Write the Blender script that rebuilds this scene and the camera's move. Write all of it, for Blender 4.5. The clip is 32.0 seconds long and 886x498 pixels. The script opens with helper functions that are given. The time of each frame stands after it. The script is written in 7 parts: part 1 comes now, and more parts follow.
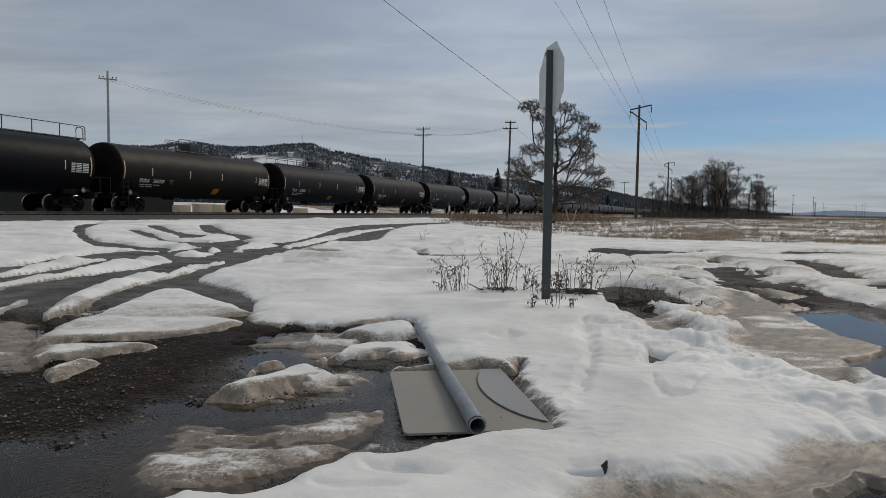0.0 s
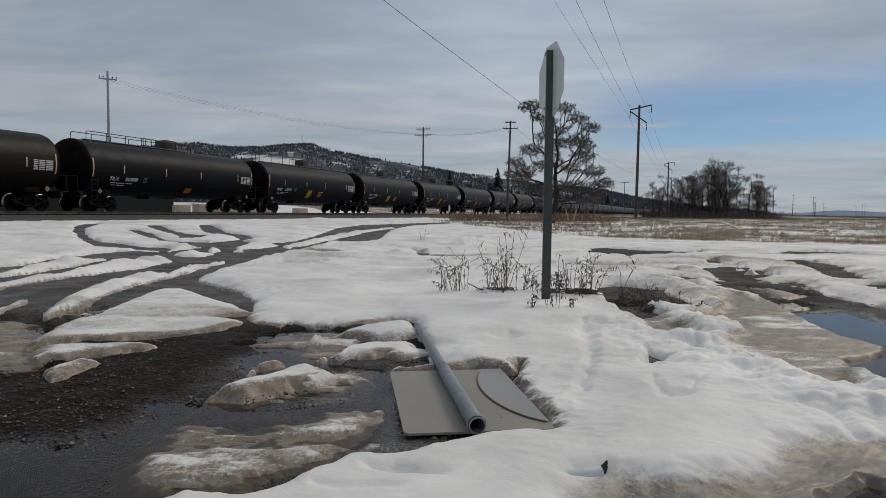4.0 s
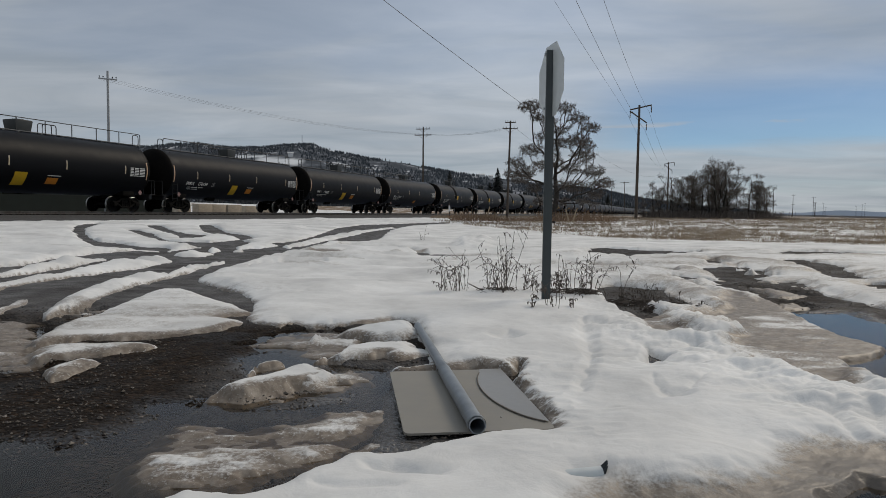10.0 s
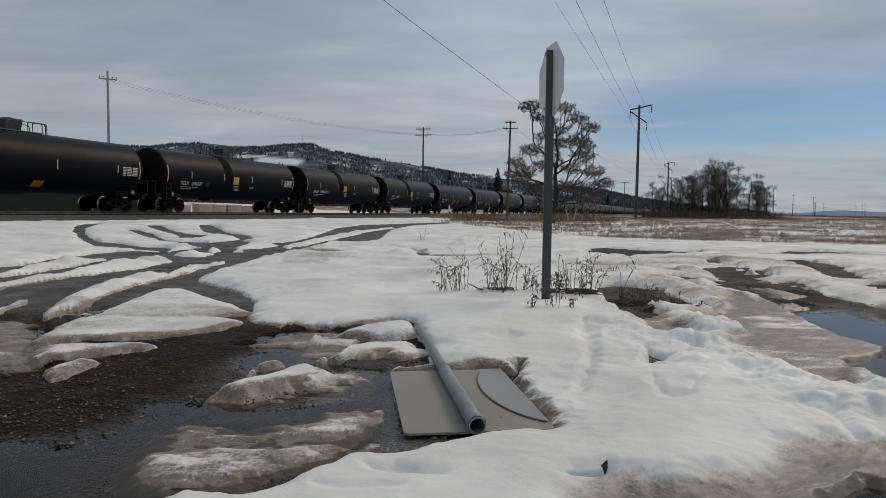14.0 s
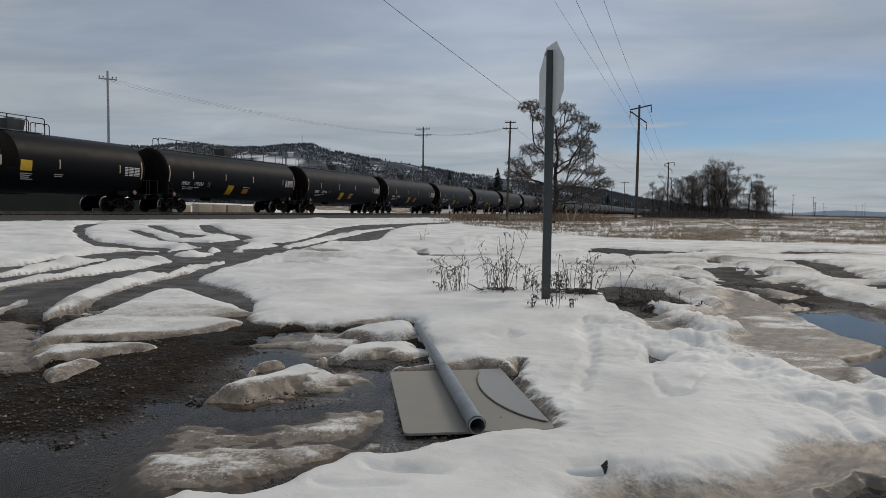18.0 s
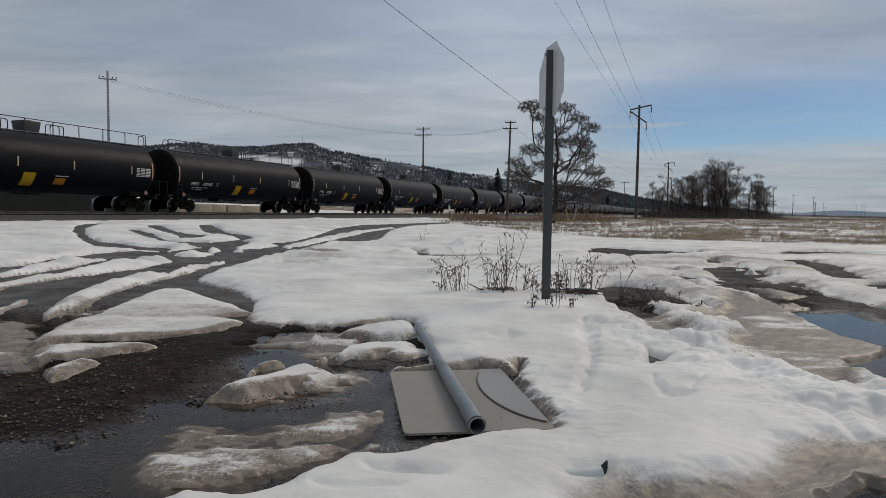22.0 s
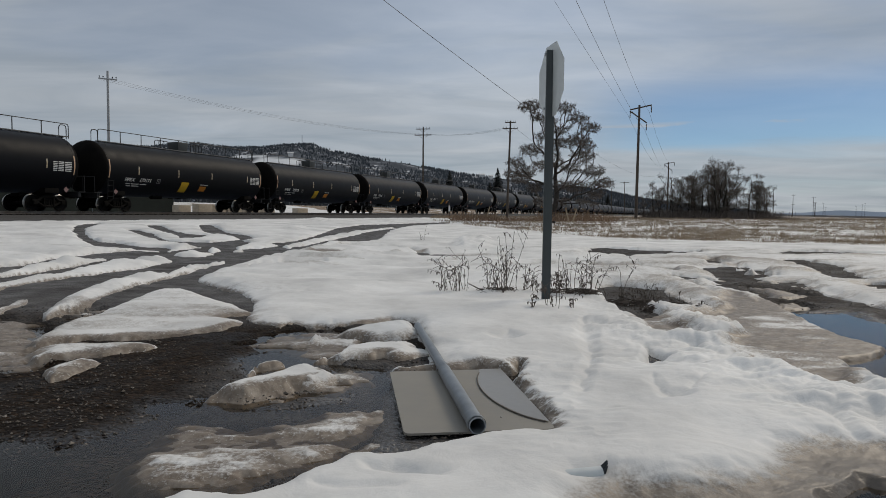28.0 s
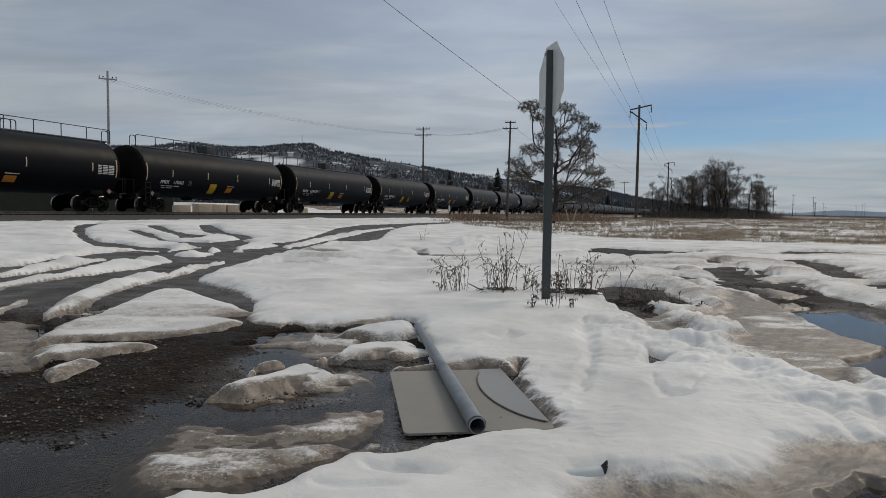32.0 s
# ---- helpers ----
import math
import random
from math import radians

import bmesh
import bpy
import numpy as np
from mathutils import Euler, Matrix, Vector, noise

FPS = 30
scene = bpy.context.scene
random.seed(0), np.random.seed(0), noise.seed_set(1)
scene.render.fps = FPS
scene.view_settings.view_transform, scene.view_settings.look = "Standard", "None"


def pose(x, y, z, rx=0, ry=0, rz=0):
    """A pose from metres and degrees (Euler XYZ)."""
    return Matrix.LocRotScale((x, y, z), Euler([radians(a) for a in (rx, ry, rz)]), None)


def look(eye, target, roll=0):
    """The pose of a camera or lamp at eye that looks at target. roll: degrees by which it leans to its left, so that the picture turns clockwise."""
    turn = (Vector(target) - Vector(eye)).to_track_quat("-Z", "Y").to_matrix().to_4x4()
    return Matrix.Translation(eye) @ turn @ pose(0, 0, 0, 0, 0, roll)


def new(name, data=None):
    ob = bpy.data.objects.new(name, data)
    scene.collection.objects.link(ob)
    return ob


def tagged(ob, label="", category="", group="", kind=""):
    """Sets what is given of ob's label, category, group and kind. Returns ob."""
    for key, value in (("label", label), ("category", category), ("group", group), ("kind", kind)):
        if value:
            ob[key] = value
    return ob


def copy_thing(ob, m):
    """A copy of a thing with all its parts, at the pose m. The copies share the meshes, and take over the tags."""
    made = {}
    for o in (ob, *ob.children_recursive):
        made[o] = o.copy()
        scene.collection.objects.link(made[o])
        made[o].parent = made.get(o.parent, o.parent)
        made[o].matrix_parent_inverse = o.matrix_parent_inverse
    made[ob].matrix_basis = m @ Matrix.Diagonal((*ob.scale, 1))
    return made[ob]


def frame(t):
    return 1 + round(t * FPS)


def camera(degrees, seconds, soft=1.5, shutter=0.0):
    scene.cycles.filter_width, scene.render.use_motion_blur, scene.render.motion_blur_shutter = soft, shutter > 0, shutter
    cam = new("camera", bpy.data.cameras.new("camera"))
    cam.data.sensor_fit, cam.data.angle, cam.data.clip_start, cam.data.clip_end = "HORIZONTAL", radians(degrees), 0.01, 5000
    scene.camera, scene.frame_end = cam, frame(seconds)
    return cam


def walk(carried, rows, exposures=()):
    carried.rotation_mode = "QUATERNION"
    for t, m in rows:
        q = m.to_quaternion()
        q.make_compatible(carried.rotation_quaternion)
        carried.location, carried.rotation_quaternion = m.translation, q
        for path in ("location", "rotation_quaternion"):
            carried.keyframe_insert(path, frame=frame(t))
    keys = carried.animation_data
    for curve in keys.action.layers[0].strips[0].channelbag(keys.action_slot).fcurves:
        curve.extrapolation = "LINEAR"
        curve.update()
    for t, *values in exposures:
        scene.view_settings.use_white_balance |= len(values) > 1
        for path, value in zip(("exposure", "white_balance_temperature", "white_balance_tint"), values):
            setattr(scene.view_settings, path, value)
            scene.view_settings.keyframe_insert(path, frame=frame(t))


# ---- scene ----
SECONDS = 32.0
cam = camera(65.45, SECONDS, soft=0.78)
EYE = (0.0, 0.0, 1.15)
walk(cam, [(0.0, look(EYE, (0.0, 100.0, 1.15 - 5.164), 0.4)),
           (SECONDS, look(EYE, (0.0, 100.0, 1.15 - 5.164), 0.4))],
     exposures=[(0.0, -0.11, 6900, 10), (SECONDS, -0.11, 6900, 10)])

# ---- world and sun ----
SUN_AZ, SUN_EL = radians(48), radians(40)     # azimuth from +y towards +x


def node(nt, kind, operation="", data_type="", blend_type="", attribute_name="", **values):
    n = nt.nodes.new(kind)
    if operation:
        n.operation = operation
    if data_type:
        n.data_type = data_type
    if blend_type:
        n.blend_type = blend_type
    if attribute_name:
        n.attribute_name = attribute_name
    for key, value in values.items():
        n.inputs[key].default_value = value
    return n


def ramp(nt, stops, interpolation="LINEAR"):
    n = nt.nodes.new("ShaderNodeValToRGB")
    n.color_ramp.interpolation = interpolation
    while len(n.color_ramp.elements) < len(stops):
        n.color_ramp.elements.new(0.5)
    for e, (at, c) in zip(n.color_ramp.elements, stops):
        e.position = at
        e.color = (*c, 1) if len(c) == 3 else c
    return n


def make_world():
    w = bpy.data.worlds.new("sky")
    w.use_nodes = True
    scene.world = w
    nt = w.node_tree
    link = nt.links.new
    bg = nt.nodes["Background"]
    sky = nt.nodes.new("ShaderNodeTexSky")
    sky.sky_type, sky.sun_disc = "NISHITA", False
    sky.sun_elevation, sky.sun_rotation = SUN_EL, SUN_AZ
    sky.air_density, sky.dust_density, sky.ozone_density, sky.altitude = 1.0, 0.3, 2.5, 700
    # thin high cloud on a flat layer overhead
    co = nt.nodes.new("ShaderNodeTexCoord")
    sep = nt.nodes.new("ShaderNodeSeparateXYZ")
    link(co.outputs["Generated"], sep.inputs[0])
    up = node(nt, "ShaderNodeMath", operation="MAXIMUM")
    link(sep.outputs["Z"], up.inputs[0])
    up.inputs[1].default_value = 0.0
    add = node(nt, "ShaderNodeMath", operation="ADD")
    link(up.outputs[0], add.inputs[0])
    add.inputs[1].default_value = 0.10
    px = node(nt, "ShaderNodeMath", operation="DIVIDE")
    py = node(nt, "ShaderNodeMath", operation="DIVIDE")
    link(sep.outputs["X"], px.inputs[0]), link(add.outputs[0], px.inputs[1])
    link(sep.outputs["Y"], py.inputs[0]), link(add.outputs[0], py.inputs[1])
    flat = nt.nodes.new("ShaderNodeCombineXYZ")
    link(px.outputs[0], flat.inputs[0]), link(py.outputs[0], flat.inputs[1])
    m1 = node(nt, "ShaderNodeMapping")
    m1.inputs["Scale"].default_value = (0.42, 0.75, 1)
    m1.inputs["Location"].default_value = (3.1, 1.7, 0)
    m1.inputs["Rotation"].default_value = (0, 0, 0.25)
    link(flat.outputs[0], m1.inputs[0])
    n1 = node(nt, "ShaderNodeTexNoise", Scale=1.0, Detail=6.0, Roughness=0.52, Distortion=0.35)
    link(m1.outputs[0], n1.inputs["Vector"])
    cover = ramp(nt, [(0.34, (0.66, 0.66, 0.66)), (0.50, (0.88, 0.88, 0.88)), (0.66, (0.98, 0.98, 0.98))], "EASE")
    link(n1.outputs["Fac"], cover.inputs[0])
    n2 = node(nt, "ShaderNodeTexNoise", Scale=2.3, Detail=5.0, Roughness=0.55, Distortion=0.5)
    link(m1.outputs[0], n2.inputs["Vector"])
    tone = ramp(nt, [(0.3, (3.9, 4.55, 5.35)), (0.7, (5.7, 6.3, 7.1))])
    link(n2.outputs["Fac"], tone.inputs[0])
    # brighter veil of cirrus in the middle of the view
    veil = nt.nodes.new("ShaderNodeCombineXYZ")
    vx, vz = node(nt, "ShaderNodeMath", operation="MULTIPLY_ADD"), node(nt, "ShaderNodeMath", operation="MULTIPLY_ADD")
    link(sep.outputs["X"], vx.inputs[0]), link(sep.outputs["Z"], vz.inputs[0])
    vx.inputs[1].default_value, vx.inputs[2].default_value = 2.7, -0.30
    vz.inputs[1].default_value, vz.inputs[2].default_value = 4.2, -1.20
    link(vx.outputs[0], veil.inputs[0]), link(vz.outputs[0], veil.inputs[1])
    far = node(nt, "ShaderNodeVectorMath", operation="LENGTH")
    link(veil.outputs[0], far.inputs[0])
    lit = node(nt, "ShaderNodeMapRange")
    lit.interpolation_type = "SMOOTHSTEP"
    for key, value in (("From Min", 0.1), ("From Max", 1.1), ("To Min", 1.26), ("To Max", 0.97)):
        lit.inputs[key].default_value = value
    link(far.outputs["Value"], lit.inputs["Value"])
    glow = node(nt, "ShaderNodeVectorMath", operation="SCALE")
    link(tone.outputs[0], glow.inputs[0]), link(lit.outputs[0], glow.inputs["Scale"])
    # a clear stretch low in the sky, away from the hill
    gap = node(nt, "ShaderNodeMapRange")
    gap.interpolation_type = "SMOOTHSTEP"
    gap.inputs["From Min"].default_value, gap.inputs["From Max"].default_value = 0.10, 0.33
    link(sep.outputs["X"], gap.inputs["Value"])
    low = ramp(nt, [(0.086, (0, 0, 0)), (0.099, (1, 1, 1)), (0.140, (0.95, 0.95, 0.95)), (0.225, (0, 0, 0))], "EASE")
    wob = node(nt, "ShaderNodeMath", operation="MULTIPLY_ADD")
    link(n2.outputs["Fac"], wob.inputs[0])
    wob.inputs[1].default_value = 0.022
    shifted = node(nt, "ShaderNodeMath", operation="SUBTRACT")
    link(sep.outputs["Z"], shifted.inputs[0])
    shifted.inputs[1].default_value = 0.011
    link(shifted.outputs[0], wob.inputs[2])
    link(wob.outputs[0], low.inputs[0])
    both = node(nt, "ShaderNodeMath", operation="MULTIPLY")
    link(low.outputs[0], both.inputs[0]), link(gap.outputs[0], both.inputs[1])
    less = node(nt, "ShaderNodeMath", operation="MULTIPLY_ADD")
    link(both.outputs[0], less.inputs[0])
    less.inputs[1].default_value, less.inputs[2].default_value = -0.84, 1.0
    thin = node(nt, "ShaderNodeMath", operation="MULTIPLY")
    # a thin streak of cirrus in the clear stretch
    m3 = node(nt, "ShaderNodeMapping")
    m3.inputs["Scale"].default_value = (9.0, 9.0, 40)
    link(co.outputs["Generated"], m3.inputs[0])
    n3 = node(nt, "ShaderNodeTexNoise", Scale=1.0, Detail=4.0, Roughness=0.55)
    link(m3.outputs[0], n3.inputs["Vector"])
    wisp = ramp(nt, [(0.46, (0, 0, 0)), (0.62, (0.85, 0.85, 0.85))], "EASE")
    link(n3.outputs["Fac"], wisp.inputs[0])
    level = ramp(nt, [(0.1165, (0, 0, 0)), (0.1205, (1, 1, 1)), (0.1225, (1, 1, 1)), (0.128, (0, 0, 0))], "EASE")
    link(sep.outputs["Z"], level.inputs[0])
    thin_wisp = node(nt, "ShaderNodeMath", operation="MULTIPLY")
    link(wisp.outputs[0], thin_wisp.inputs[0]), link(level.outputs[0], thin_wisp.inputs[1])
    plus = node(nt, "ShaderNodeMath", operation="MAXIMUM")
    link(less.outputs[0], plus.inputs[0]), link(thin_wisp.outputs[0], plus.inputs[1])
    link(cover.outputs[0], thin.inputs[0]), link(plus.outputs[0], thin.inputs[1])
    mix = node(nt, "ShaderNodeMix", data_type="RGBA")
    link(thin.outputs[0], mix.inputs["Factor"])
    blue = node(nt, "ShaderNodeMix", data_type="RGBA", blend_type="MULTIPLY")
    blue.inputs["Factor"].default_value = 1.0
    blue.inputs["B"].default_value = (0.54, 0.69, 0.85, 1)
    link(sky.outputs[0], blue.inputs["A"])
    link(blue.outputs["Result"], mix.inputs["A"])
    link(glow.outputs[0], mix.inputs["B"])
    link(mix.outputs["Result"], bg.inputs["Color"])
    bg.inputs["Strength"].default_value = 0.085
    s = bpy.data.lights.new("sun", "SUN")
    s.energy, s.angle, s.color = 1.40, radians(22), (1.0, 0.91, 0.79)
    d = Vector((math.sin(SUN_AZ) * math.cos(SUN_EL), math.cos(SUN_AZ) * math.cos(SUN_EL), math.sin(SUN_EL)))
    ob = new("sun", s)
    ob.matrix_world = look(d * 50, (0, 0, 0))


make_world()


# ---- materials ----
def material(name, color, rough=0.6, metal=0.0, vary=None, scale=8.0, detail=5.0, bump=0.0, bump_scale=None, random_tint=0.0, spec=0.5, dust=0.0):
    """A plain surface with two scales of noise in its colour and a fine relief."""
    m = bpy.data.materials.new(name)
    m.use_nodes = True
    nt = m.node_tree
    link = nt.links.new
    b = nt.nodes["Principled BSDF"]
    b.inputs["Roughness"].default_value, b.inputs["Metallic"].default_value = rough, metal
    b.inputs["Specular IOR Level"].default_value = spec
    b.inputs["Sheen Weight"].default_value = dust
    b.inputs["Sheen Roughness"].default_value = 0.35
    b.inputs["Sheen Tint"].default_value = (0.47, 0.53, 0.64, 1)
    co = nt.nodes.new("ShaderNodeTexCoord")
    n1 = node(nt, "ShaderNodeTexNoise", Scale=scale, Detail=detail, Roughness=0.6)
    n2 = node(nt, "ShaderNodeTexNoise", Scale=scale * 0.13, Detail=3.0)
    link(co.outputs["Object"], n1.inputs["Vector"]), link(co.outputs["Object"], n2.inputs["Vector"])
    other = vary or tuple(c * 0.7 for c in color)
    sum_ = node(nt, "ShaderNodeMath", operation="MULTIPLY_ADD")
    link(n1.outputs["Fac"], sum_.inputs[0])
    sum_.inputs[1].default_value = 0.6
    half = node(nt, "ShaderNodeMath", operation="MULTIPLY")
    link(n2.outputs["Fac"], half.inputs[0])
    half.inputs[1].default_value = 0.4
    link(half.outputs[0], sum_.inputs[2])
    r = ramp(nt, [(0.36, other), (0.62, color)])
    link(sum_.outputs[0], r.inputs[0])
    last = r.outputs[0]
    if random_tint:
        info = nt.nodes.new("ShaderNodeObjectInfo")
        hsv = nt.nodes.new("ShaderNodeHueSaturation")
        mr = node(nt, "ShaderNodeMath", operation="MULTIPLY_ADD")
        link(info.outputs["Random"], mr.inputs[0])
        mr.inputs[1].default_value, mr.inputs[2].default_value = random_tint, 1 - random_tint / 2
        link(mr.outputs[0], hsv.inputs["Value"]), link(last, hsv.inputs["Color"])
        last = hsv.outputs[0]
    link(last, b.inputs["Base Color"])
    rr = node(nt, "ShaderNodeMath", operation="MULTIPLY_ADD")
    link(n1.outputs["Fac"], rr.inputs[0])
    rr.inputs[1].default_value, rr.inputs[2].default_value = 0.25, rough - 0.12
    link(rr.outputs[0], b.inputs["Roughness"])
    if bump:
        bn = nt.nodes.new("ShaderNodeBump")
        bn.inputs["Strength"].default_value, bn.inputs["Distance"].default_value = 0.8, bump
        n3 = node(nt, "ShaderNodeTexNoise", Scale=bump_scale or scale * 2, Detail=4.0)
        link(co.outputs["Object"], n3.inputs["Vector"])
        link(n3.outputs["Fac"], bn.inputs["Height"])
        link(bn.outputs[0], b.inputs["Normal"])
    return m


M = {}
M["tank_black"] = material("tank_black", (0.0040, 0.0046, 0.0064), 0.50, vary=(0.0028, 0.0032, 0.0044), scale=1.6, random_tint=0.6, spec=0.10, dust=0.22, bump=0.002, bump_scale=3)
M["tank_brown"] = material("tank_brown", (0.012, 0.0098, 0.0080), 0.50, spec=0.12, dust=0.08, vary=(0.016, 0.013, 0.011), scale=1.4, random_tint=0.2, bump=0.002, bump_scale=3)
# matte black with the heads' shade between cars put in; also for spill stains
M["tank_head"] = material("tank_head", (0.0045, 0.0042, 0.0042), 0.85, vary=(0.008, 0.007, 0.006), scale=1.2, spec=0.06)
M["frame_black"] = material("frame_black", (0.005, 0.0048, 0.0045), 0.85, vary=(0.009, 0.008, 0.007), scale=6, spec=0.08)
M["wheel_steel"] = material("wheel_steel", (0.0055, 0.005, 0.0048), 0.75, metal=0.0, spec=0.1, scale=9)
M["tread"] = material("tread", (0.42, 0.41, 0.40), 0.3, metal=1.0, scale=9)
M["rail_steel"] = material("rail_steel", (0.16, 0.145, 0.13), 0.45, metal=0.7, vary=(0.07, 0.055, 0.045), scale=9)
M["safety_grey"] = material("safety_grey", (0.010, 0.0105, 0.012), 0.6, scale=7)
M["walkway_grey"] = material("walkway_grey", (0.20, 0.20, 0.20), 0.7, vary=(0.13, 0.13, 0.13), scale=3)
M["hatch_green"] = material("hatch_green", (0.020, 0.024, 0.024), 0.5, scale=5)
M["placard_yellow"] = material("placard_yellow", (0.62, 0.38, 0.012), 0.45, vary=(0.5, 0.3, 0.02), scale=5)
M["placard_orange"] = material("placard_orange", (0.60, 0.22, 0.02), 0.45, vary=(0.5, 0.18, 0.02), scale=5)
M["reflector"] = material("reflector", (0.50, 0.36, 0.20), 0.4, vary=(0.55, 0.5, 0.4), scale=3)
M["edge_reflector"] = material("edge_reflector", (0.62, 0.34, 0.17), 0.4, vary=(0.55, 0.42, 0.30), scale=1.2)
M["lettering_white"] = material("lettering_white", (0.70, 0.70, 0.68), 0.5, scale=10)
M["lettering_grey"] = material("lettering_grey", (0.25, 0.25, 0.25), 0.6, scale=10)
M["hazard"] = material("hazard", (0.30, 0.26, 0.25), 0.6, vary=(0.22, 0.05, 0.04), scale=6)
M["galvanised"] = material("galvanised", (0.28, 0.308, 0.335), 0.46, metal=0.4, vary=(0.17, 0.19, 0.208), scale=9, bump=0.0006, bump_scale=60)
M["post_green"] = material("post_green", (0.050, 0.060, 0.066), 0.65, vary=(0.04, 0.05, 0.05), scale=10)
M["sign_back"] = material("sign_back", (0.64, 0.67, 0.67), 0.42, metal=0.15, vary=(0.57, 0.60, 0.60), scale=7)
M["plate_back"] = material("plate_back", (0.275, 0.255, 0.218), 0.55, vary=(0.225, 0.21, 0.185), scale=5, bump=0.0006, bump_scale=25)
M["plate_ice"] = material("plate_ice", (0.28, 0.275, 0.265), 0.35, vary=(0.235, 0.23, 0.225), scale=6, bump=0.002, bump_scale=15)
M["rim_dirt"] = material("rim_dirt", (0.17, 0.145, 0.12), 0.8, scale=30)
M["pipe_dark"] = material("pipe_dark", (0.03, 0.035, 0.04), 0.7, scale=14)
M["sign_red"] = material("sign_red", (0.45, 0.02, 0.02), 0.4, scale=4)
M["pole_wood"] = material("pole_wood", (0.085, 0.066, 0.052), 0.85, vary=(0.05, 0.04, 0.033), scale=5, bump=0.004)
M["sleeper_wood"] = material("sleeper_wood", (0.030, 0.026, 0.023), 0.9, vary=(0.018, 0.016, 0.014), scale=5, spec=0.1)
# pole colour lightened to stand for haze
M["pole_hazed"] = material("pole_hazed", (0.38, 0.39, 0.40), 0.7, vary=(0.30, 0.31, 0.32), scale=5)
M["wire"] = material("wire", (0.05, 0.05, 0.055), 0.6)
M["insulator"] = material("insulator", (0.06, 0.06, 0.07), 0.3)
M["bark"] = material("bark", (0.050, 0.042, 0.036), 0.9, vary=(0.03, 0.025, 0.022), scale=6, bump=0.01)
M["twigs"] = material("twigs", (0.135, 0.113, 0.098), 0.9, vary=(0.080, 0.066, 0.058), scale=3)
M["dry_weed"] = material("dry_weed", (0.135, 0.110, 0.092), 0.9, vary=(0.070, 0.056, 0.047), scale=20)
M["red_brush"] = material("red_brush", (0.27, 0.175, 0.11), 0.9, vary=(0.13, 0.082, 0.055), scale=1.5)
M["dry_grass"] = material("dry_grass", (0.38, 0.295, 0.205), 0.9, vary=(0.17, 0.125, 0.085), scale=2.2)
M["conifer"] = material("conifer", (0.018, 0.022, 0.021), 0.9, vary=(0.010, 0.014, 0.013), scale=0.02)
# woods and hill conifers: paler and bluer, with haze put into the colour
M["woods_conifer_haze"] = material("woods_conifer_haze", (0.058, 0.064, 0.070), 0.9, vary=(0.042, 0.048, 0.053), scale=0.02, spec=0.1)
M["hill_conifer_haze"] = material("hill_conifer_haze", (0.090, 0.102, 0.116), 0.9, vary=(0.062, 0.072, 0.084), scale=0.02, spec=0.1)
M["concrete"] = material("concrete", (0.56, 0.49, 0.40), 0.85, vary=(0.42, 0.36, 0.29), scale=5)
M["shed_green"] = material("shed_green", (0.017, 0.023, 0.021), 0.8, vary=(0.012, 0.016, 0.015), scale=1.5, spec=0.15)
M["shed_roof"] = material("shed_roof", (0.05, 0.055, 0.055), 0.8, vary=(0.035, 0.04, 0.04), scale=2)
M["stake_wood"] = material("stake_wood", (0.42, 0.33, 0.22), 0.8, scale=12)
M["house_white"] = material("house_white", (0.7, 0.7, 0.7), 0.7, scale=0.5)
M["ballast"] = material("ballast", (0.075, 0.071, 0.069), 0.95, vary=(0.046, 0.044, 0.043), scale=11, bump=0.03, bump_scale=14)
# horizon haze is put into the ridges' pale blue
M["far_ridge"] = material("far_ridge", (0.27, 0.33, 0.42), 1.0, vary=(0.33, 0.39, 0.48), scale=0.004)


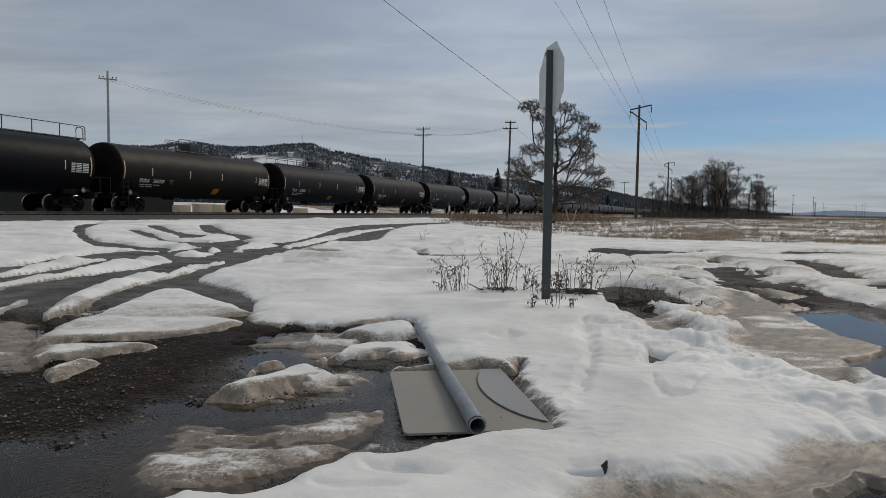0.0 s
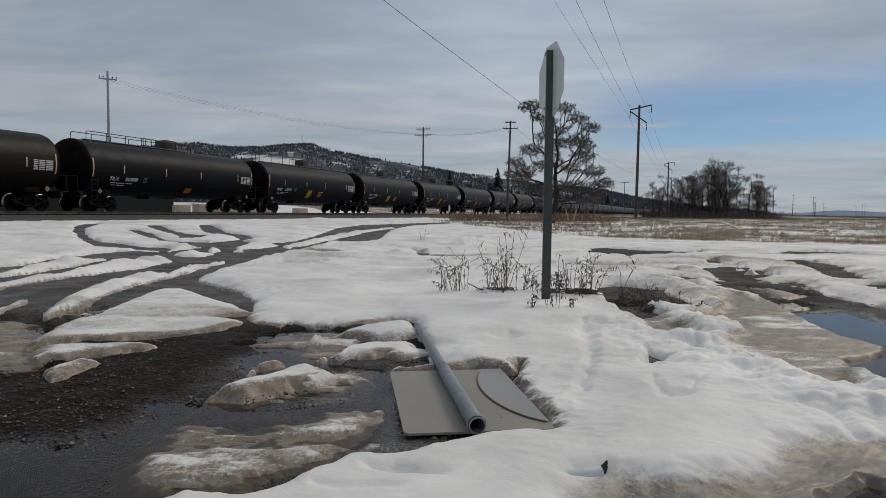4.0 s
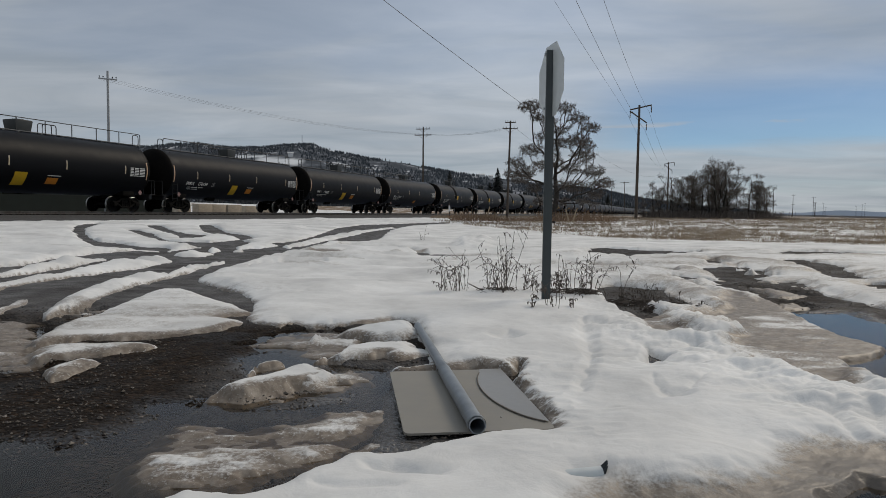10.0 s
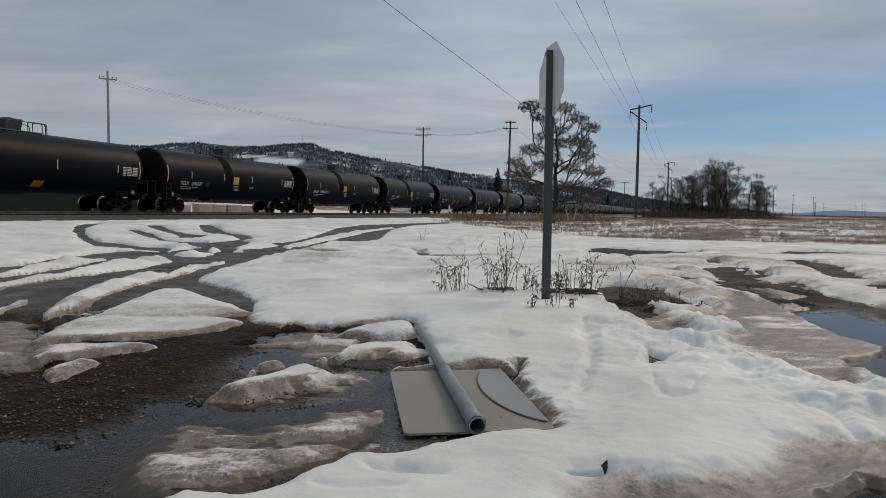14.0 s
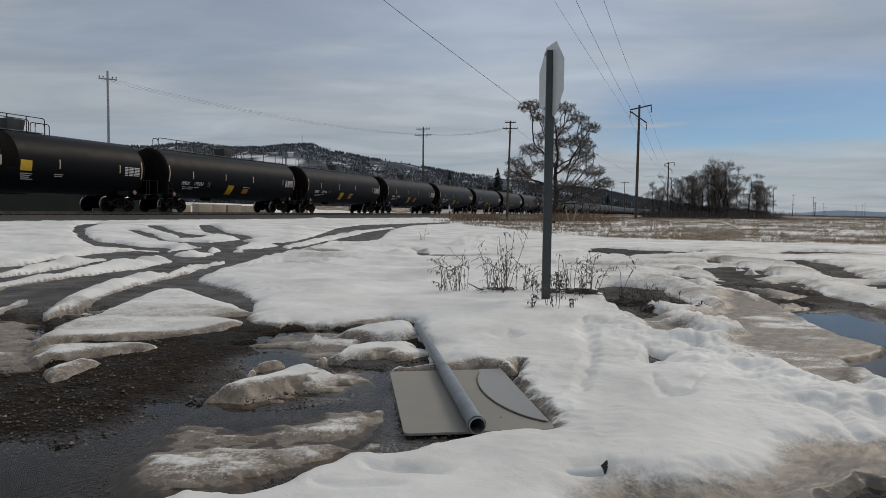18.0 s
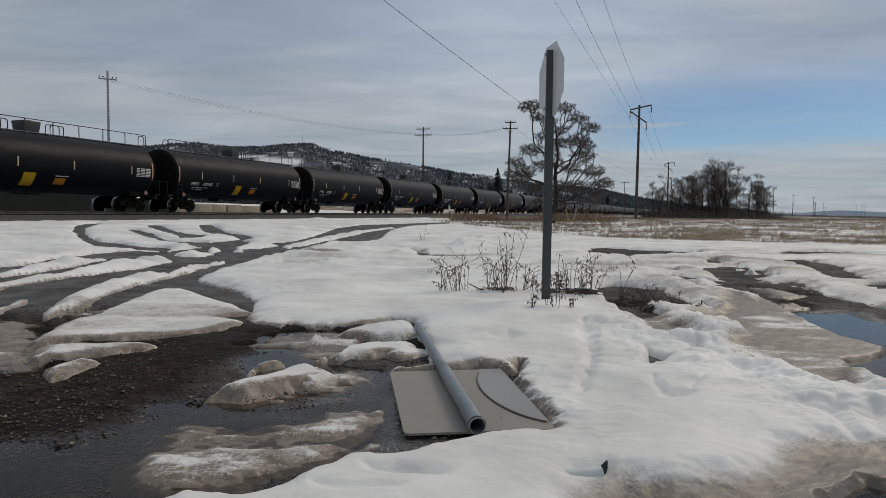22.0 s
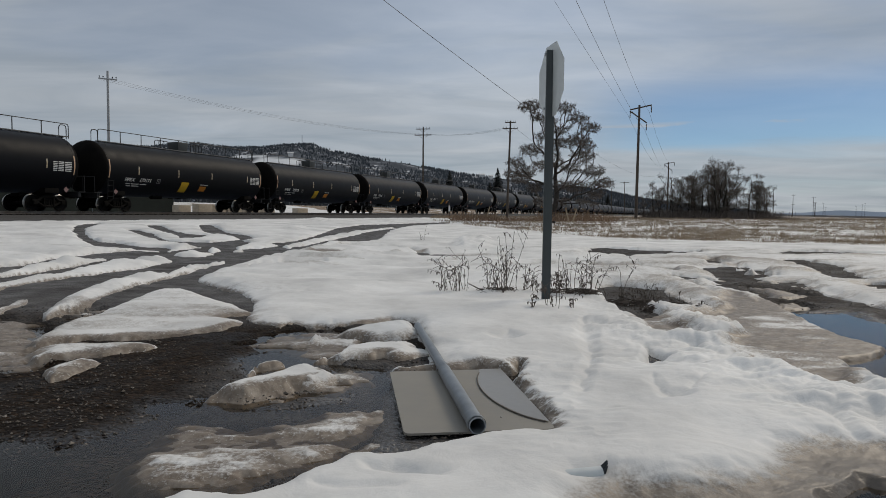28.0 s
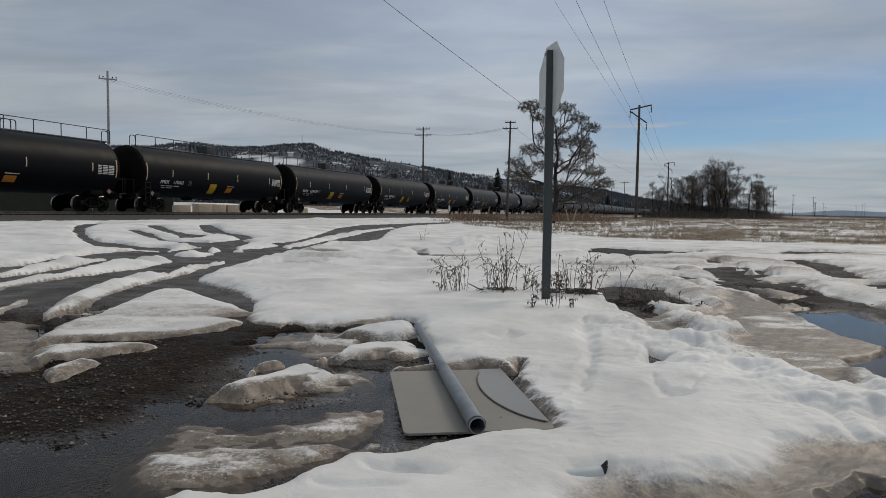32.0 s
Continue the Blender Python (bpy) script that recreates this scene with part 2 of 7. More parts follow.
def ground_material():
    m = bpy.data.materials.new("wet_gravel")
    m.use_nodes = True
    nt = m.node_tree
    link = nt.links.new
    b = nt.nodes["Principled BSDF"]
    co = nt.nodes.new("ShaderNodeTexCoord")
    v = node(nt, "ShaderNodeTexVoronoi", Scale=34.0, Randomness=1.0)
    link(co.outputs["Object"], v.inputs["Vector"])
    v2 = node(nt, "ShaderNodeTexVoronoi", Scale=90.0)
    link(co.outputs["Object"], v2.inputs["Vector"])
    n = node(nt, "ShaderNodeTexNoise", Scale=1.3, Detail=6.0, Roughness=0.6)
    link(co.outputs["Object"], n.inputs["Vector"])
    mud = ramp(nt, [(0.35, (0.010, 0.0064, 0.0042)), (0.55, (0.020, 0.0135, 0.0090)), (0.72, (0.040, 0.028, 0.0190))])
    link(n.outputs["Fac"], mud.inputs[0])
    grey = node(nt, "ShaderNodeSeparateColor")
    link(v.outputs["Color"], grey.inputs[0])
    stone = ramp(nt, [(0.0, (0.45, 0.42, 0.40)), (0.7, (0.95, 0.9, 0.85)), (0.93, (1.9, 1.8, 1.7))])
    link(grey.outputs[0], stone.inputs[0])
    mul = node(nt, "ShaderNodeMix", data_type="RGBA", blend_type="MULTIPLY")
    mul.inputs["Factor"].default_value = 1.0
    link(mud.outputs[0], mul.inputs["A"]), link(stone.outputs[0], mul.inputs["B"])
    # grey trodden slush frozen into the ruts
    film = node(nt, "ShaderNodeAttribute", attribute_name="film")
    nw = node(nt, "ShaderNodeTexNoise", Scale=2.2, Detail=7.0, Roughness=0.62, Distortion=0.4)
    link(co.outputs["Object"], nw.inputs["Vector"])
    ice = ramp(nt, [(0.32, (0.060, 0.056, 0.055)), (0.5, (0.105, 0.101, 0.100)), (0.68, (0.165, 0.162, 0.160))])
    link(nw.outputs["Fac"], ice.inputs[0])
    mf = node(nt, "ShaderNodeMix", data_type="RGBA")
    link(film.outputs["Fac"], mf.inputs["Factor"]), link(mul.outputs["Result"], mf.inputs["A"]), link(ice.outputs[0], mf.inputs["B"])
    # far fields: dry turf with old snow in it
    turf = node(nt, "ShaderNodeAttribute", attribute_name="turf")
    nf = node(nt, "ShaderNodeTexNoise", Scale=0.22, Detail=9.0, Roughness=0.72)
    link(co.outputs["Object"], nf.inputs["Vector"])
    tr = ramp(nt, [(0.42, (0.20, 0.145, 0.10)), (0.52, (0.28, 0.22, 0.165)), (0.57, (0.66, 0.65, 0.64))])
    link(nf.outputs["Fac"], tr.inputs[0])
    mx = node(nt, "ShaderNodeMix", data_type="RGBA")
    link(turf.outputs["Fac"], mx.inputs["Factor"]), link(mf.outputs["Result"], mx.inputs["A"]), link(tr.outputs[0], mx.inputs["B"])
    tilled = node(nt, "ShaderNodeAttribute", attribute_name="tilled")
    mt = node(nt, "ShaderNodeMix", data_type="RGBA")
    link(tilled.outputs["Fac"], mt.inputs["Factor"]), link(mx.outputs["Result"], mt.inputs["A"])
    mt.inputs["B"].default_value = (0.05, 0.045, 0.045, 1)
    link(mt.outputs["Result"], b.inputs["Base Color"])
    wet = ramp(nt, [(0.4, (0.55, 0.55, 0.55)), (0.62, (0.90, 0.90, 0.90))])
    b.inputs["Specular IOR Level"].default_value = 0.10
    link(n.outputs["Fac"], wet.inputs[0])
    rmax = node(nt, "ShaderNodeMath", operation="MAXIMUM")
    link(wet.outputs[0], rmax.inputs[0]), link(turf.outputs["Fac"], rmax.inputs[1])
    damp = node(nt, "ShaderNodeAttribute", attribute_name="damp")
    soaked = node(nt, "ShaderNodeMix")
    soaked.inputs["B"].default_value = 0.16
    link(damp.outputs["Fac"], soaked.inputs["Factor"]), link(rmax.outputs[0], soaked.inputs["A"])
    link(soaked.outputs["Result"], b.inputs["Roughness"])
    shine = node(nt, "ShaderNodeMath", operation="MULTIPLY_ADD")
    link(damp.outputs["Fac"], shine.inputs[0])
    shine.inputs[1].default_value, shine.inputs[2].default_value = 0.20, 0.10
    link(shine.outputs[0], b.inputs["Specular IOR Level"])
    b1 = nt.nodes.new("ShaderNodeBump")
    b1.inputs["Strength"].default_value, b1.inputs["Distance"].default_value = 1.0, 0.012
    b1.invert = True
    link(v.outputs["Distance"], b1.inputs["Height"])
    b2 = nt.nodes.new("ShaderNodeBump")
    b2.inputs["Strength"].default_value, b2.inputs["Distance"].default_value = 0.6, 0.005
    b2.invert = True
    link(v2.outputs["Distance"], b2.inputs["Height"]), link(b1.outputs[0], b2.inputs["Normal"])
    link(b2.outputs[0], b.inputs["Normal"])
    return m


def snow_material():
    m = bpy.data.materials.new("old_snow")
    m.use_nodes = True
    nt = m.node_tree
    link = nt.links.new
    b = nt.nodes["Principled BSDF"]
    co = nt.nodes.new("ShaderNodeTexCoord")
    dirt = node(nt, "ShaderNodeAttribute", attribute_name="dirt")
    n = node(nt, "ShaderNodeTexNoise", Scale=9.0, Detail=7.0, Roughness=0.62, Distortion=0.3)
    link(co.outputs["Object"], n.inputs["Vector"])
    n2 = node(nt, "ShaderNodeTexNoise", Scale=0.7, Detail=9.0, Roughness=0.62)
    link(co.outputs["Object"], n2.inputs["Vector"])
    white = ramp(nt, [(0.30, (0.57, 0.565, 0.555)), (0.5, (0.75, 0.745, 0.73)), (0.66, (0.88, 0.875, 0.86))])
    link(n2.outputs["Fac"], white.inputs[0])
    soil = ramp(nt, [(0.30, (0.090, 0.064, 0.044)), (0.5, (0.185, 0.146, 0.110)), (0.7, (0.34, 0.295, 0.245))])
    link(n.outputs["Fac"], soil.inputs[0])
    amount = node(nt, "ShaderNodeMath", operation="MULTIPLY_ADD")
    link(n.outputs["Fac"], amount.inputs[0])
    amount.inputs[1].default_value = 0.9
    link(dirt.outputs["Fac"], amount.inputs[2])
    grain = node(nt, "ShaderNodeTexNoise", Scale=48.0, Detail=3.0, Roughness=0.7)
    link(co.outputs["Object"], grain.inputs["Vector"])
    centred = node(nt, "ShaderNodeMath", operation="MULTIPLY_ADD")
    link(grain.outputs["Fac"], centred.inputs[0])
    centred.inputs[1].default_value, centred.inputs[2].default_value = 2.2, -1.1
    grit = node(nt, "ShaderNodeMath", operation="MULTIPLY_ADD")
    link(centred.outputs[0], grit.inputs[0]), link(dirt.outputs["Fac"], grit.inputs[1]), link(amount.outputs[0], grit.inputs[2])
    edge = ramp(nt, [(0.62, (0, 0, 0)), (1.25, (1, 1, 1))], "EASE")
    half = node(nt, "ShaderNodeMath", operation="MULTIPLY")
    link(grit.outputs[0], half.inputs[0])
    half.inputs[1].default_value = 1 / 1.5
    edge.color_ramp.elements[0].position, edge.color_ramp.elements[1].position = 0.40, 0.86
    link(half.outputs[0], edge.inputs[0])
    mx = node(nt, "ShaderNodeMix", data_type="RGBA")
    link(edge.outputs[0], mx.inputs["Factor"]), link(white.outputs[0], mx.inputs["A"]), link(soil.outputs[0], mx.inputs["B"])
    # specks of grit
    v = node(nt, "ShaderNodeTexVoronoi", Scale=22.0)
    link(co.outputs["Object"], v.inputs["Vector"])
    speck = ramp(nt, [(0.0, (1, 1, 1)), (0.10, (0, 0, 0))])
    link(v.outputs["Distance"], speck.inputs[0])
    sm = node(nt, "ShaderNodeMath", operation="MULTIPLY")
    link(speck.outputs[0], sm.inputs[0]), link(n.outputs["Fac"], sm.inputs[1])
    sm2 = node(nt, "ShaderNodeMath", operation="MULTIPLY")
    link(sm.outputs[0], sm2.inputs[0]), link(edge.outputs[0], sm2.inputs[1])
    mx2 = node(nt, "ShaderNodeMix", data_type="RGBA")
    link(sm2.outputs[0], mx2.inputs["Factor"]), link(mx.outputs["Result"], mx2.inputs["A"])
    mx2.inputs["B"].default_value = (0.06, 0.045, 0.03, 1)
    # soaked slush lets the dark bottom through
    wet = node(nt, "ShaderNodeAttribute", attribute_name="wet")
    soak = node(nt, "ShaderNodeMix", data_type="RGBA")
    soak.inputs["B"].default_value = (0.105, 0.091, 0.078, 1)
    link(wet.outputs["Fac"], soak.inputs["Factor"]), link(mx2.outputs["Result"], soak.inputs["A"])
    link(soak.outputs["Result"], b.inputs["Base Color"])
    rg = node(nt, "ShaderNodeMath", operation="MULTIPLY_ADD")
    link(edge.outputs[0], rg.inputs[0])
    rg.inputs[1].default_value, rg.inputs[2].default_value = -0.25, 0.75
    link(rg.outputs[0], b.inputs["Roughness"])
    b1 = nt.nodes.new("ShaderNodeBump")
    b1.inputs["Strength"].default_value, b1.inputs["Distance"].default_value = 0.14, 0.010
    link(n.outputs["Fac"], b1.inputs["Height"])
    n0 = node(nt, "ShaderNodeTexNoise", Scale=2.6, Detail=6.0, Roughness=0.62, Distortion=0.4)
    link(co.outputs["Object"], n0.inputs["Vector"])
    b0 = nt.nodes.new("ShaderNodeBump")
    b0.inputs["Strength"].default_value, b0.inputs["Distance"].default_value = 0.40, 0.05
    link(n0.outputs["Fac"], b0.inputs["Height"]), link(b0.outputs[0], b1.inputs["Normal"])
    n3 = node(nt, "ShaderNodeTexNoise", Scale=60.0, Detail=3.0)
    link(co.outputs["Object"], n3.inputs["Vector"])
    b2 = nt.nodes.new("ShaderNodeBump")
    b2.inputs["Strength"].default_value, b2.inputs["Distance"].default_value = 0.20, 0.003
    link(n3.outputs["Fac"], b2.inputs["Height"]), link(b1.outputs[0], b2.inputs["Normal"])
    link(b2.outputs[0], b.inputs["Normal"])
    return m


def water_material():
    m = bpy.data.materials.new("meltwater")
    m.use_nodes = True
    nt = m.node_tree
    link = nt.links.new
    out = nt.nodes["Material Output"]
    nt.nodes.remove(nt.nodes["Principled BSDF"])
    co = nt.nodes.new("ShaderNodeTexCoord")
    n = node(nt, "ShaderNodeTexNoise", Scale=6.0, Detail=2.0)
    link(co.outputs["Object"], n.inputs["Vector"])
    bn = nt.nodes.new("ShaderNodeBump")
    bn.inputs["Strength"].default_value, bn.inputs["Distance"].default_value = 0.15, 0.004
    link(n.outputs["Fac"], bn.inputs["Height"])
    fr = node(nt, "ShaderNodeFresnel", IOR=1.21)
    link(bn.outputs[0], fr.inputs["Normal"])
    clear = nt.nodes.new("ShaderNodeBsdfTransparent")
    clear.inputs["Color"].default_value = (0.74, 0.68, 0.60, 1)
    gloss = nt.nodes.new("ShaderNodeBsdfGlossy")
    gloss.inputs["Roughness"].default_value = 0.03
    link(bn.outputs[0], gloss.inputs["Normal"])
    mix = nt.nodes.new("ShaderNodeMixShader")
    link(fr.outputs[0], mix.inputs[0]), link(clear.outputs[0], mix.inputs[1]), link(gloss.outputs[0], mix.inputs[2])
    link(mix.outputs[0], out.inputs["Surface"])
    return m


def gravel_material():
    m = material("gravel_stone", (0.06, 0.05, 0.042), 0.6, scale=20)
    nt = m.node_tree
    geo = nt.nodes.new("ShaderNodeNewGeometry")
    r = ramp(nt, [(0.0, (0.017, 0.012, 0.009)), (0.6, (0.042, 0.031, 0.022)), (0.92, (0.090, 0.070, 0.052)), (0.985, (0.22, 0.19, 0.16))])
    nt.links.new(geo.outputs["Random Per Island"], r.inputs[0])
    nt.links.new(r.outputs[0], nt.nodes["Principled BSDF"].inputs["Base Color"])
    return m


M["gravel"] = gravel_material()
M["ground"], M["snow"], M["water"] = ground_material(), snow_material(), water_material()


def hill_material():
    m = bpy.data.materials.new("wooded_hill")
    m.use_nodes = True
    nt = m.node_tree
    b = nt.nodes["Principled BSDF"]
    b.inputs["Roughness"].default_value = 1.0
    b.inputs["Specular IOR Level"].default_value = 0.0
    co = nt.nodes.new("ShaderNodeTexCoord")
    n = node(nt, "ShaderNodeTexNoise", Scale=0.012, Detail=6.0, Roughness=0.7)
    nt.links.new(co.outputs["Object"], n.inputs["Vector"])
    # the hill's blue-grey haze is mixed into these tones
    r = ramp(nt, [(0.46, (0.085, 0.095, 0.108)), (0.56, (0.15, 0.16, 0.18)), (0.63, (0.55, 0.57, 0.60))])
    nt.links.new(n.outputs["Fac"], r.inputs[0])
    open_snow = node(nt, "ShaderNodeAttribute", attribute_name="clearing")
    mx = node(nt, "ShaderNodeMix", data_type="RGBA")
    mx.inputs["B"].default_value = (0.72, 0.74, 0.76, 1)
    nt.links.new(open_snow.outputs["Fac"], mx.inputs["Factor"])
    nt.links.new(r.outputs[0], mx.inputs["A"])
    nt.links.new(mx.outputs["Result"], b.inputs["Base Color"])
    return m


M["hill"] = hill_material()


# ---- mesh helpers ----
def mesh_of(name, verts, faces, material=None, smooth=False):
    me = bpy.data.meshes.new(name)
    me.from_pydata(verts, [], faces)
    if material:
        me.materials.append(material)
    if smooth:
        me.polygons.foreach_set("use_smooth", [True] * len(me.polygons))
    me.update()
    return me


def finish(name, bm, mat, smooth=True):
    me = bpy.data.meshes.new(name)
    bm.to_mesh(me)
    bm.free()
    me.materials.append(mat)
    if smooth:
        for p in me.polygons:
            p.use_smooth = True
        me.set_sharp_from_angle(angle=radians(35))
    return me


def place(name, me, parent=None, m=None, label=""):
    """Links a mesh as one part under its thing."""
    ob = new(name, me)
    if parent:
        ob.parent = parent
    if m is not None:
        ob.matrix_basis = m
    if label:
        ob["label"] = label
    return ob


def part(name, bm, material, parent, label="", m=None, smooth=True):
    return place(name, finish(name, bm, material, smooth), parent, m, label)


def empty(name, m=None, **tags):
    ob = new(name)
    ob.empty_display_size = 0.3
    if m is not None:
        ob.matrix_basis = m
    return tagged(ob, **tags)


def box(bm, x0, x1, y0, y1, z0, z1, bevel=0.0):
    r = bmesh.ops.create_cube(bm, size=1)
    bmesh.ops.scale(bm, vec=(x1 - x0, y1 - y0, z1 - z0), verts=r["verts"])
    bmesh.ops.translate(bm, vec=((x0 + x1) / 2, (y0 + y1) / 2, (z0 + z1) / 2), verts=r["verts"])
    if bevel:
        es = list({e for v in r["verts"] for e in v.link_edges})
        bmesh.ops.bevel(bm, geom=es, offset=bevel, segments=2, affect="EDGES", profile=0.6)
    return bm


def tube(bm, pts, r, sides=8, caps=True, r1=None):
    """A round bar along a line of points."""
    pts = [Vector(p) for p in pts]
    r1 = r if r1 is None else r1
    rings = []
    for i, p in enumerate(pts):
        d = (pts[min(i + 1, len(pts) - 1)] - pts[max(i - 1, 0)]).normalized()
        a = d.cross(Vector((0, 0, 1)))
        if a.length < 1e-3:
            a = d.cross(Vector((0, 1, 0)))
        a.normalize()
        b = d.cross(a)
        rad = r + (r1 - r) * i / max(1, len(pts) - 1)
        rings.append([bm.verts.new(p + (a * math.cos(k * math.tau / sides) + b * math.sin(k * math.tau / sides)) * rad) for k in range(sides)])
    for u, v in zip(rings, rings[1:]):
        for k in range(sides):
            bm.faces.new((u[k], u[(k + 1) % sides], v[(k + 1) % sides], v[k]))
    if caps:
        bm.faces.new(rings[0][::-1]), bm.faces.new(rings[-1])
    return bm


def rounded(points, radius, steps=5):
    """A bent bar's middle line: corners of a polyline turned into arcs."""
    pts = [Vector(p) for p in points]
    out = [pts[0]]
    for a, p, b in zip(pts, pts[1:], pts[2:]):
        u, v = (a - p).normalized(), (b - p).normalized()
        for k in range(steps + 1):
            t = k / steps
            out.append(p + u * radius * (1 - t) ** 2 + v * radius * t ** 2)
    out.append(pts[-1])
    return out


def lathe(bm, profile, sides=24, axis="X"):
    """Turns (along, radius) pairs about an axis."""
    rings = []
    for a, r in profile:
        ring = []
        for k in range(sides):
            c, s = math.cos(k * math.tau / sides) * r, math.sin(k * math.tau / sides) * r
            ring.append(bm.verts.new({"X": (a, c, s), "Y": (c, a, s), "Z": (c, s, a)}[axis]))
        rings.append(ring)
    for u, v in zip(rings, rings[1:]):
        for k in range(sides):
            bm.faces.new((u[k], u[(k + 1) % sides], v[(k + 1) % sides], v[k]))
    bm.faces.new(rings[0]), bm.faces.new(rings[-1][::-1])
    bmesh.ops.recalc_face_normals(bm, faces=bm.faces)
    return bm


# ---- lie of the land ----
TURN = math.atan2(426.0, 1220.0)              # the track's bearing, from +y towards +x
CT, ST = math.cos(TURN), math.sin(TURN)
TRACK = 34.3                                  # from the eye to the track, square to it
RAIL_Z = 1.12


def sstep(a, b, x):
    t = np.clip((x - a) / (b - a), 0, 1)
    return t * t * (3 - 2 * t)


def off_track(x, y):
    return TRACK + x * CT - y * ST


def land(x, y):
    q = off_track(x, y)
    z = 0.70 * (1 - sstep(6, 30, q)) + 0.5 * sstep(30, 140, y) * sstep(10, 30, q) + 1.9 * sstep(-9, -42, q)
    return z


def hashed(ix, iy, seed):
    h = (ix.astype(np.int64) * 374761393 + iy.astype(np.int64) * 668265263 + seed * 1442695041) & 0x7FFFFFFF
    h = ((h ^ (h >> 13)) * 1274126177) & 0x7FFFFFFF
    return ((h ^ (h >> 16)) & 0xFFFF) / 65535.0


def vnoise(x, y, seed=0):
    ix, iy = np.floor(x), np.floor(y)
    fx, fy = x - ix, y - iy
    fx, fy = fx * fx * (3 - 2 * fx), fy * fy * (3 - 2 * fy)
    a, b = hashed(ix, iy, seed), hashed(ix + 1, iy, seed)
    c, d = hashed(ix, iy + 1, seed), hashed(ix + 1, iy + 1, seed)
    return (a + (b - a) * fx) * (1 - fy) + (c + (d - c) * fx) * fy


def fbm(x, y, seed=0, octaves=4):
    s, amp, tot = 0, 1.0, 0.0
    for o in range(octaves):
        s = s + amp * (vnoise(x * 2 ** o + 17.3 * o, y * 2 ** o - 9.1 * o, seed + o) - 0.5)
        tot += amp
        amp *= 0.55
    return s / tot


COVER = []                                    # what covers the ground, laid one over another


def outline(kind, pts):
    COVER.append((kind, pts))


# the lane: wet gravel, mud and ruts
outline('bare', [(-7.72, 10.39), (-7.83, 12.15), (-7.72, 12.55), (-7.83, 13.93), (-7.74, 15.61), (-7.47, 16.74), (-6.62, 16.67), (-6.51, 18.27), (-6.96, 20.59), (-6.55, 22.23), (-5.58, 20.49), (-5.23, 21.66), (-4.96, 22.88), (-5.03, 27.37), (-5.31, 35.17), (-4.79, 40.48), (-3.13, 45.26), (0.25, 54.88), (0.67, 52.42), (-2.22, 42.10), (-2.68, 34.70), (-2.44, 26.06), (-2.77, 23.47), (-3.52, 23.29), (-3.98, 21.64), (-3.99, 18.43), (-4.20, 16.84), (-4.13, 15.28), (-4.20, 14.06), (-4.17, 13.04), (-4.02, 11.59), (-3.87, 10.91), (-3.13, 9.90), (-2.58, 9.13), (-2.26, 8.24), (-2.11, 7.57), (-2.09, 5.24), (-4.19, 5.14), (-7.25, 6.84)])
outline('bare', [(-2.41, 7.64), (-2.19, 7.74), (-1.95, 7.03), (-1.61, 6.87), (-1.53, 7.05), (-1.26, 6.82), (-1.04, 6.90), (-0.77, 7.05), (-0.56, 7.32), (-0.28, 7.18), (-0.18, 6.27), (-0.06, 5.15), (-0.34, 5.01), (-0.19, 3.47), (-0.30, 3.50), (-0.39, 3.44), (-0.43, 3.26), (-0.48, 3.18), (-0.52, 3.03), (-0.58, 3.00), (-0.63, 2.90), (-0.70, 2.79), (-0.80, 2.74), (-0.96, 2.79), (-1.05, 2.82), (-1.12, 2.79), (-1.11, 2.59), (-1.98, 2.18), (-4.34, 3.52), (-4.58, 5.11), (-3.94, 6.09), (-4.16, 7.38)])
# the lane goes on past the eye on both sides
outline('bare', [(-3.30, 4.60), (-1.75, 2.75), (-1.25, 2.50), (-1.50, 1.20), (-1.90, -1.00), (-2.60, -6.00), (-3.40, -13.00), (-8.40, -13.00), (-7.40, -5.00), (-6.60, 1.50), (-5.60, 5.60)])
# looping wheel tracks near the road
outline('bare', [(-12.41, 23.03), (-13.82, 25.89), (-14.57, 28.03), (-14.44, 29.16), (-13.45, 26.38), (-12.63, 24.33), (-11.25, 21.70), (-10.07, 19.71), (-9.26, 18.69), (-8.88, 18.73), (-8.00, 17.91), (-7.10, 17.86), (-6.62, 16.67), (-7.47, 16.74), (-8.19, 17.09), (-8.85, 17.51), (-9.81, 18.77), (-11.06, 20.75)])
outline('bare', [(-11.36, 24.79), (-10.93, 24.78), (-9.98, 23.49), (-8.71, 21.31), (-8.03, 20.30), (-7.59, 20.37), (-6.96, 20.59), (-6.51, 18.27), (-7.25, 19.24), (-8.00, 19.74), (-9.21, 21.52), (-10.32, 23.12)])
outline('bare', [(-12.56, 29.13), (-11.93, 29.21), (-9.96, 25.42), (-8.96, 24.16), (-8.22, 24.08), (-7.93, 22.39), (-8.37, 21.98), (-9.71, 24.25), (-11.24, 26.66)])
outline('bare', [(-11.10, 31.20), (-10.69, 31.79), (-8.15, 26.00), (-7.02, 24.88), (-6.31, 23.16), (-6.55, 22.23), (-7.08, 23.58), (-8.26, 24.92), (-8.76, 25.31)])
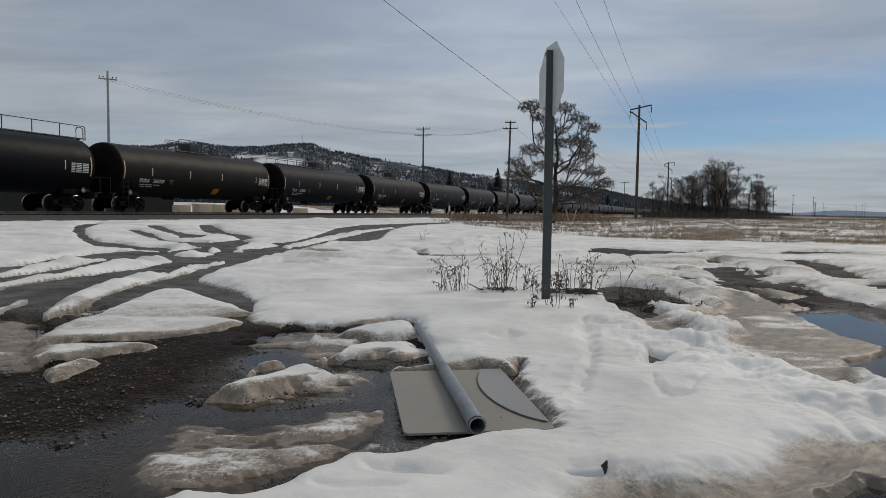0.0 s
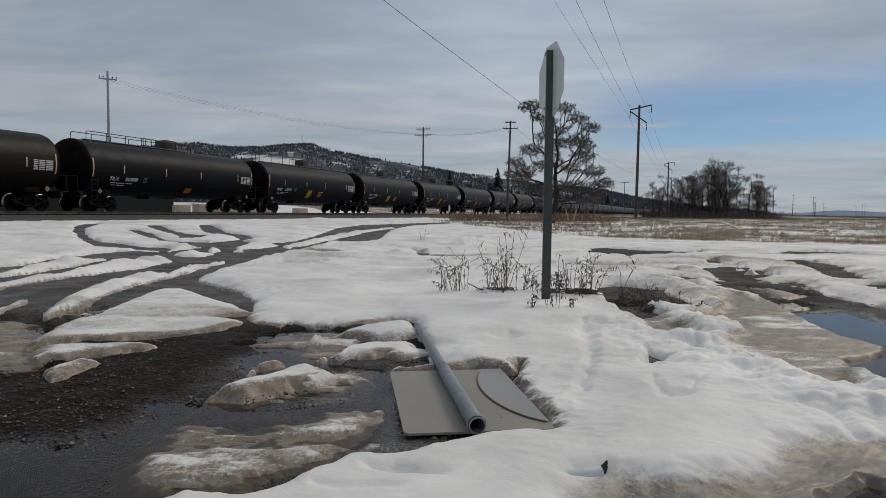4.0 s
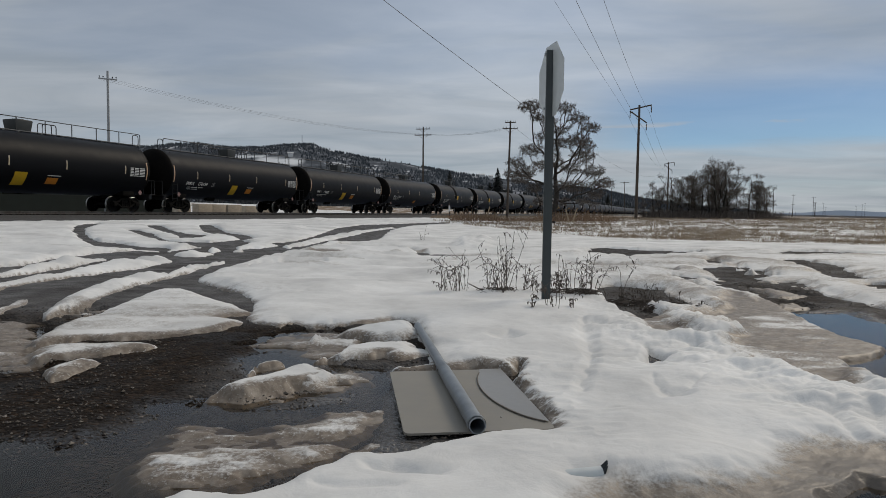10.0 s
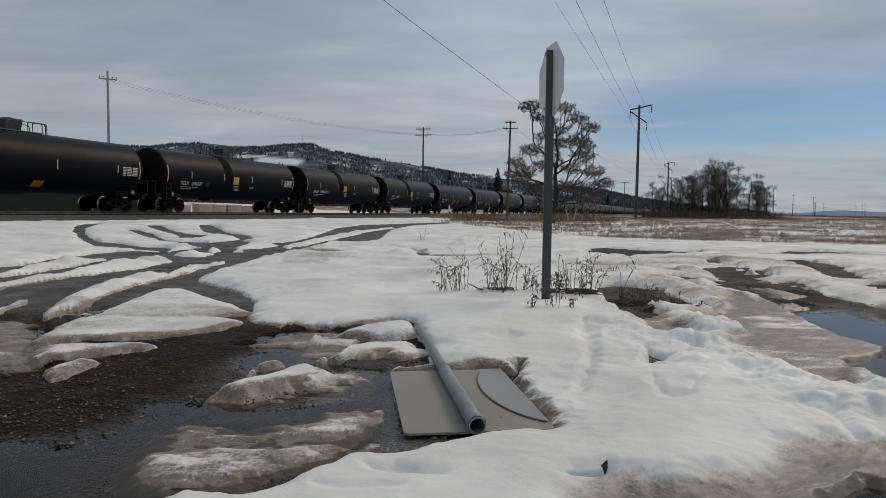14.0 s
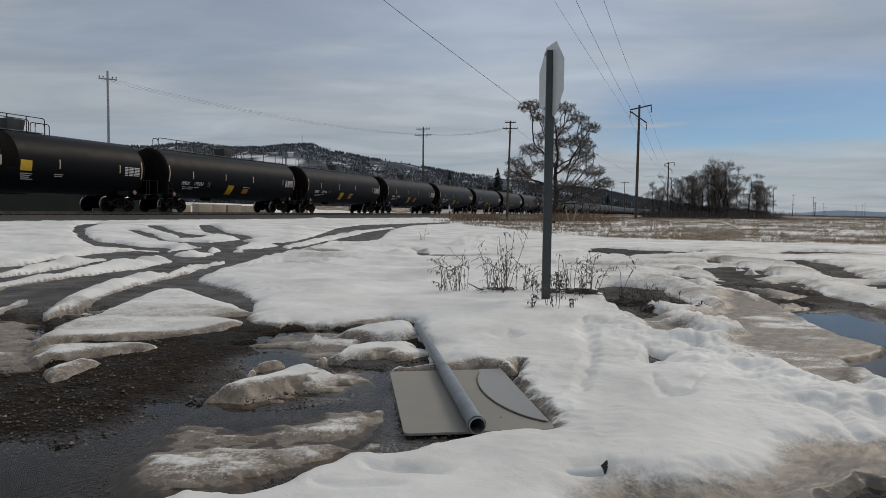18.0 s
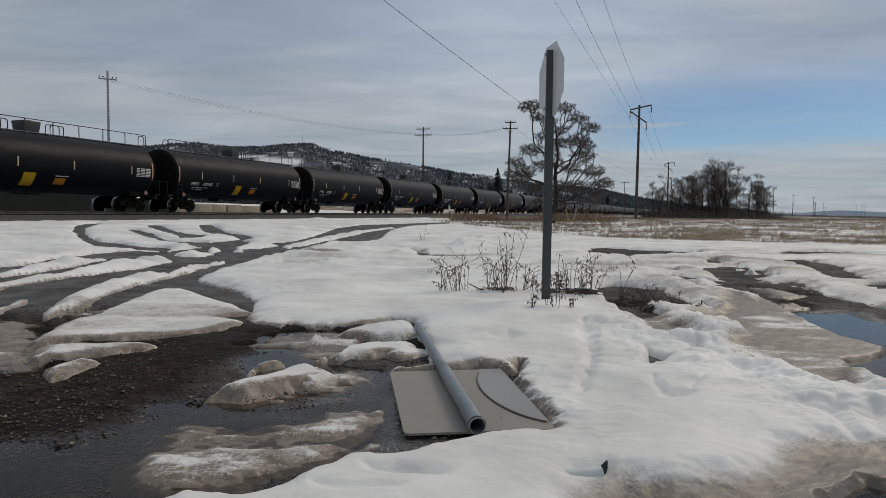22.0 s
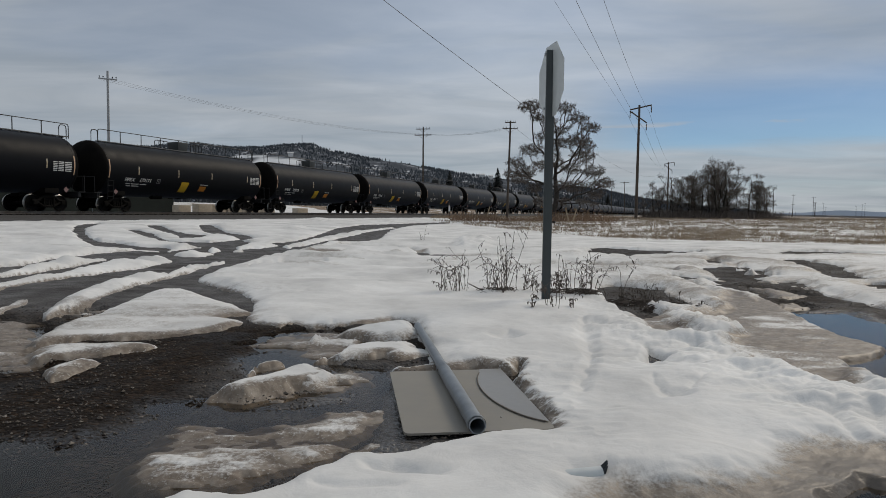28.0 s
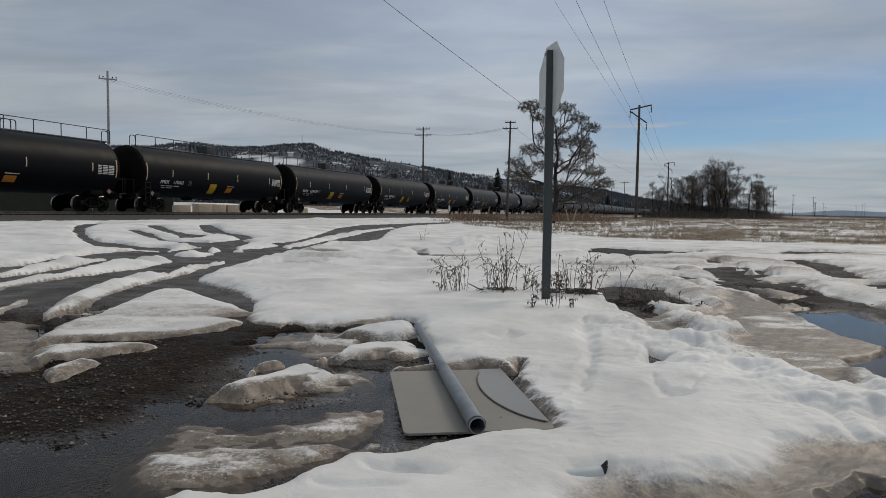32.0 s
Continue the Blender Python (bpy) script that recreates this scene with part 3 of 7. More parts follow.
# ridges pushed up between the ruts
outline('snow', [(-7.07, 10.19), (-7.17, 11.13), (-7.39, 12.42), (-7.35, 13.48), (-7.02, 14.40), (-6.82, 14.03), (-6.77, 12.40), (-6.81, 11.44), (-6.85, 10.62), (-6.88, 9.91)])
outline('snow', [(-6.42, 9.24), (-6.45, 10.01), (-6.45, 10.84), (-6.40, 11.73), (-6.53, 13.61), (-6.32, 15.28), (-5.77, 14.58), (-5.54, 13.93), (-5.65, 12.63), (-5.85, 11.41), (-5.96, 10.92), (-6.02, 10.10), (-6.06, 9.39), (-6.13, 8.82)])
outline('snow', [(-4.37, 7.54), (-4.88, 8.93), (-5.06, 10.19), (-5.17, 11.57), (-5.09, 12.01), (-4.75, 11.70), (-4.93, 13.51), (-4.80, 13.97), (-4.65, 13.62), (-4.52, 11.36), (-4.56, 10.19), (-4.44, 9.08), (-4.15, 7.89), (-4.15, 7.46), (-4.11, 7.01)])
outline('snow', [(-4.74, 13.86), (-4.73, 14.92), (-4.57, 14.34), (-4.61, 13.63)])
outline('snow', [(-6.21, 15.70), (-6.15, 16.50), (-5.73, 16.55), (-5.51, 16.54), (-5.51, 15.46), (-6.07, 15.34)])
outline('snow', [(-6.05, 17.63), (-6.26, 18.69), (-5.68, 17.66), (-5.65, 16.86)])
outline('snow', [(-5.29, 17.23), (-5.40, 18.29), (-5.16, 17.76), (-5.22, 17.10)])
outline('snow', [(-4.76, 7.01), (-5.03, 7.79), (-5.19, 8.36), (-5.15, 8.53), (-5.05, 8.31), (-4.80, 7.53), (-4.50, 6.62)])
outline('melt', [(-4.09, 7.72), (-4.02, 8.09), (-3.83, 8.17), (-3.89, 7.57), (-3.93, 7.17)])
outline('snow', [(-4.67, 19.81), (-4.67, 23.34), (-4.45, 27.97), (-4.11, 32.55), (-2.99, 38.75), (-2.55, 38.82), (-3.61, 31.64), (-3.72, 27.67), (-4.13, 22.49), (-4.34, 19.43)])
outline('snow', [(-5.74, 18.80), (-5.77, 20.44), (-5.34, 21.40), (-4.78, 20.29), (-4.97, 19.29), (-5.39, 18.53)])
# slabs left standing on the gravel
outline('melt', [(-4.50, 6.03), (-4.72, 7.30), (-4.26, 7.13), (-3.74, 6.39), (-3.46, 5.81), (-3.03, 5.21), (-2.99, 5.02), (-3.22, 4.97), (-3.37, 4.50)])
outline('snow', [(-3.55, 5.93), (-3.71, 6.57), (-3.77, 7.21), (-3.82, 7.94), (-3.95, 8.99), (-3.92, 9.65), (-3.46, 9.46), (-3.02, 8.90), (-2.60, 8.44), (-2.16, 7.78), (-2.18, 7.69), (-2.35, 7.51), (-2.40, 7.27), (-2.09, 7.14), (-2.05, 6.92), (-2.09, 6.55), (-2.32, 6.33), (-2.72, 6.17), (-3.08, 5.99), (-3.31, 5.87), (-3.43, 5.67)])
outline('snow', [(-3.33, 5.57), (-3.22, 5.79), (-2.81, 5.84), (-2.53, 5.88), (-2.36, 5.73), (-2.41, 5.72), (-2.54, 5.55), (-2.69, 5.39), (-2.88, 5.26), (-3.08, 5.17)])
outline('snow', [(-2.84, 4.99), (-2.77, 5.13), (-2.65, 5.22), (-2.49, 5.06), (-2.52, 5.09), (-2.56, 4.89), (-2.59, 4.67), (-2.65, 4.59), (-2.80, 4.78)])
outline('snow', [(-2.10, 7.56), (-2.07, 7.88), (-1.81, 7.76), (-1.49, 7.30), (-1.58, 7.27), (-1.36, 6.92), (-1.57, 7.09), (-1.67, 6.90), (-1.94, 7.07)])
outline('melt', [(-1.72, 6.05), (-1.71, 6.33), (-1.56, 6.67), (-1.25, 6.78), (-0.99, 6.73), (-0.89, 6.30), (-0.67, 5.90), (-0.82, 5.54), (-1.16, 5.44), (-1.30, 5.83), (-1.62, 5.84)])
outline('snow', [(-1.66, 6.08), (-1.60, 6.17), (-1.57, 6.22), (-1.65, 6.10)])
outline('snow', [(-1.14, 6.04), (-1.08, 6.13), (-1.07, 6.21), (-1.16, 6.15)])
outline('snow', [(-0.95, 6.53), (-0.80, 6.80), (-0.49, 7.07), (-0.34, 7.04), (-0.26, 6.62), (-0.22, 6.33), (-0.42, 6.20), (-0.68, 6.22), (-0.92, 6.33)])
outline('snow', [(-0.95, 5.23), (-0.85, 5.36), (-0.79, 5.69), (-0.60, 5.88), (-0.31, 5.97), (-0.16, 5.71), (-0.11, 5.56), (-0.19, 5.34), (-0.36, 5.32), (-0.45, 5.44), (-0.64, 5.39), (-0.80, 5.30), (-0.95, 5.32)])
outline('snow', [(-1.40, 4.98), (-1.30, 5.16), (-1.24, 5.17), (-1.31, 5.05), (-1.39, 4.99)])
outline('snow', [(-1.38, 4.78), (-1.36, 4.83), (-1.37, 4.89), (-1.41, 4.87)])
outline('melt', [(-0.84, 4.97), (-0.69, 5.11), (-0.52, 5.00), (-0.52, 4.78), (-0.64, 4.40), (-0.91, 4.37), (-1.00, 4.28)])
outline('slush', [(-1.49, 4.17), (-1.47, 4.35), (-1.25, 4.28), (-0.97, 4.45), (-1.03, 4.23), (-1.08, 4.05), (-1.35, 4.09)])
outline('snow', [(-1.44, 4.24), (-1.41, 4.44), (-1.28, 4.63), (-1.14, 4.88), (-1.07, 5.09), (-0.92, 4.98), (-0.79, 4.78), (-0.67, 4.72), (-0.72, 4.74), (-0.84, 4.53), (-1.09, 4.36), (-1.24, 4.24), (-1.41, 4.26)])
# drowned slush in the foreground
outline('melt', [(-1.48, 3.21), (-1.51, 3.41), (-1.51, 3.67), (-1.41, 3.76), (-1.24, 3.73), (-1.02, 3.70), (-0.82, 3.79), (-0.70, 3.97), (-0.48, 4.07), (-0.30, 4.02), (-0.33, 3.69), (-0.39, 3.54), (-0.48, 3.30), (-0.65, 3.10), (-0.76, 2.93), (-0.86, 2.84), (-1.01, 2.82), (-1.15, 2.86), (-1.33, 3.00)])
# hollow round the sign plate
outline('bare', [(-0.38, 4.95), (-0.09, 4.99), (0.28, 4.99), (0.47, 4.87), (0.59, 5.03), (0.52, 4.75), (0.47, 4.50), (0.51, 4.27), (0.54, 4.00), (0.58, 3.77), (0.57, 3.55), (0.51, 3.53), (0.34, 3.49), (0.05, 3.40), (-0.18, 3.37), (-0.28, 4.05)])
outline('melt', [(-0.41, 3.50), (-0.27, 3.54), (-0.20, 3.47), (-0.13, 3.39), (-0.22, 3.27), (-0.39, 3.27), (-0.47, 3.26)])
# open patches among the weeds and on the verge
outline('bare', [(2.43, 10.75), (2.71, 11.02), (2.97, 10.71), (3.32, 10.57), (3.21, 9.25), (3.14, 8.37), (2.82, 8.21), (2.63, 8.76), (2.61, 8.98), (2.49, 8.01), (2.50, 7.79), (2.19, 7.44), (2.05, 7.68), (2.08, 8.52)])
outline('slush', [(2.14, 7.60), (2.25, 7.53), (2.44, 7.70), (2.46, 7.22), (2.36, 6.67), (2.39, 6.40), (2.18, 6.33), (2.08, 6.60), (2.09, 6.99)])
outline('snow', [(2.32, 8.79), (2.51, 9.10), (2.50, 8.92), (2.33, 8.69)])
outline('bare', [(3.85, 19.39), (4.93, 22.94), (5.59, 23.40), (6.27, 22.06), (7.70, 21.28), (7.72, 20.39), (6.48, 19.43), (4.74, 18.26), (3.87, 18.40)])
outline('bare', [(1.51, 5.16), (1.74, 5.77), (1.75, 5.52), (1.82, 5.41), (1.62, 5.16), (1.51, 5.03)])
# wheel tracks and pools of the far lane
outline('bare', [(10.05, 20.96), (11.33, 22.05), (13.07, 21.63), (14.93, 21.25), (14.08, 20.03), (11.95, 20.33), (10.03, 19.84)])
outline('bare', [(4.57, 11.60), (5.05, 11.45), (5.01, 10.84), (5.55, 11.67), (5.80, 11.41), (5.64, 10.33), (5.51, 9.57), (5.41, 8.59), (5.40, 7.13), (3.35, 4.40), (3.14, 4.82), (3.20, 5.17), (3.07, 5.29), (3.29, 5.55), (3.73, 5.84), (3.89, 6.09), (3.84, 6.48), (3.89, 7.07), (4.12, 8.00), (4.20, 8.48), (4.48, 9.57), (4.55, 10.34), (4.34, 10.88)])
outline('bare', [(5.61, 15.09), (6.37, 15.32), (5.93, 12.72), (5.17, 11.93), (5.00, 12.77)])
outline('bare', [(6.65, 17.36), (7.01, 16.80), (6.17, 15.63)])
outline('bare', [(8.83, 17.80), (9.36, 17.85), (9.05, 16.25), (9.19, 15.91), (8.38, 14.15), (7.66, 12.42), (7.17, 12.17), (7.44, 13.43), (8.14, 15.48)])
outline('bare', [(4.27, 12.94), (4.48, 12.73), (4.50, 11.98), (4.66, 11.51), (4.38, 11.40), (4.32, 12.17)])
outline('bare', [(6.67, 15.85), (6.61, 14.72), (6.15, 12.97), (5.93, 12.95), (6.16, 14.25)])
outline('bare', [(5.58, 14.20), (5.92, 13.95), (5.62, 12.16), (5.56, 10.96), (5.47, 9.96), (5.32, 9.02), (4.52, 8.34), (4.48, 8.97), (4.64, 10.13), (4.78, 11.25), (4.94, 12.22)])
outline('bare', [(5.63, 11.86), (6.08, 12.00), (5.93, 10.98), (5.65, 11.13)])
outline('bare', [(7.18, 11.59), (7.64, 10.84), (6.95, 9.85), (6.74, 10.55)])
outline('melt', [(5.07, 11.27), (5.29, 10.78), (5.33, 10.17), (4.81, 9.47), (4.80, 10.28)])
outline('melt', [(4.62, 9.33), (4.74, 9.10), (4.52, 8.54), (4.33, 8.59)])
# thawed brown slope between the far lane and the drift
outline('slush', [(2.91, 7.72), (3.16, 7.99), (3.52, 8.39), (3.77, 9.28), (4.23, 10.10), (4.14, 9.07), (4.48, 9.57), (4.26, 8.58), (4.08, 7.86), (3.89, 7.07), (3.84, 6.48), (3.90, 6.09), (3.69, 5.79), (3.27, 5.50), (3.10, 5.37), (2.98, 5.11), (2.78, 4.87), (2.67, 4.52), (2.54, 4.46), (2.59, 4.76), (2.54, 4.97), (2.42, 5.20), (2.53, 5.57), (2.72, 6.08), (2.75, 6.43), (3.03, 7.12), (3.09, 7.47), (2.84, 7.18)])
outline('slush', [(0.60, 2.55), (0.77, 2.70), (1.04, 2.72), (1.32, 2.82), (1.53, 2.95), (1.73, 3.18), (1.94, 3.25), (2.11, 3.22), (2.37, 3.10), (1.72, 2.23), (0.52, 2.21)])
outline('slush', [(1.15, 2.35), (1.70, 1.60), (3.20, 0.60), (6.00, -1.20), (12.00, -5.00), (13.00, -1.00), (7.00, 2.20), (4.20, 3.60), (2.40, 3.20), (1.90, 2.90)])
outline('bare', [(1.75, 2.45), (2.60, 1.70), (5.00, 0.30), (9.00, -2.00), (9.50, -0.30), (5.50, 1.90), (3.00, 2.90)])
outline('bare', [(1.49, 2.71), (1.57, 2.82), (1.72, 2.90), (1.84, 3.03), (1.89, 3.01), (1.93, 2.96), (2.12, 2.96), (1.72, 2.23), (1.23, 2.22)])
# wheel marks and hollows pressed into the snow
outline('dent', [(-4.34, 17.37), (-3.48, 18.94), (-1.34, 19.49), (-0.22, 18.92), (1.78, 18.65), (1.71, 17.93), (-0.21, 18.00), (-1.29, 18.78), (-3.33, 18.10)])
outline('dent', [(-4.29, 16.42), (-2.51, 16.63), (-1.65, 16.19), (-0.18, 16.21), (-0.18, 15.51), (-1.58, 15.52), (-2.41, 15.94), (-4.12, 15.78)])
outline('dent', [(-4.09, 13.69), (-3.44, 14.77), (-2.48, 14.79), (-2.38, 14.23), (-3.32, 14.23), (-3.76, 13.29)])
outline('dent', [(-4.23, 19.50), (-3.08, 22.91), (-1.53, 22.24), (-0.39, 19.61), (-0.37, 18.64), (-1.45, 21.06), (-2.92, 21.72), (-4.04, 18.63)])
outline('dent', [(1.47, 15.37), (3.02, 16.99), (4.05, 15.61), (4.84, 14.14), (4.56, 13.33), (3.80, 14.63), (2.81, 15.84), (1.41, 14.72)])
outline('dent', [(3.79, 12.56), (4.22, 11.77), (4.04, 10.09), (3.81, 9.67), (3.87, 11.02), (3.59, 11.92)])
outline('dent', [(2.21, 6.03), (2.29, 5.93), (2.19, 5.78), (2.10, 5.88)])
outline('dent', [(2.36, 6.04), (2.43, 5.79), (2.31, 5.74)])
outline('dent', [(2.19, 5.60), (2.26, 5.38), (2.41, 5.43), (2.22, 5.28)])
outline('dent', [(1.37, 4.49), (1.36, 4.11), (1.49, 4.09), (1.74, 4.50), (1.44, 3.99), (1.31, 3.97), (1.29, 4.28)])
outline('dent', [(2.16, 3.88), (2.31, 3.99), (2.24, 3.79), (2.14, 3.56), (2.09, 3.35), (2.00, 3.34), (2.06, 3.57)])
outline('dent', [(2.43, 4.00), (2.48, 3.83), (2.23, 3.40), (2.24, 3.58)])
outline('dent', [(0.48, 2.84), (0.56, 2.92), (0.72, 2.93), (0.71, 2.82), (0.64, 2.76), (0.51, 2.78)])
outline('dent', [(1.47, 7.21), (1.42, 6.19), (1.12, 4.99), (0.89, 4.16), (0.82, 4.16), (1.08, 5.18), (1.24, 6.48)])
outline('dent', [(-0.35, 3.00), (-0.21, 3.02), (-0.05, 2.94), (0.03, 2.90), (-0.00, 2.85), (-0.20, 2.88), (-0.32, 2.94)])
outline('dent', [(-0.52, 2.80), (-0.37, 2.74), (-0.16, 2.73), (-0.18, 2.70), (-0.41, 2.70)])
outline('dent', [(0.39, 6.14), (0.61, 6.33), (0.73, 5.98), (0.51, 5.77)])
outline('heap', [(0.29, 22.06), (0.99, 29.49), (1.68, 31.19), (2.11, 24.33), (1.28, 20.48)])
outline('heap', [(-7.11, 30.53), (-7.85, 36.26), (-6.71, 34.22), (-6.10, 29.27)])
outline('heap', [(-10.62, 28.53), (-10.59, 31.97), (-8.80, 31.21), (-8.87, 28.18)])
outline('heap', [(-5.37, 45.46), (-3.49, 50.54), (-3.53, 45.73)])
outline('heap', [(0.30, 22.84), (0.87, 31.18), (1.82, 33.80), (1.90, 26.27), (1.18, 21.87), (0.54, 21.34)])
outline('heap', [(-8.52, 43.44), (-11.80, 64.23), (-8.02, 47.92), (-7.42, 42.29)])
# pools deep enough to hold water
outline('pool', [(-2.90, 3.22), (-2.18, 3.34), (-1.83, 3.32), (-1.74, 3.58), (-1.65, 3.81), (-1.67, 4.16), (-1.44, 4.12), (-1.18, 3.91), (-0.87, 4.01), (-0.64, 4.23), (-0.34, 4.44), (-0.19, 3.47), (-0.41, 3.48), (-0.49, 3.26), (-0.65, 2.97), (-0.82, 2.81), (-1.06, 2.86), (-1.12, 2.67), (-1.43, 2.18), (-2.16, 2.17)])
outline('pool', [(4.12, 8.04), (4.46, 8.24), (4.91, 8.31), (4.85, 7.56), (5.14, 6.78), (3.46, 4.54), (3.18, 4.88), (3.20, 5.17), (3.07, 5.29), (3.29, 5.55), (3.73, 5.84), (3.89, 6.09), (3.84, 6.48), (3.89, 7.07)])
outline('damp', [(-1.58, 5.26), (-1.47, 5.70), (-1.03, 5.58), (-0.60, 5.09), (-0.38, 4.99), (-0.28, 4.05), (-0.64, 4.23), (-0.48, 4.74), (-0.97, 5.28), (-1.25, 4.98), (-1.39, 4.75)])
outline('pool', [(-1.57, 5.38), (-1.44, 5.75), (-1.23, 5.66), (-1.00, 5.45), (-1.10, 5.27), (-1.23, 5.07), (-1.45, 5.11)])
outline('pool', [(-0.58, 4.95), (-0.38, 4.99), (-0.20, 3.52), (-0.40, 3.61), (-0.48, 4.10), (-0.61, 4.29)])
outline('pool', [(1.50, 2.71), (1.57, 2.82), (1.72, 2.90), (1.84, 3.03), (1.89, 3.01), (1.93, 2.96), (2.12, 2.96), (1.72, 2.23), (1.23, 2.22)])
outline('pool', [(1.52, 5.16), (1.71, 5.63), (1.75, 5.52), (1.82, 5.41), (1.62, 5.16), (1.51, 5.03)])
outline('pool', [(1.75, 2.45), (2.60, 1.70), (5.00, 0.30), (9.00, -2.00), (9.50, -0.30), (5.50, 1.90), (3.00, 2.90)])
outline('pool', [(-1.90, 2.60), (-2.40, 1.60), (-2.70, 0.00), (-3.40, -2.00), (-4.20, -1.50), (-3.80, 1.50), (-3.00, 3.00)])


def reach(pts, x, y):
    """Metres inside (+) or outside (-) of an outline, in plan."""
    best = np.full(np.shape(x), 1e9)
    inside = np.zeros(np.shape(x), dtype=bool)
    for (ax, ay), (bx, by) in zip(pts, pts[1:] + pts[:1]):
        dx, dy = bx - ax, by - ay
        t = np.clip(((x - ax) * dx + (y - ay) * dy) / (dx * dx + dy * dy + 1e-12), 0, 1)
        best = np.minimum(best, (x - ax - t * dx) ** 2 + (y - ay - t * dy) ** 2)
        if ay != by:
            inside ^= ((ay > y) != (by > y)) & (x < (bx - ax) * (y - ay) / (by - ay) + ax)
    return np.where(inside, 1, -1) * np.sqrt(best)


def cover_at(x, y):
    """Snow (metres from its edge, + inside), slush (0..1) and pool depth (0..1)."""
    shape = np.shape(x)
    x, y = np.ravel(x), np.ravel(y)
    c = np.full(x.shape, 3.0)
    slush, pool, lift, brown, worn = (np.zeros(x.shape) for _ in range(5))
    k = np.clip(np.hypot(x, y) / 6.0, 0.5, 2.0)
    wx = x + k * (0.06 * fbm(x * 2.0, y * 2.0, 3) + 0.08 * sstep(9, 5, y) * fbm(x * 8, y * 8, 4, 2))
    wy = y + k * (0.10 * fbm(x * 2.0, y * 2.0, 5) + 0.09 * sstep(9, 5, y) * fbm(x * 8, y * 8, 6, 2))
    for kind, pts in COVER:
        xs_, ys_ = [p[0] for p in pts], [p[1] for p in pts]
        near = np.nonzero((x > min(xs_) - 3.2) & (x < max(xs_) + 3.2) & (y > min(ys_) - 3.2) & (y < max(ys_) + 3.2))[0]
        d = reach(pts, wx[near], wy[near])
        if kind == "slush":
            d = d + 0.40 * np.clip(y[near] / 8, 0.25, 1) * (fbm(x[near] * 1.5, y[near] * 2.6, 15, 4) + 0.7 * fbm(x[near] * 5, y[near] * 8, 20, 3))
        if kind == "melt":
            d = d + 0.46 * np.clip(y[near] / 8, 0.4, 1) * (fbm(x[near] * 2.2, y[near] * 5.0, 24, 4) + 0.5 * fbm(x[near] * 9, y[near] * 14, 25, 2))
        if kind == "bare":
            c[near] = np.minimum(c[near], -d)
        elif kind == "snow" or kind == "melt":
            c[near] = np.maximum(c[near], d)
        if kind == "snow":
            slush[near] *= 1 - sstep(-0.05, 0.06, d)
            brown[near] *= 1 - sstep(-0.05, 0.06, d)
        if kind == "slush" or kind == "melt":
            slush[near] = np.maximum(slush[near], sstep(-0.17, -0.05, d) if kind == "melt" else sstep(-0.24, 0.08, d))
        if kind == "slush":
            brown[near] = np.maximum(brown[near], sstep(-0.24, 0.02, d))
        if kind == "dent":
            lift[near] -= (0.045 + 0.05 * sstep(10, 14, y[near])) * sstep(-0.05, 0.10, d)
            # far dents get wheel dirt and their steps' shadow lines as colour
            worn[near] = np.maximum(worn[near], sstep(-0.10, 0.12, d + 0.3 * fbm(x[near] * 1.2, y[near] * 2.0, 26, 4)))
        if kind == "heap":
            lift[near] += 0.11 * sstep(-0.25, 0.35, d) * (0.7 + 1.2 * fbm(x[near] * 2, y[near] * 2, 18, 4))
        if kind == "damp":
            pool[near] = np.maximum(pool[near], 0.52 * sstep(-0.10, 0.14, d))
        if kind == "pool":
            pool[near] = np.maximum(pool[near], sstep(-0.30, 0.42, d + 0.25 * fbm(x[near] * 2.5, y[near] * 4.0, 23, 4)))
    c = c + k * (0.03 * fbm(x * 1.4, y * 1.4, 11) + 0.05 * sstep(9, 5, y) * fbm(x * 6, y * 6, 12, 2) + 0.012 * sstep(9, 5, y) * fbm(x * 14, y * 14, 13, 1)) + 0.016 * sstep(8, 5, y) * fbm(x * 22, y * 28, 17, 3)
    c = c + sstep(9, 13, y) * (0.16 + 0.30 * sstep(2.5, 4.0, x)) * fbm(x * 1.5, y * 3.6, 16, 4) + 0.34 * sstep(9, 11, y) * sstep(2.8, 4.0, x) * fbm(x * 3.5, y * 7.0, 19, 3)
    q = off_track(x, y)
    rough = 0.5 * fbm(x * 0.8, y * 0.8, 21)
    c = np.where(q < 0, np.minimum(-5.2 - q + rough, 0.16 + 1.5 * fbm(x * 0.22, y * 0.5, 22, 4)), np.minimum(c, q - 8.9 + rough))      # stops at the road, goes on beyond the track
    # the dry field beyond the verge: snow lies in rags
    front = np.interp(x, (-2, 0.5, 5, 7.5, 11, 18), (60, 52, 42, 34, 28.5, 27)) + 5 * fbm(x * 0.3, y * 0.3, 31)
    field = sstep(-1.5, 3.0, y - front) * sstep(-3.0, 1.0, x - 0.02 * y)
    rag = 0.6 * fbm(x * 0.45, y * 0.45, 35, 5) + 0.17 - 0.0016 * (y - 24)
    c = c * (1 - field) + np.minimum(c, rag) * field
    return [a.reshape(shape) for a in (c, slush, pool, field, lift, brown, worn)]


def spaced(lo, hi, step, far_lo, far_hi, grow):
    """Coordinates with an even step from lo to hi and growing steps outwards."""
    mid = list(np.arange(lo, hi, step))
    a, s = [lo], step
    while a[-1] > far_lo:
        s *= grow
        a.append(a[-1] - s)
    b, s = [mid[-1]], step
    while b[-1] < far_hi:
        s *= grow
        b.append(b[-1] + s)
    return np.array(a[:0:-1] + mid + b[1:])


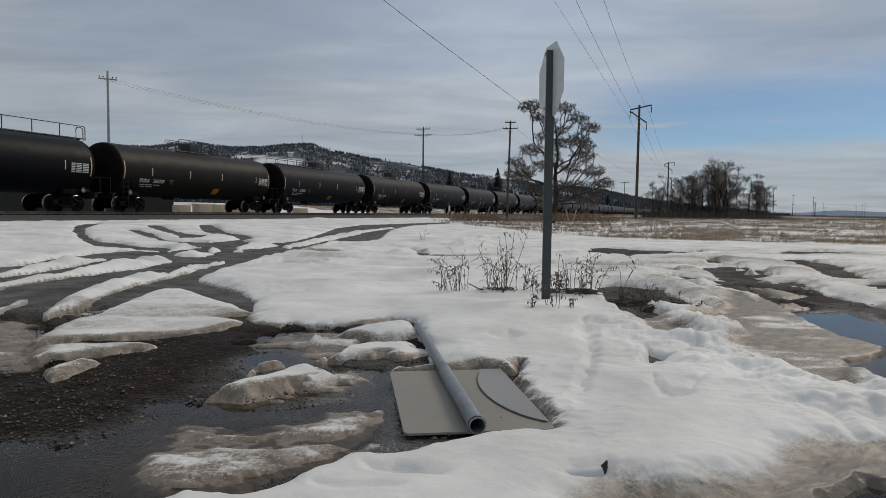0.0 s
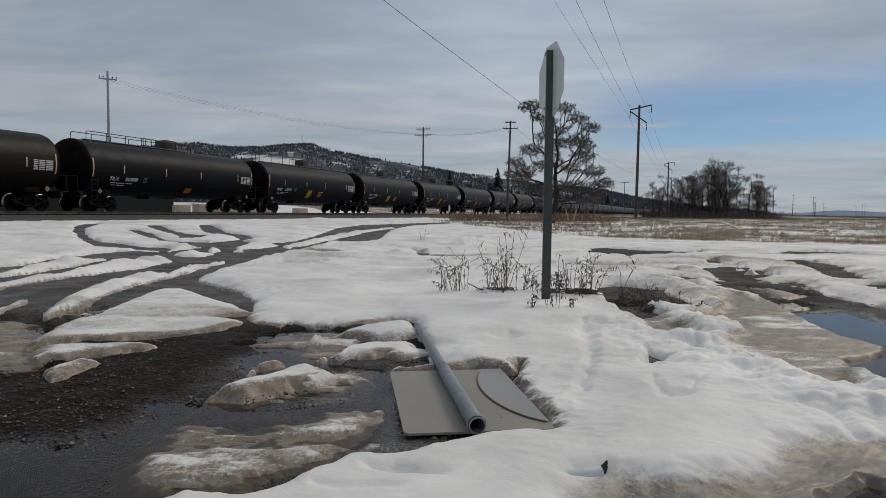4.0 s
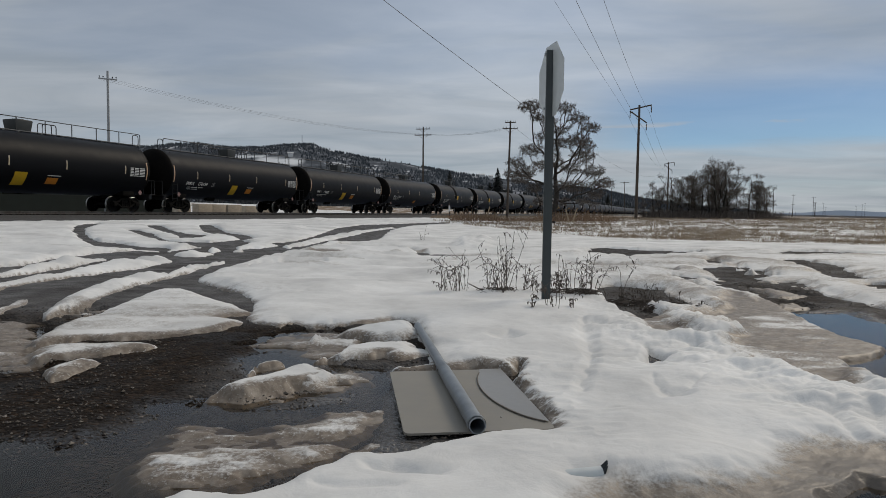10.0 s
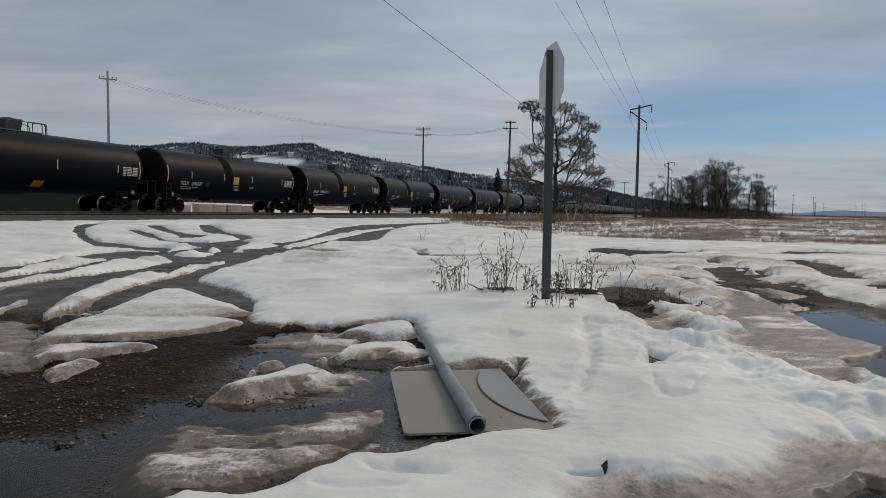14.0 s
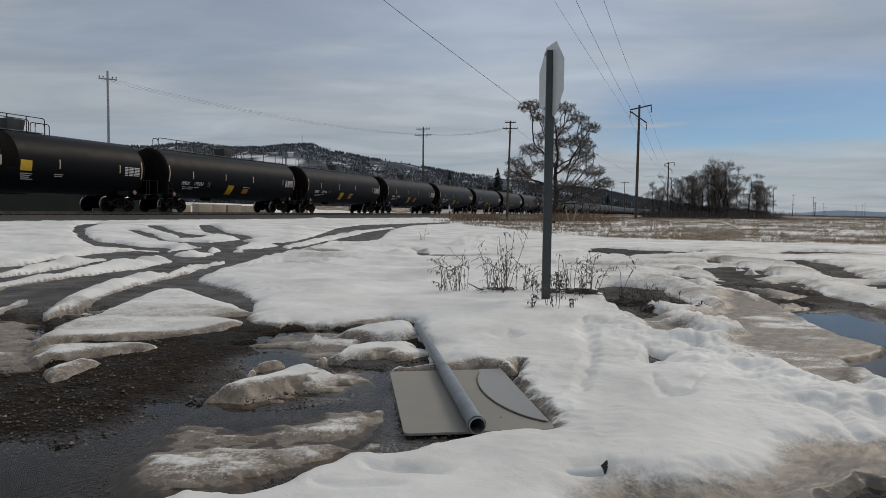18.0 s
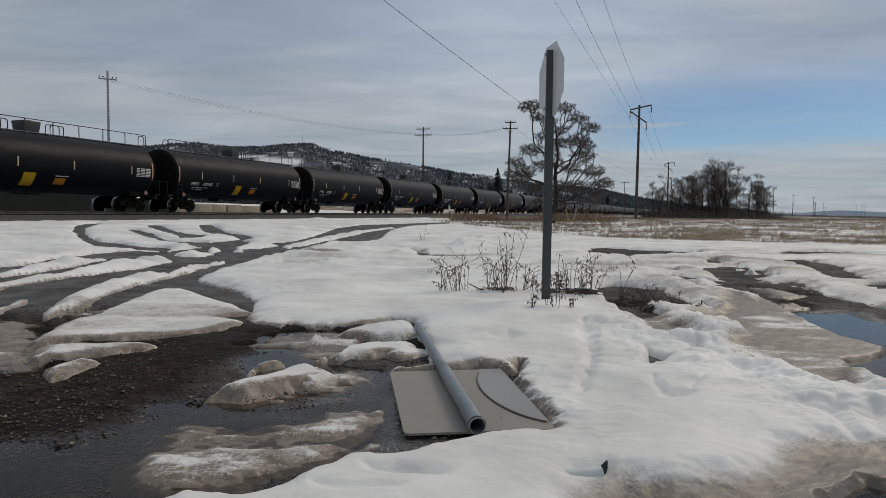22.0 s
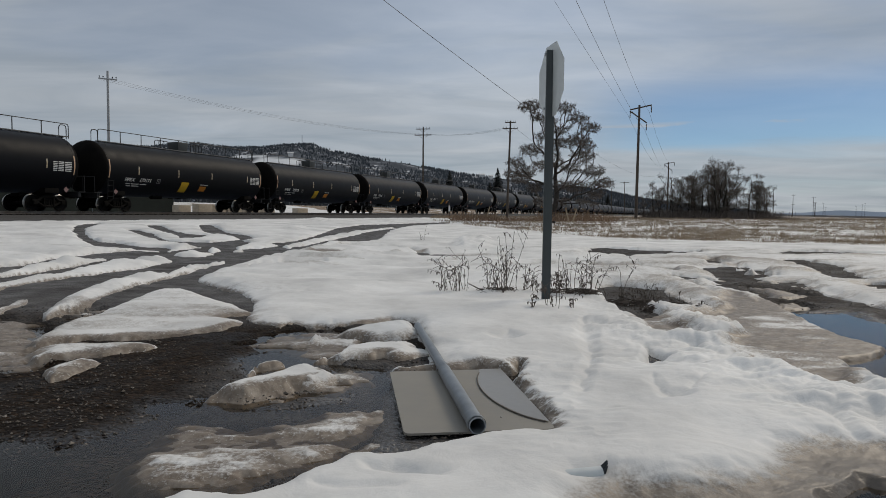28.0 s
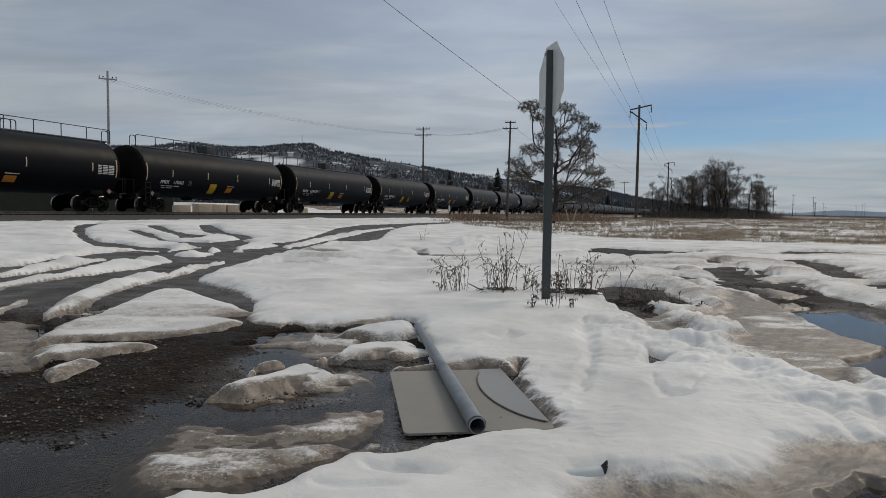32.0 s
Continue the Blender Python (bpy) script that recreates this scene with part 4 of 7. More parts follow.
def grid_mesh(name, gx, gy, z, keep, mat, attributes):
    ny, nx = gx.shape
    idx = np.arange(nx * ny).reshape(ny, nx)
    quads = np.stack([idx[:-1, :-1], idx[:-1, 1:], idx[1:, 1:], idx[1:, :-1]], -1).reshape(-1, 4)
    if keep is not None:
        quads = quads[keep.ravel()[quads].any(1)]
    used = np.unique(quads)
    back = np.full(nx * ny, -1)
    back[used] = np.arange(len(used))
    quads = back[quads]
    co = np.stack([gx, gy, z], -1).reshape(-1, 3)[used]
    me = bpy.data.meshes.new(name)
    me.vertices.add(len(co))
    me.vertices.foreach_set("co", co.astype(np.float32).ravel())
    me.loops.add(quads.size)
    me.loops.foreach_set("vertex_index", quads.astype(np.int32).ravel())
    me.polygons.add(len(quads))
    me.polygons.foreach_set("loop_start", np.arange(0, quads.size, 4, dtype=np.int32))
    me.polygons.foreach_set("use_smooth", np.ones(len(quads), dtype=bool))
    for key, values in attributes.items():
        at = me.attributes.new(key, "FLOAT", "POINT")
        at.data.foreach_set("value", values.ravel()[used].astype(np.float32))
    me.materials.append(mat)
    me.update(calc_edges=True)
    me.validate()
    return me


def make_ground():
    xs = spaced(-4.5, 5.5, 0.035, -2600, 2600, 1.035)
    ys = spaced(2.0, 9.0, 0.035, -400, 4600, 1.03)
    x, y = np.meshgrid(xs, ys)
    c, slush, pool, field, lift, brown, worn = cover_at(x, y)
    near = sstep(60, 20, np.hypot(x, y))
    z = land(x, y) + near * (0.035 * fbm(x * 0.9, y * 0.9, 41) + 0.045 * fbm(x * 5, y * 5, 42, 3)) - 0.095 * np.maximum(pool, 0.55 * slush)
    q = off_track(x, y)
    z = z + 0.06 * near * sstep(0.3, -0.1, np.abs(q - 8.5))
    under = sstep(0.22, 0.0, np.maximum(np.abs(x - 0.20) - 0.45, np.abs(y - 4.18) - 0.76))
    z = z * (1 - under) - 0.006 * under      # firm bed below the sign plate
    turf = np.maximum(sstep(60, 75, np.hypot(x, y)), field) * sstep(6, 9, q)
    turf = np.maximum(turf, sstep(-7, -10, q))
    film = sstep(6.2, 8.6, y + 0.9 * fbm(x * 0.9, y * 0.9, 43, 4)) * (1 - 0.62 * sstep(1.5, 3.0, x))
    film = np.maximum(film, 0.85 * sstep(-1.9, -1.2, x + 0.5 * fbm(x * 1.5, y * 2.5, 44, 4)) * sstep(5.9, 5.0, y) * sstep(0.3, -0.2, x))
    ground = new("ground", grid_mesh("ground", x, y, z, None, M["ground"], {"turf": turf, "film": film, "damp": sstep(0.02, 0.30, pool), "tilled": sstep(0, 12, x - 113 - (y - 176) * 0.476) * sstep(150, 180, y)}))
    tagged(ground, "dark wet gravel and mud with dry turf fields beyond", "ground", kind="structure")
    # snow lying on it
    us = spaced(-0.74, 0.74, 0.0019, -9, 9, 1.07)      # columns fan out with the distance
    ys = np.concatenate([np.arange(-40, 2.3, 1.4), 1403 / np.arange(608, 504, -4.0), 1403 / np.arange(504, 72, -1.5), 1403 / np.arange(72, 10.5, -0.8)])
    u, y = np.meshgrid(us, ys)
    x = u * np.where(y > 2.3, np.minimum(y, 45), 2.3 + 0.6 * (2.3 - y))
    c, slush, pool, field, lift, brown, worn = cover_at(x, y)
    fine = sstep(45, 12, np.hypot(x, y))
    lane = sstep(0.9, -0.4, x) * sstep(11, 8, y)
    thick = 0.088 + 0.05 * fbm(x * 0.6, y * 0.6, 51) + 0.02 * fbm(x * 2.5, y * 2.5, 52) - 0.025 * lane
    thick = thick * (1 - 0.42 * sstep(9, 16, y))
    thick = thick * (1 - 0.5 * field) + 0.05 * sstep(0.3, 1.4, c) * sstep(0.5, 1.5, x) * sstep(7.0, 5.0, y)
    thick = thick * (1 - 0.6 * sstep(2.2, 3.0, x) * sstep(0.30, 0.05, c))
    lip = np.clip(c / (0.07 + 0.06 * lane + 0.16 * sstep(7, 11, y) + 0.30 * sstep(-0.05, 0.30, fbm(x * 1.1, y * 1.1, 57, 3))), 0, 1)
    rise = np.where(c > 0, 0.86 * (1 - (1 - lip) ** 2) + 0.14 * sstep(0, 0.5, c), c / 0.05)
    rise = np.maximum(rise, -1.2)
    sink = np.clip(c, -0.15, 0) * 1.8
    mid = sstep(9, 13, y)
    lumps = 0.085 * fbm(x * 1.1, y * 1.5, 53, 3) + 0.035 * fbm(x * 1.3, y * 2.0, 58, 3) + 0.15 * mid * fbm(x * 0.30, y * 1.5, 59, 5) + 0.035 * mid * np.tanh(7 * fbm(x * 0.35, y * 2.2, 74, 5)) + 0.007 * fbm(x * 8, y * 9, 54, 3)
    lumps = lumps - (0.09 - 0.06 * lane) * (1 - 0.8 * mid) * np.abs(fbm(x * 3.5, y * 5.0, 55, 3)) * sstep(0.7, 0.05, c)
    lumps = lumps * (1 - 0.45 * lane) + 0.08 * mid * np.maximum(0, fbm(x * 1.3, y * 2.2, 63, 5) - 0.02) * (0.35 + 0.65 * sstep(1.2, 0.2, c))
    broken = sstep(1.5, 0.4, np.hypot((x - 2.3) / 1.2, y - 6.6)) + 0.6 * sstep(1.6, 0.5, np.hypot((x - 2.9) / 1.5, y - 5.0))
    lumps = lumps + 0.15 * broken * fbm(x * 3.2, y * 5.2, 70, 5)
    crust = sstep(1.3, 2.2, x) * sstep(9.5, 8, y) * sstep(3.0, 4.0, y)
    lumps = lumps + 0.045 * crust * np.tanh(5 * fbm(x * 2.2 + 0.6 * y, y * 4.6, 75, 5)) + 0.02 * crust * fbm(x * 9, y * 13, 76, 3)
    crest = 0.5 - np.abs(fbm(x * 0.22 + 0.3 * y, y * 0.9 - 0.1 * x, 64, 3)) * 2.4      # edges pushed up by passing wheels
    lumps = lumps + 0.11 * mid * np.maximum(0, crest) ** 2 * 2
    top = np.clip(rise, 0, 1)
    zs = 0.012 + thick * top + sink + lift * top + fine * lumps * top
    # slush lies flat, half drowned; its higher crumbs stay white
    crumb = fbm(x * 2.0 + 0.9 * y, y * 6.4 - 1.2 * x, 65, 5)
    zm = -0.014 + 0.060 * crumb + 0.014 * fbm(x * 16, y * 20, 66, 2) - 0.055 * sstep(0.15, -0.08, c) + np.clip(c, -0.15, 0) * 0.6
    zb = 0.010 + 0.022 * fbm(x * 1.6, y * 2.4, 67, 4) + 0.012 * fbm(x * 11, y * 14, 68, 3) + np.clip(c, -0.15, 0) * 0.8
    zl = zm * (1 - brown) + zb * brown
    low = slush * (1 - 0.62 * mid)
    z = land(x, y) + zs * (1 - low) + zl * low
    gy = np.gradient(c, ys, axis=0)
    face = 0.10 + 0.90 * sstep(-0.3, 0.6, gy)      # brown dirt and shade, both as colour, on faces turned from the sun
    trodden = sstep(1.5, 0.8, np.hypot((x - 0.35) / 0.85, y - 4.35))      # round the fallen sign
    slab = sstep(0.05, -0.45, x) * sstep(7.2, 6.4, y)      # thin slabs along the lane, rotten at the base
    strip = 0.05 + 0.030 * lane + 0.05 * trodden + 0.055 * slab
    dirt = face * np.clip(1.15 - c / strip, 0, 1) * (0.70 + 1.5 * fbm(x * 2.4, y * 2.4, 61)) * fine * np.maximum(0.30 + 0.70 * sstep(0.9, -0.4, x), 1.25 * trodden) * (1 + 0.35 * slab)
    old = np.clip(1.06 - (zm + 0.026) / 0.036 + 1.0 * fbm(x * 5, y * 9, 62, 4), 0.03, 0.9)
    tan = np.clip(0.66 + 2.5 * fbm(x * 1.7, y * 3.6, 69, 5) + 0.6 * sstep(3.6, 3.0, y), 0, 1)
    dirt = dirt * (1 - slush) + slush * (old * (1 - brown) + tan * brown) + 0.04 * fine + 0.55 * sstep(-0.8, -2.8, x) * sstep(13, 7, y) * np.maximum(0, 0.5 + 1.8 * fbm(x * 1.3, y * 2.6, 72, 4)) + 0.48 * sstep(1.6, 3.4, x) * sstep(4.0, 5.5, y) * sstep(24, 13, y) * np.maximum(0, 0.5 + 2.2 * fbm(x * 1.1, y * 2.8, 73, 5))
    # shadow lines of ruts and steps, put into the dirt colour
    rut_shade = sstep(9, 12, y) * sstep(30, 20, y) * np.maximum(0, fbm(x * 0.35, y * 2.2, 74, 5) - 0.03) * 1.6
    dirt = np.clip(dirt * (1 - 0.6 * sstep(9, 16, y) * (1 - slush)) + (0.42 * worn + rut_shade) * mid + 0.22 * sstep(2.0, 4.0, x) * sstep(7.5, 9.5, y) * sstep(27, 20, y) * np.maximum(0, 0.6 + 2.0 * fbm(x * 0.8, y * 2.6, 79, 5)), 0, 1)
    wet = slush * (1 - 0.8 * brown) * sstep(0.016, -0.022, zl + 0.028) * 0.9 + 0.80 * slush * brown * sstep(3.9, 3.1, y)
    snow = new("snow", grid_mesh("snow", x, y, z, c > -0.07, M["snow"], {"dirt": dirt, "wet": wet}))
    tagged(snow, "old melting snow with brown slushy edges and ruts", "snow", kind="stuff")
    # water standing in the hollows
    bm = bmesh.new()
    box(bm, -9, 3.0, -14.0, 9.5, -0.40, -0.028)
    box(bm, 3.0, 12, -14.0, 8.35, -0.40, -0.028)
    tagged(part("water", bm, M["water"], None), "shallow meltwater puddles reflecting the sky", "water", kind="structure")


make_ground()


def along(s, side=0.0, z=0.0):
    """A point s metres up the line from where it passes the eye's plane, side metres from it towards the lane; beyond 430 m the line bends away."""
    bend = max(0.0, s - 430.0)
    radius = 1700.0
    a = bend / radius
    s0 = min(s, 430.0)
    lx, ly = radius * (1 - math.cos(a)), s0 + radius * math.sin(a)
    b = TURN + a
    x = -TRACK / CT + ly * ST + lx * CT
    y = ly * CT - lx * ST
    return Vector((x + side * math.cos(b), y - side * math.sin(b), z)), b


def make_track():
    # ballast bed, swept along the line
    ss = list(np.arange(-120, 440, 20.0)) + list(np.arange(440, 1500, 25.0))
    prof = [(-7.5, 0.60), (-4.2, 0.72), (-2.4, 0.92), (2.4, 0.92), (3.6, 0.78), (8.2, 0.72), (9.0, 0.60)]
    verts, faces = [], []
    for s in ss:
        for side, z in prof:
            p, _ = along(s, side, z)
            verts.append(p)
    w = len(prof)
    for i in range(len(ss) - 1):
        for k in range(w - 1):
            a = i * w + k
            faces.append((a, a + 1, a + w + 1, a + w))
    tagged(new("railway_bed", mesh_of("railway_bed", verts, faces, M["ballast"])), "dark stone ballast bed beside a worn asphalt shoulder", "railway bed", kind="structure")
    rp = [(-0.07, 0.0), (0.07, 0.0), (0.07, 0.02), (0.012, 0.035), (0.012, 0.12), (0.035, 0.13), (0.035, 0.17), (-0.035, 0.17), (-0.035, 0.13), (-0.012, 0.12), (-0.012, 0.035), (-0.07, 0.02)]
    for gauge in (-0.755, 0.755):
        verts, faces = [], []
        n = len(rp)
        for s in ss:
            for a, z in rp:
                p, _ = along(s, gauge + a, RAIL_Z - 0.17 + z)
                verts.append(p)
        for i in range(len(ss) - 1):
            for k in range(n):
                a, b = i * n + k, i * n + (k + 1) % n
                faces.append((a, b, b + n, a + n))
        tagged(new("rail", mesh_of("rail", verts, faces, M["rail_steel"])), "brown steel running rail on dark ballast", "rail", group="rails of the track")
    bm = bmesh.new()
    box(bm, -1.3, 1.3, -0.115, 0.115, 0.86, 0.962, 0.01)
    me = finish("sleeper", bm, M["sleeper_wood"])
    bed = empty("sleepers", label="dark creosoted wooden sleepers under the rails", category="sleeper")
    for i in range(170):
        p, b = along(10 + i * 0.55)
        place("sleeper", me, bed, Matrix.Translation((p.x, p.y, 0)) @ pose(0, 0, 0, 0, 0, -math.degrees(b)))


make_track()


# ---- tank cars ----
RADIUS, AXIS_Z, HALF = 1.67, 2.64, 7.92
PITCH, SPEED, WHEEL_R = 18.14, 13.586, 0.455


def shell_patch(bm, x0, x1, h0, h1, r=RADIUS + 0.008, cols=1, rows=5, slant=0.0):
    """A sheet lying on the tank's near side, heights measured round the shell from its widest line. x runs forwards."""
    g = []
    for j in range(rows + 1):
        h = h0 + (h1 - h0) * j / rows
        a = h / RADIUS
        g.append([bm.verts.new((x0 + (x1 - x0) * i / cols, r * math.cos(a), AXIS_Z + r * math.sin(a))) for i in range(cols + 1)])
    for j in range(rows):
        for i in range(cols):
            bm.faces.new((g[j][i + 1], g[j][i], g[j + 1][i], g[j + 1][i + 1]))
    return bm


SHARED = {}


def shared(key, build, mat, smooth=True):
    if key not in SHARED:
        bm = bmesh.new()
        build(bm)
        SHARED[key] = finish(key, bm, mat, smooth)
    return SHARED[key]


def lettering(text, size, x, h):
    """Writing on the shell, read from the lane: starts at x and runs backwards along the car."""
    cu = bpy.data.curves.new("writing", "FONT")
    cu.body, cu.size, cu.resolution_u, cu.offset, cu.shear = text, size, 2, 0.008, 0.12
    ob = bpy.data.objects.new("writing", cu)
    me = bpy.data.meshes.new_from_object(ob)
    bpy.data.objects.remove(ob)
    r = RADIUS + 0.012
    for v in me.vertices:
        a = (h + v.co.y) / RADIUS
        v.co = (x - v.co.x * 1.05, r * math.cos(a), AXIS_Z + r * math.sin(a))
    me.materials.clear()
    me.materials.append(M["lettering_white"])
    return me


def tank_shell(bm):
    band = HALF - 0.164
    p = [(-HALF + 0.01, RADIUS - 0.03), (-HALF, RADIUS), (-band - 0.104, RADIUS), (-band - 0.10, RADIUS + 0.006), (-band - 0.004, RADIUS + 0.006), (-band, RADIUS)]
    p += [(x, RADIUS) for x in np.linspace(-6, 6, 7)]
    p += [(-x, r) for x, r in reversed(p[:6])]
    lathe(bm, p, 48)
    bmesh.ops.translate(bm, vec=(0, 0, AXIS_Z), verts=bm.verts)


def tank_head(bm, depth=0.70, n=9):
    p = [(HALF - 0.02, RADIUS - 0.012)]
    for k in range(n + 1):
        a = math.pi / 2 * k / n
        p.append((HALF + depth * math.sin(a), max(0.02, (RADIUS - 0.006) * math.cos(a))))
    lathe(bm, p, 48)
    bmesh.ops.translate(bm, vec=(0, 0, AXIS_Z), verts=bm.verts)


def truck(parent, x):
    t = place("truck", shared("truck_bolster", lambda bm: (box(bm, -0.22, 0.22, -1.0, 1.0, 0.42, 0.78, 0.03), box(bm, -0.2, 0.2, -0.3, 0.3, 0.78, 0.92, 0.02)), M["frame_black"]), parent, Matrix.Translation((x, 0, 0)))

    def frame_side(bm):
        tube(bm, [(-1.05, 0, 0.56), (-0.62, 0, 0.60), (-0.35, 0, 0.80), (0.35, 0, 0.80), (0.62, 0, 0.60), (1.05, 0, 0.56)], 0.085, 6)
        tube(bm, [(-0.75, 0, 0.50), (-0.32, 0, 0.27), (0.32, 0, 0.27), (0.75, 0, 0.50)], 0.075, 6)
        box(bm, -0.34, -0.26, -0.07, 0.07, 0.25, 0.80), box(bm, 0.26, 0.34, -0.07, 0.07, 0.25, 0.80)
        for a in (-0.89, 0.89):
            box(bm, a - 0.13, a + 0.13, -0.09, 0.11, 0.36, 0.60, 0.03)

    def springs(bm):
        for a in (-0.16, 0.0, 0.16):
            lathe(bm, [(0.30 + 0.02 * k, 0.07 if k % 2 else 0.055) for k in range(16)], 8, "Z")
            bmesh.ops.translate(bm, vec=(a, 0, 0), verts=bm.verts[-128:])

    def wheel(bm):
        lathe(bm, [(-0.10, 0.06), (-0.05, 0.14), (-0.03, 0.36), (-0.08, 0.40), (-0.08, 0.492), (-0.045, 0.492), (-0.03, 0.46), (0.06, 0.455), (0.06, 0.40), (0.02, 0.36), (0.0, 0.16), (0.10, 0.13), (0.10, 0.05)], 28, "Y")

    for side in (-1, 1):
        place("side_frame", shared("side_frame", frame_side, M["frame_black"]), t, Matrix.Translation((0, side * 1.0, 0)))
        place("spring_nest", shared("spring_nest", springs, M["frame_black"]), t, Matrix.Translation((0, side * 0.99, 0)))
    for a in (-0.89, 0.89):
        place("axle", shared("axle", lambda bm: lathe(bm, [(-1.02, 0.07), (-0.7, 0.085), (0.7, 0.085), (1.02, 0.07)], 12, "Y"), M["wheel_steel"]), t, Matrix.Translation((a, 0, 0.455)))
        for side in (-1, 1):
            m = Matrix.Translation((a, side * 0.79, 0.455))
            me = shared("wheel", wheel, M["wheel_steel"])
            if len(me.materials) == 1:
                me.materials.append(M["tread"])
                for f in me.polygons:
                    if min(math.hypot(me.vertices[v].co.x, me.vertices[v].co.z) for v in f.vertices) > 0.43:
                        f.material_index = 1
            place("wheel", me, t, m if side > 0 else m @ pose(0, 0, 0, 0, 0, 180))
    return t


def end_gear(parent, sgn):
    """Stub sill, coupler, ladder, end platform and hose at one end."""
    flip = Matrix.Identity(4) if sgn > 0 else pose(0, 0, 0, 0, 0, 180)

    def sill(bm):
        box(bm, 5.4, 8.75, -0.32, 0.32, 0.80, 1.10, 0.02)
        box(bm, 6.2, 7.1, -1.25, 1.25, 1.0, 1.28, 0.03)
        for y in (-0.9, 0.9):
            box(bm, 6.35, 6.95, y - 0.05, y + 0.05, 1.2, 1.75)
    place("stub_sill", shared("stub_sill", sill, M["frame_black"]), parent, flip)

    def coupler(bm):
        box(bm, 8.70, 8.95, -0.09, 0.09, 0.82, 1.0, 0.02)
        box(bm, 8.90, 9.07, -0.20, 0.16, 0.76, 1.06, 0.05)
    place("coupler", shared("coupler", coupler, M["wheel_steel"]), parent, flip)

    def ladder(bm):
        for x in (7.35, 7.80):
            tube(bm, rounded([(x, 1.46, 0.75), (x, 1.52, 2.4), (x, 1.42, 3.1), (x, 0.85, 4.15)], 0.12), 0.02, 6)
        for k in range(9):
            z = 0.9 + k * 0.33
            y = 1.50 if z < 2.5 else 1.50 - 0.38 * (z - 2.5)
            tube(bm, [(7.35, y, z), (7.80, y, z)], 0.014, 5)
    place("ladder", shared("ladder", ladder, M["safety_grey"]), parent, flip)

    def platform(bm):
        box(bm, 8.25, 8.75, -1.45, 1.45, 1.10, 1.14, 0.008)
        box(bm, 8.30, 8.50, -1.35, 1.35, 0.82, 1.10, 0.02)
        for y in (-1.4, -0.5, 0.5, 1.4):
            tube(bm, [(8.7, y, 1.14), (8.7, y, 2.05)], 0.018, 5)
        tube(bm, [(8.7, -1.4, 2.05), (8.7, 1.4, 2.05)], 0.018, 5)
        tube(bm, rounded([(8.7, 1.42, 0.35), (8.45, 1.42, 0.35), (8.45, 1.42, 1.1)], 0.05), 0.018, 5)
    place("end_platform", shared("end_platform", platform, M["safety_grey"]), parent, flip)
    place("brake_hose", shared("brake_hose", lambda bm: tube(bm, rounded([(8.5, 0.35, 0.85), (8.95, 0.4, 0.75), (9.0, 0.3, 0.25)], 0.2), 0.025, 6), M["frame_black"]), parent, flip)


def hand_post(parent, x, y, top, foot=4.28):
    key = "post_%d" % round((top - foot) * 100)
    place("rail_post", shared(key, lambda bm: box(bm, -0.025, 0.025, -0.012, 0.012, 0, top - foot), M["safety_grey"], False), parent, Matrix.Translation((x, y, foot)))


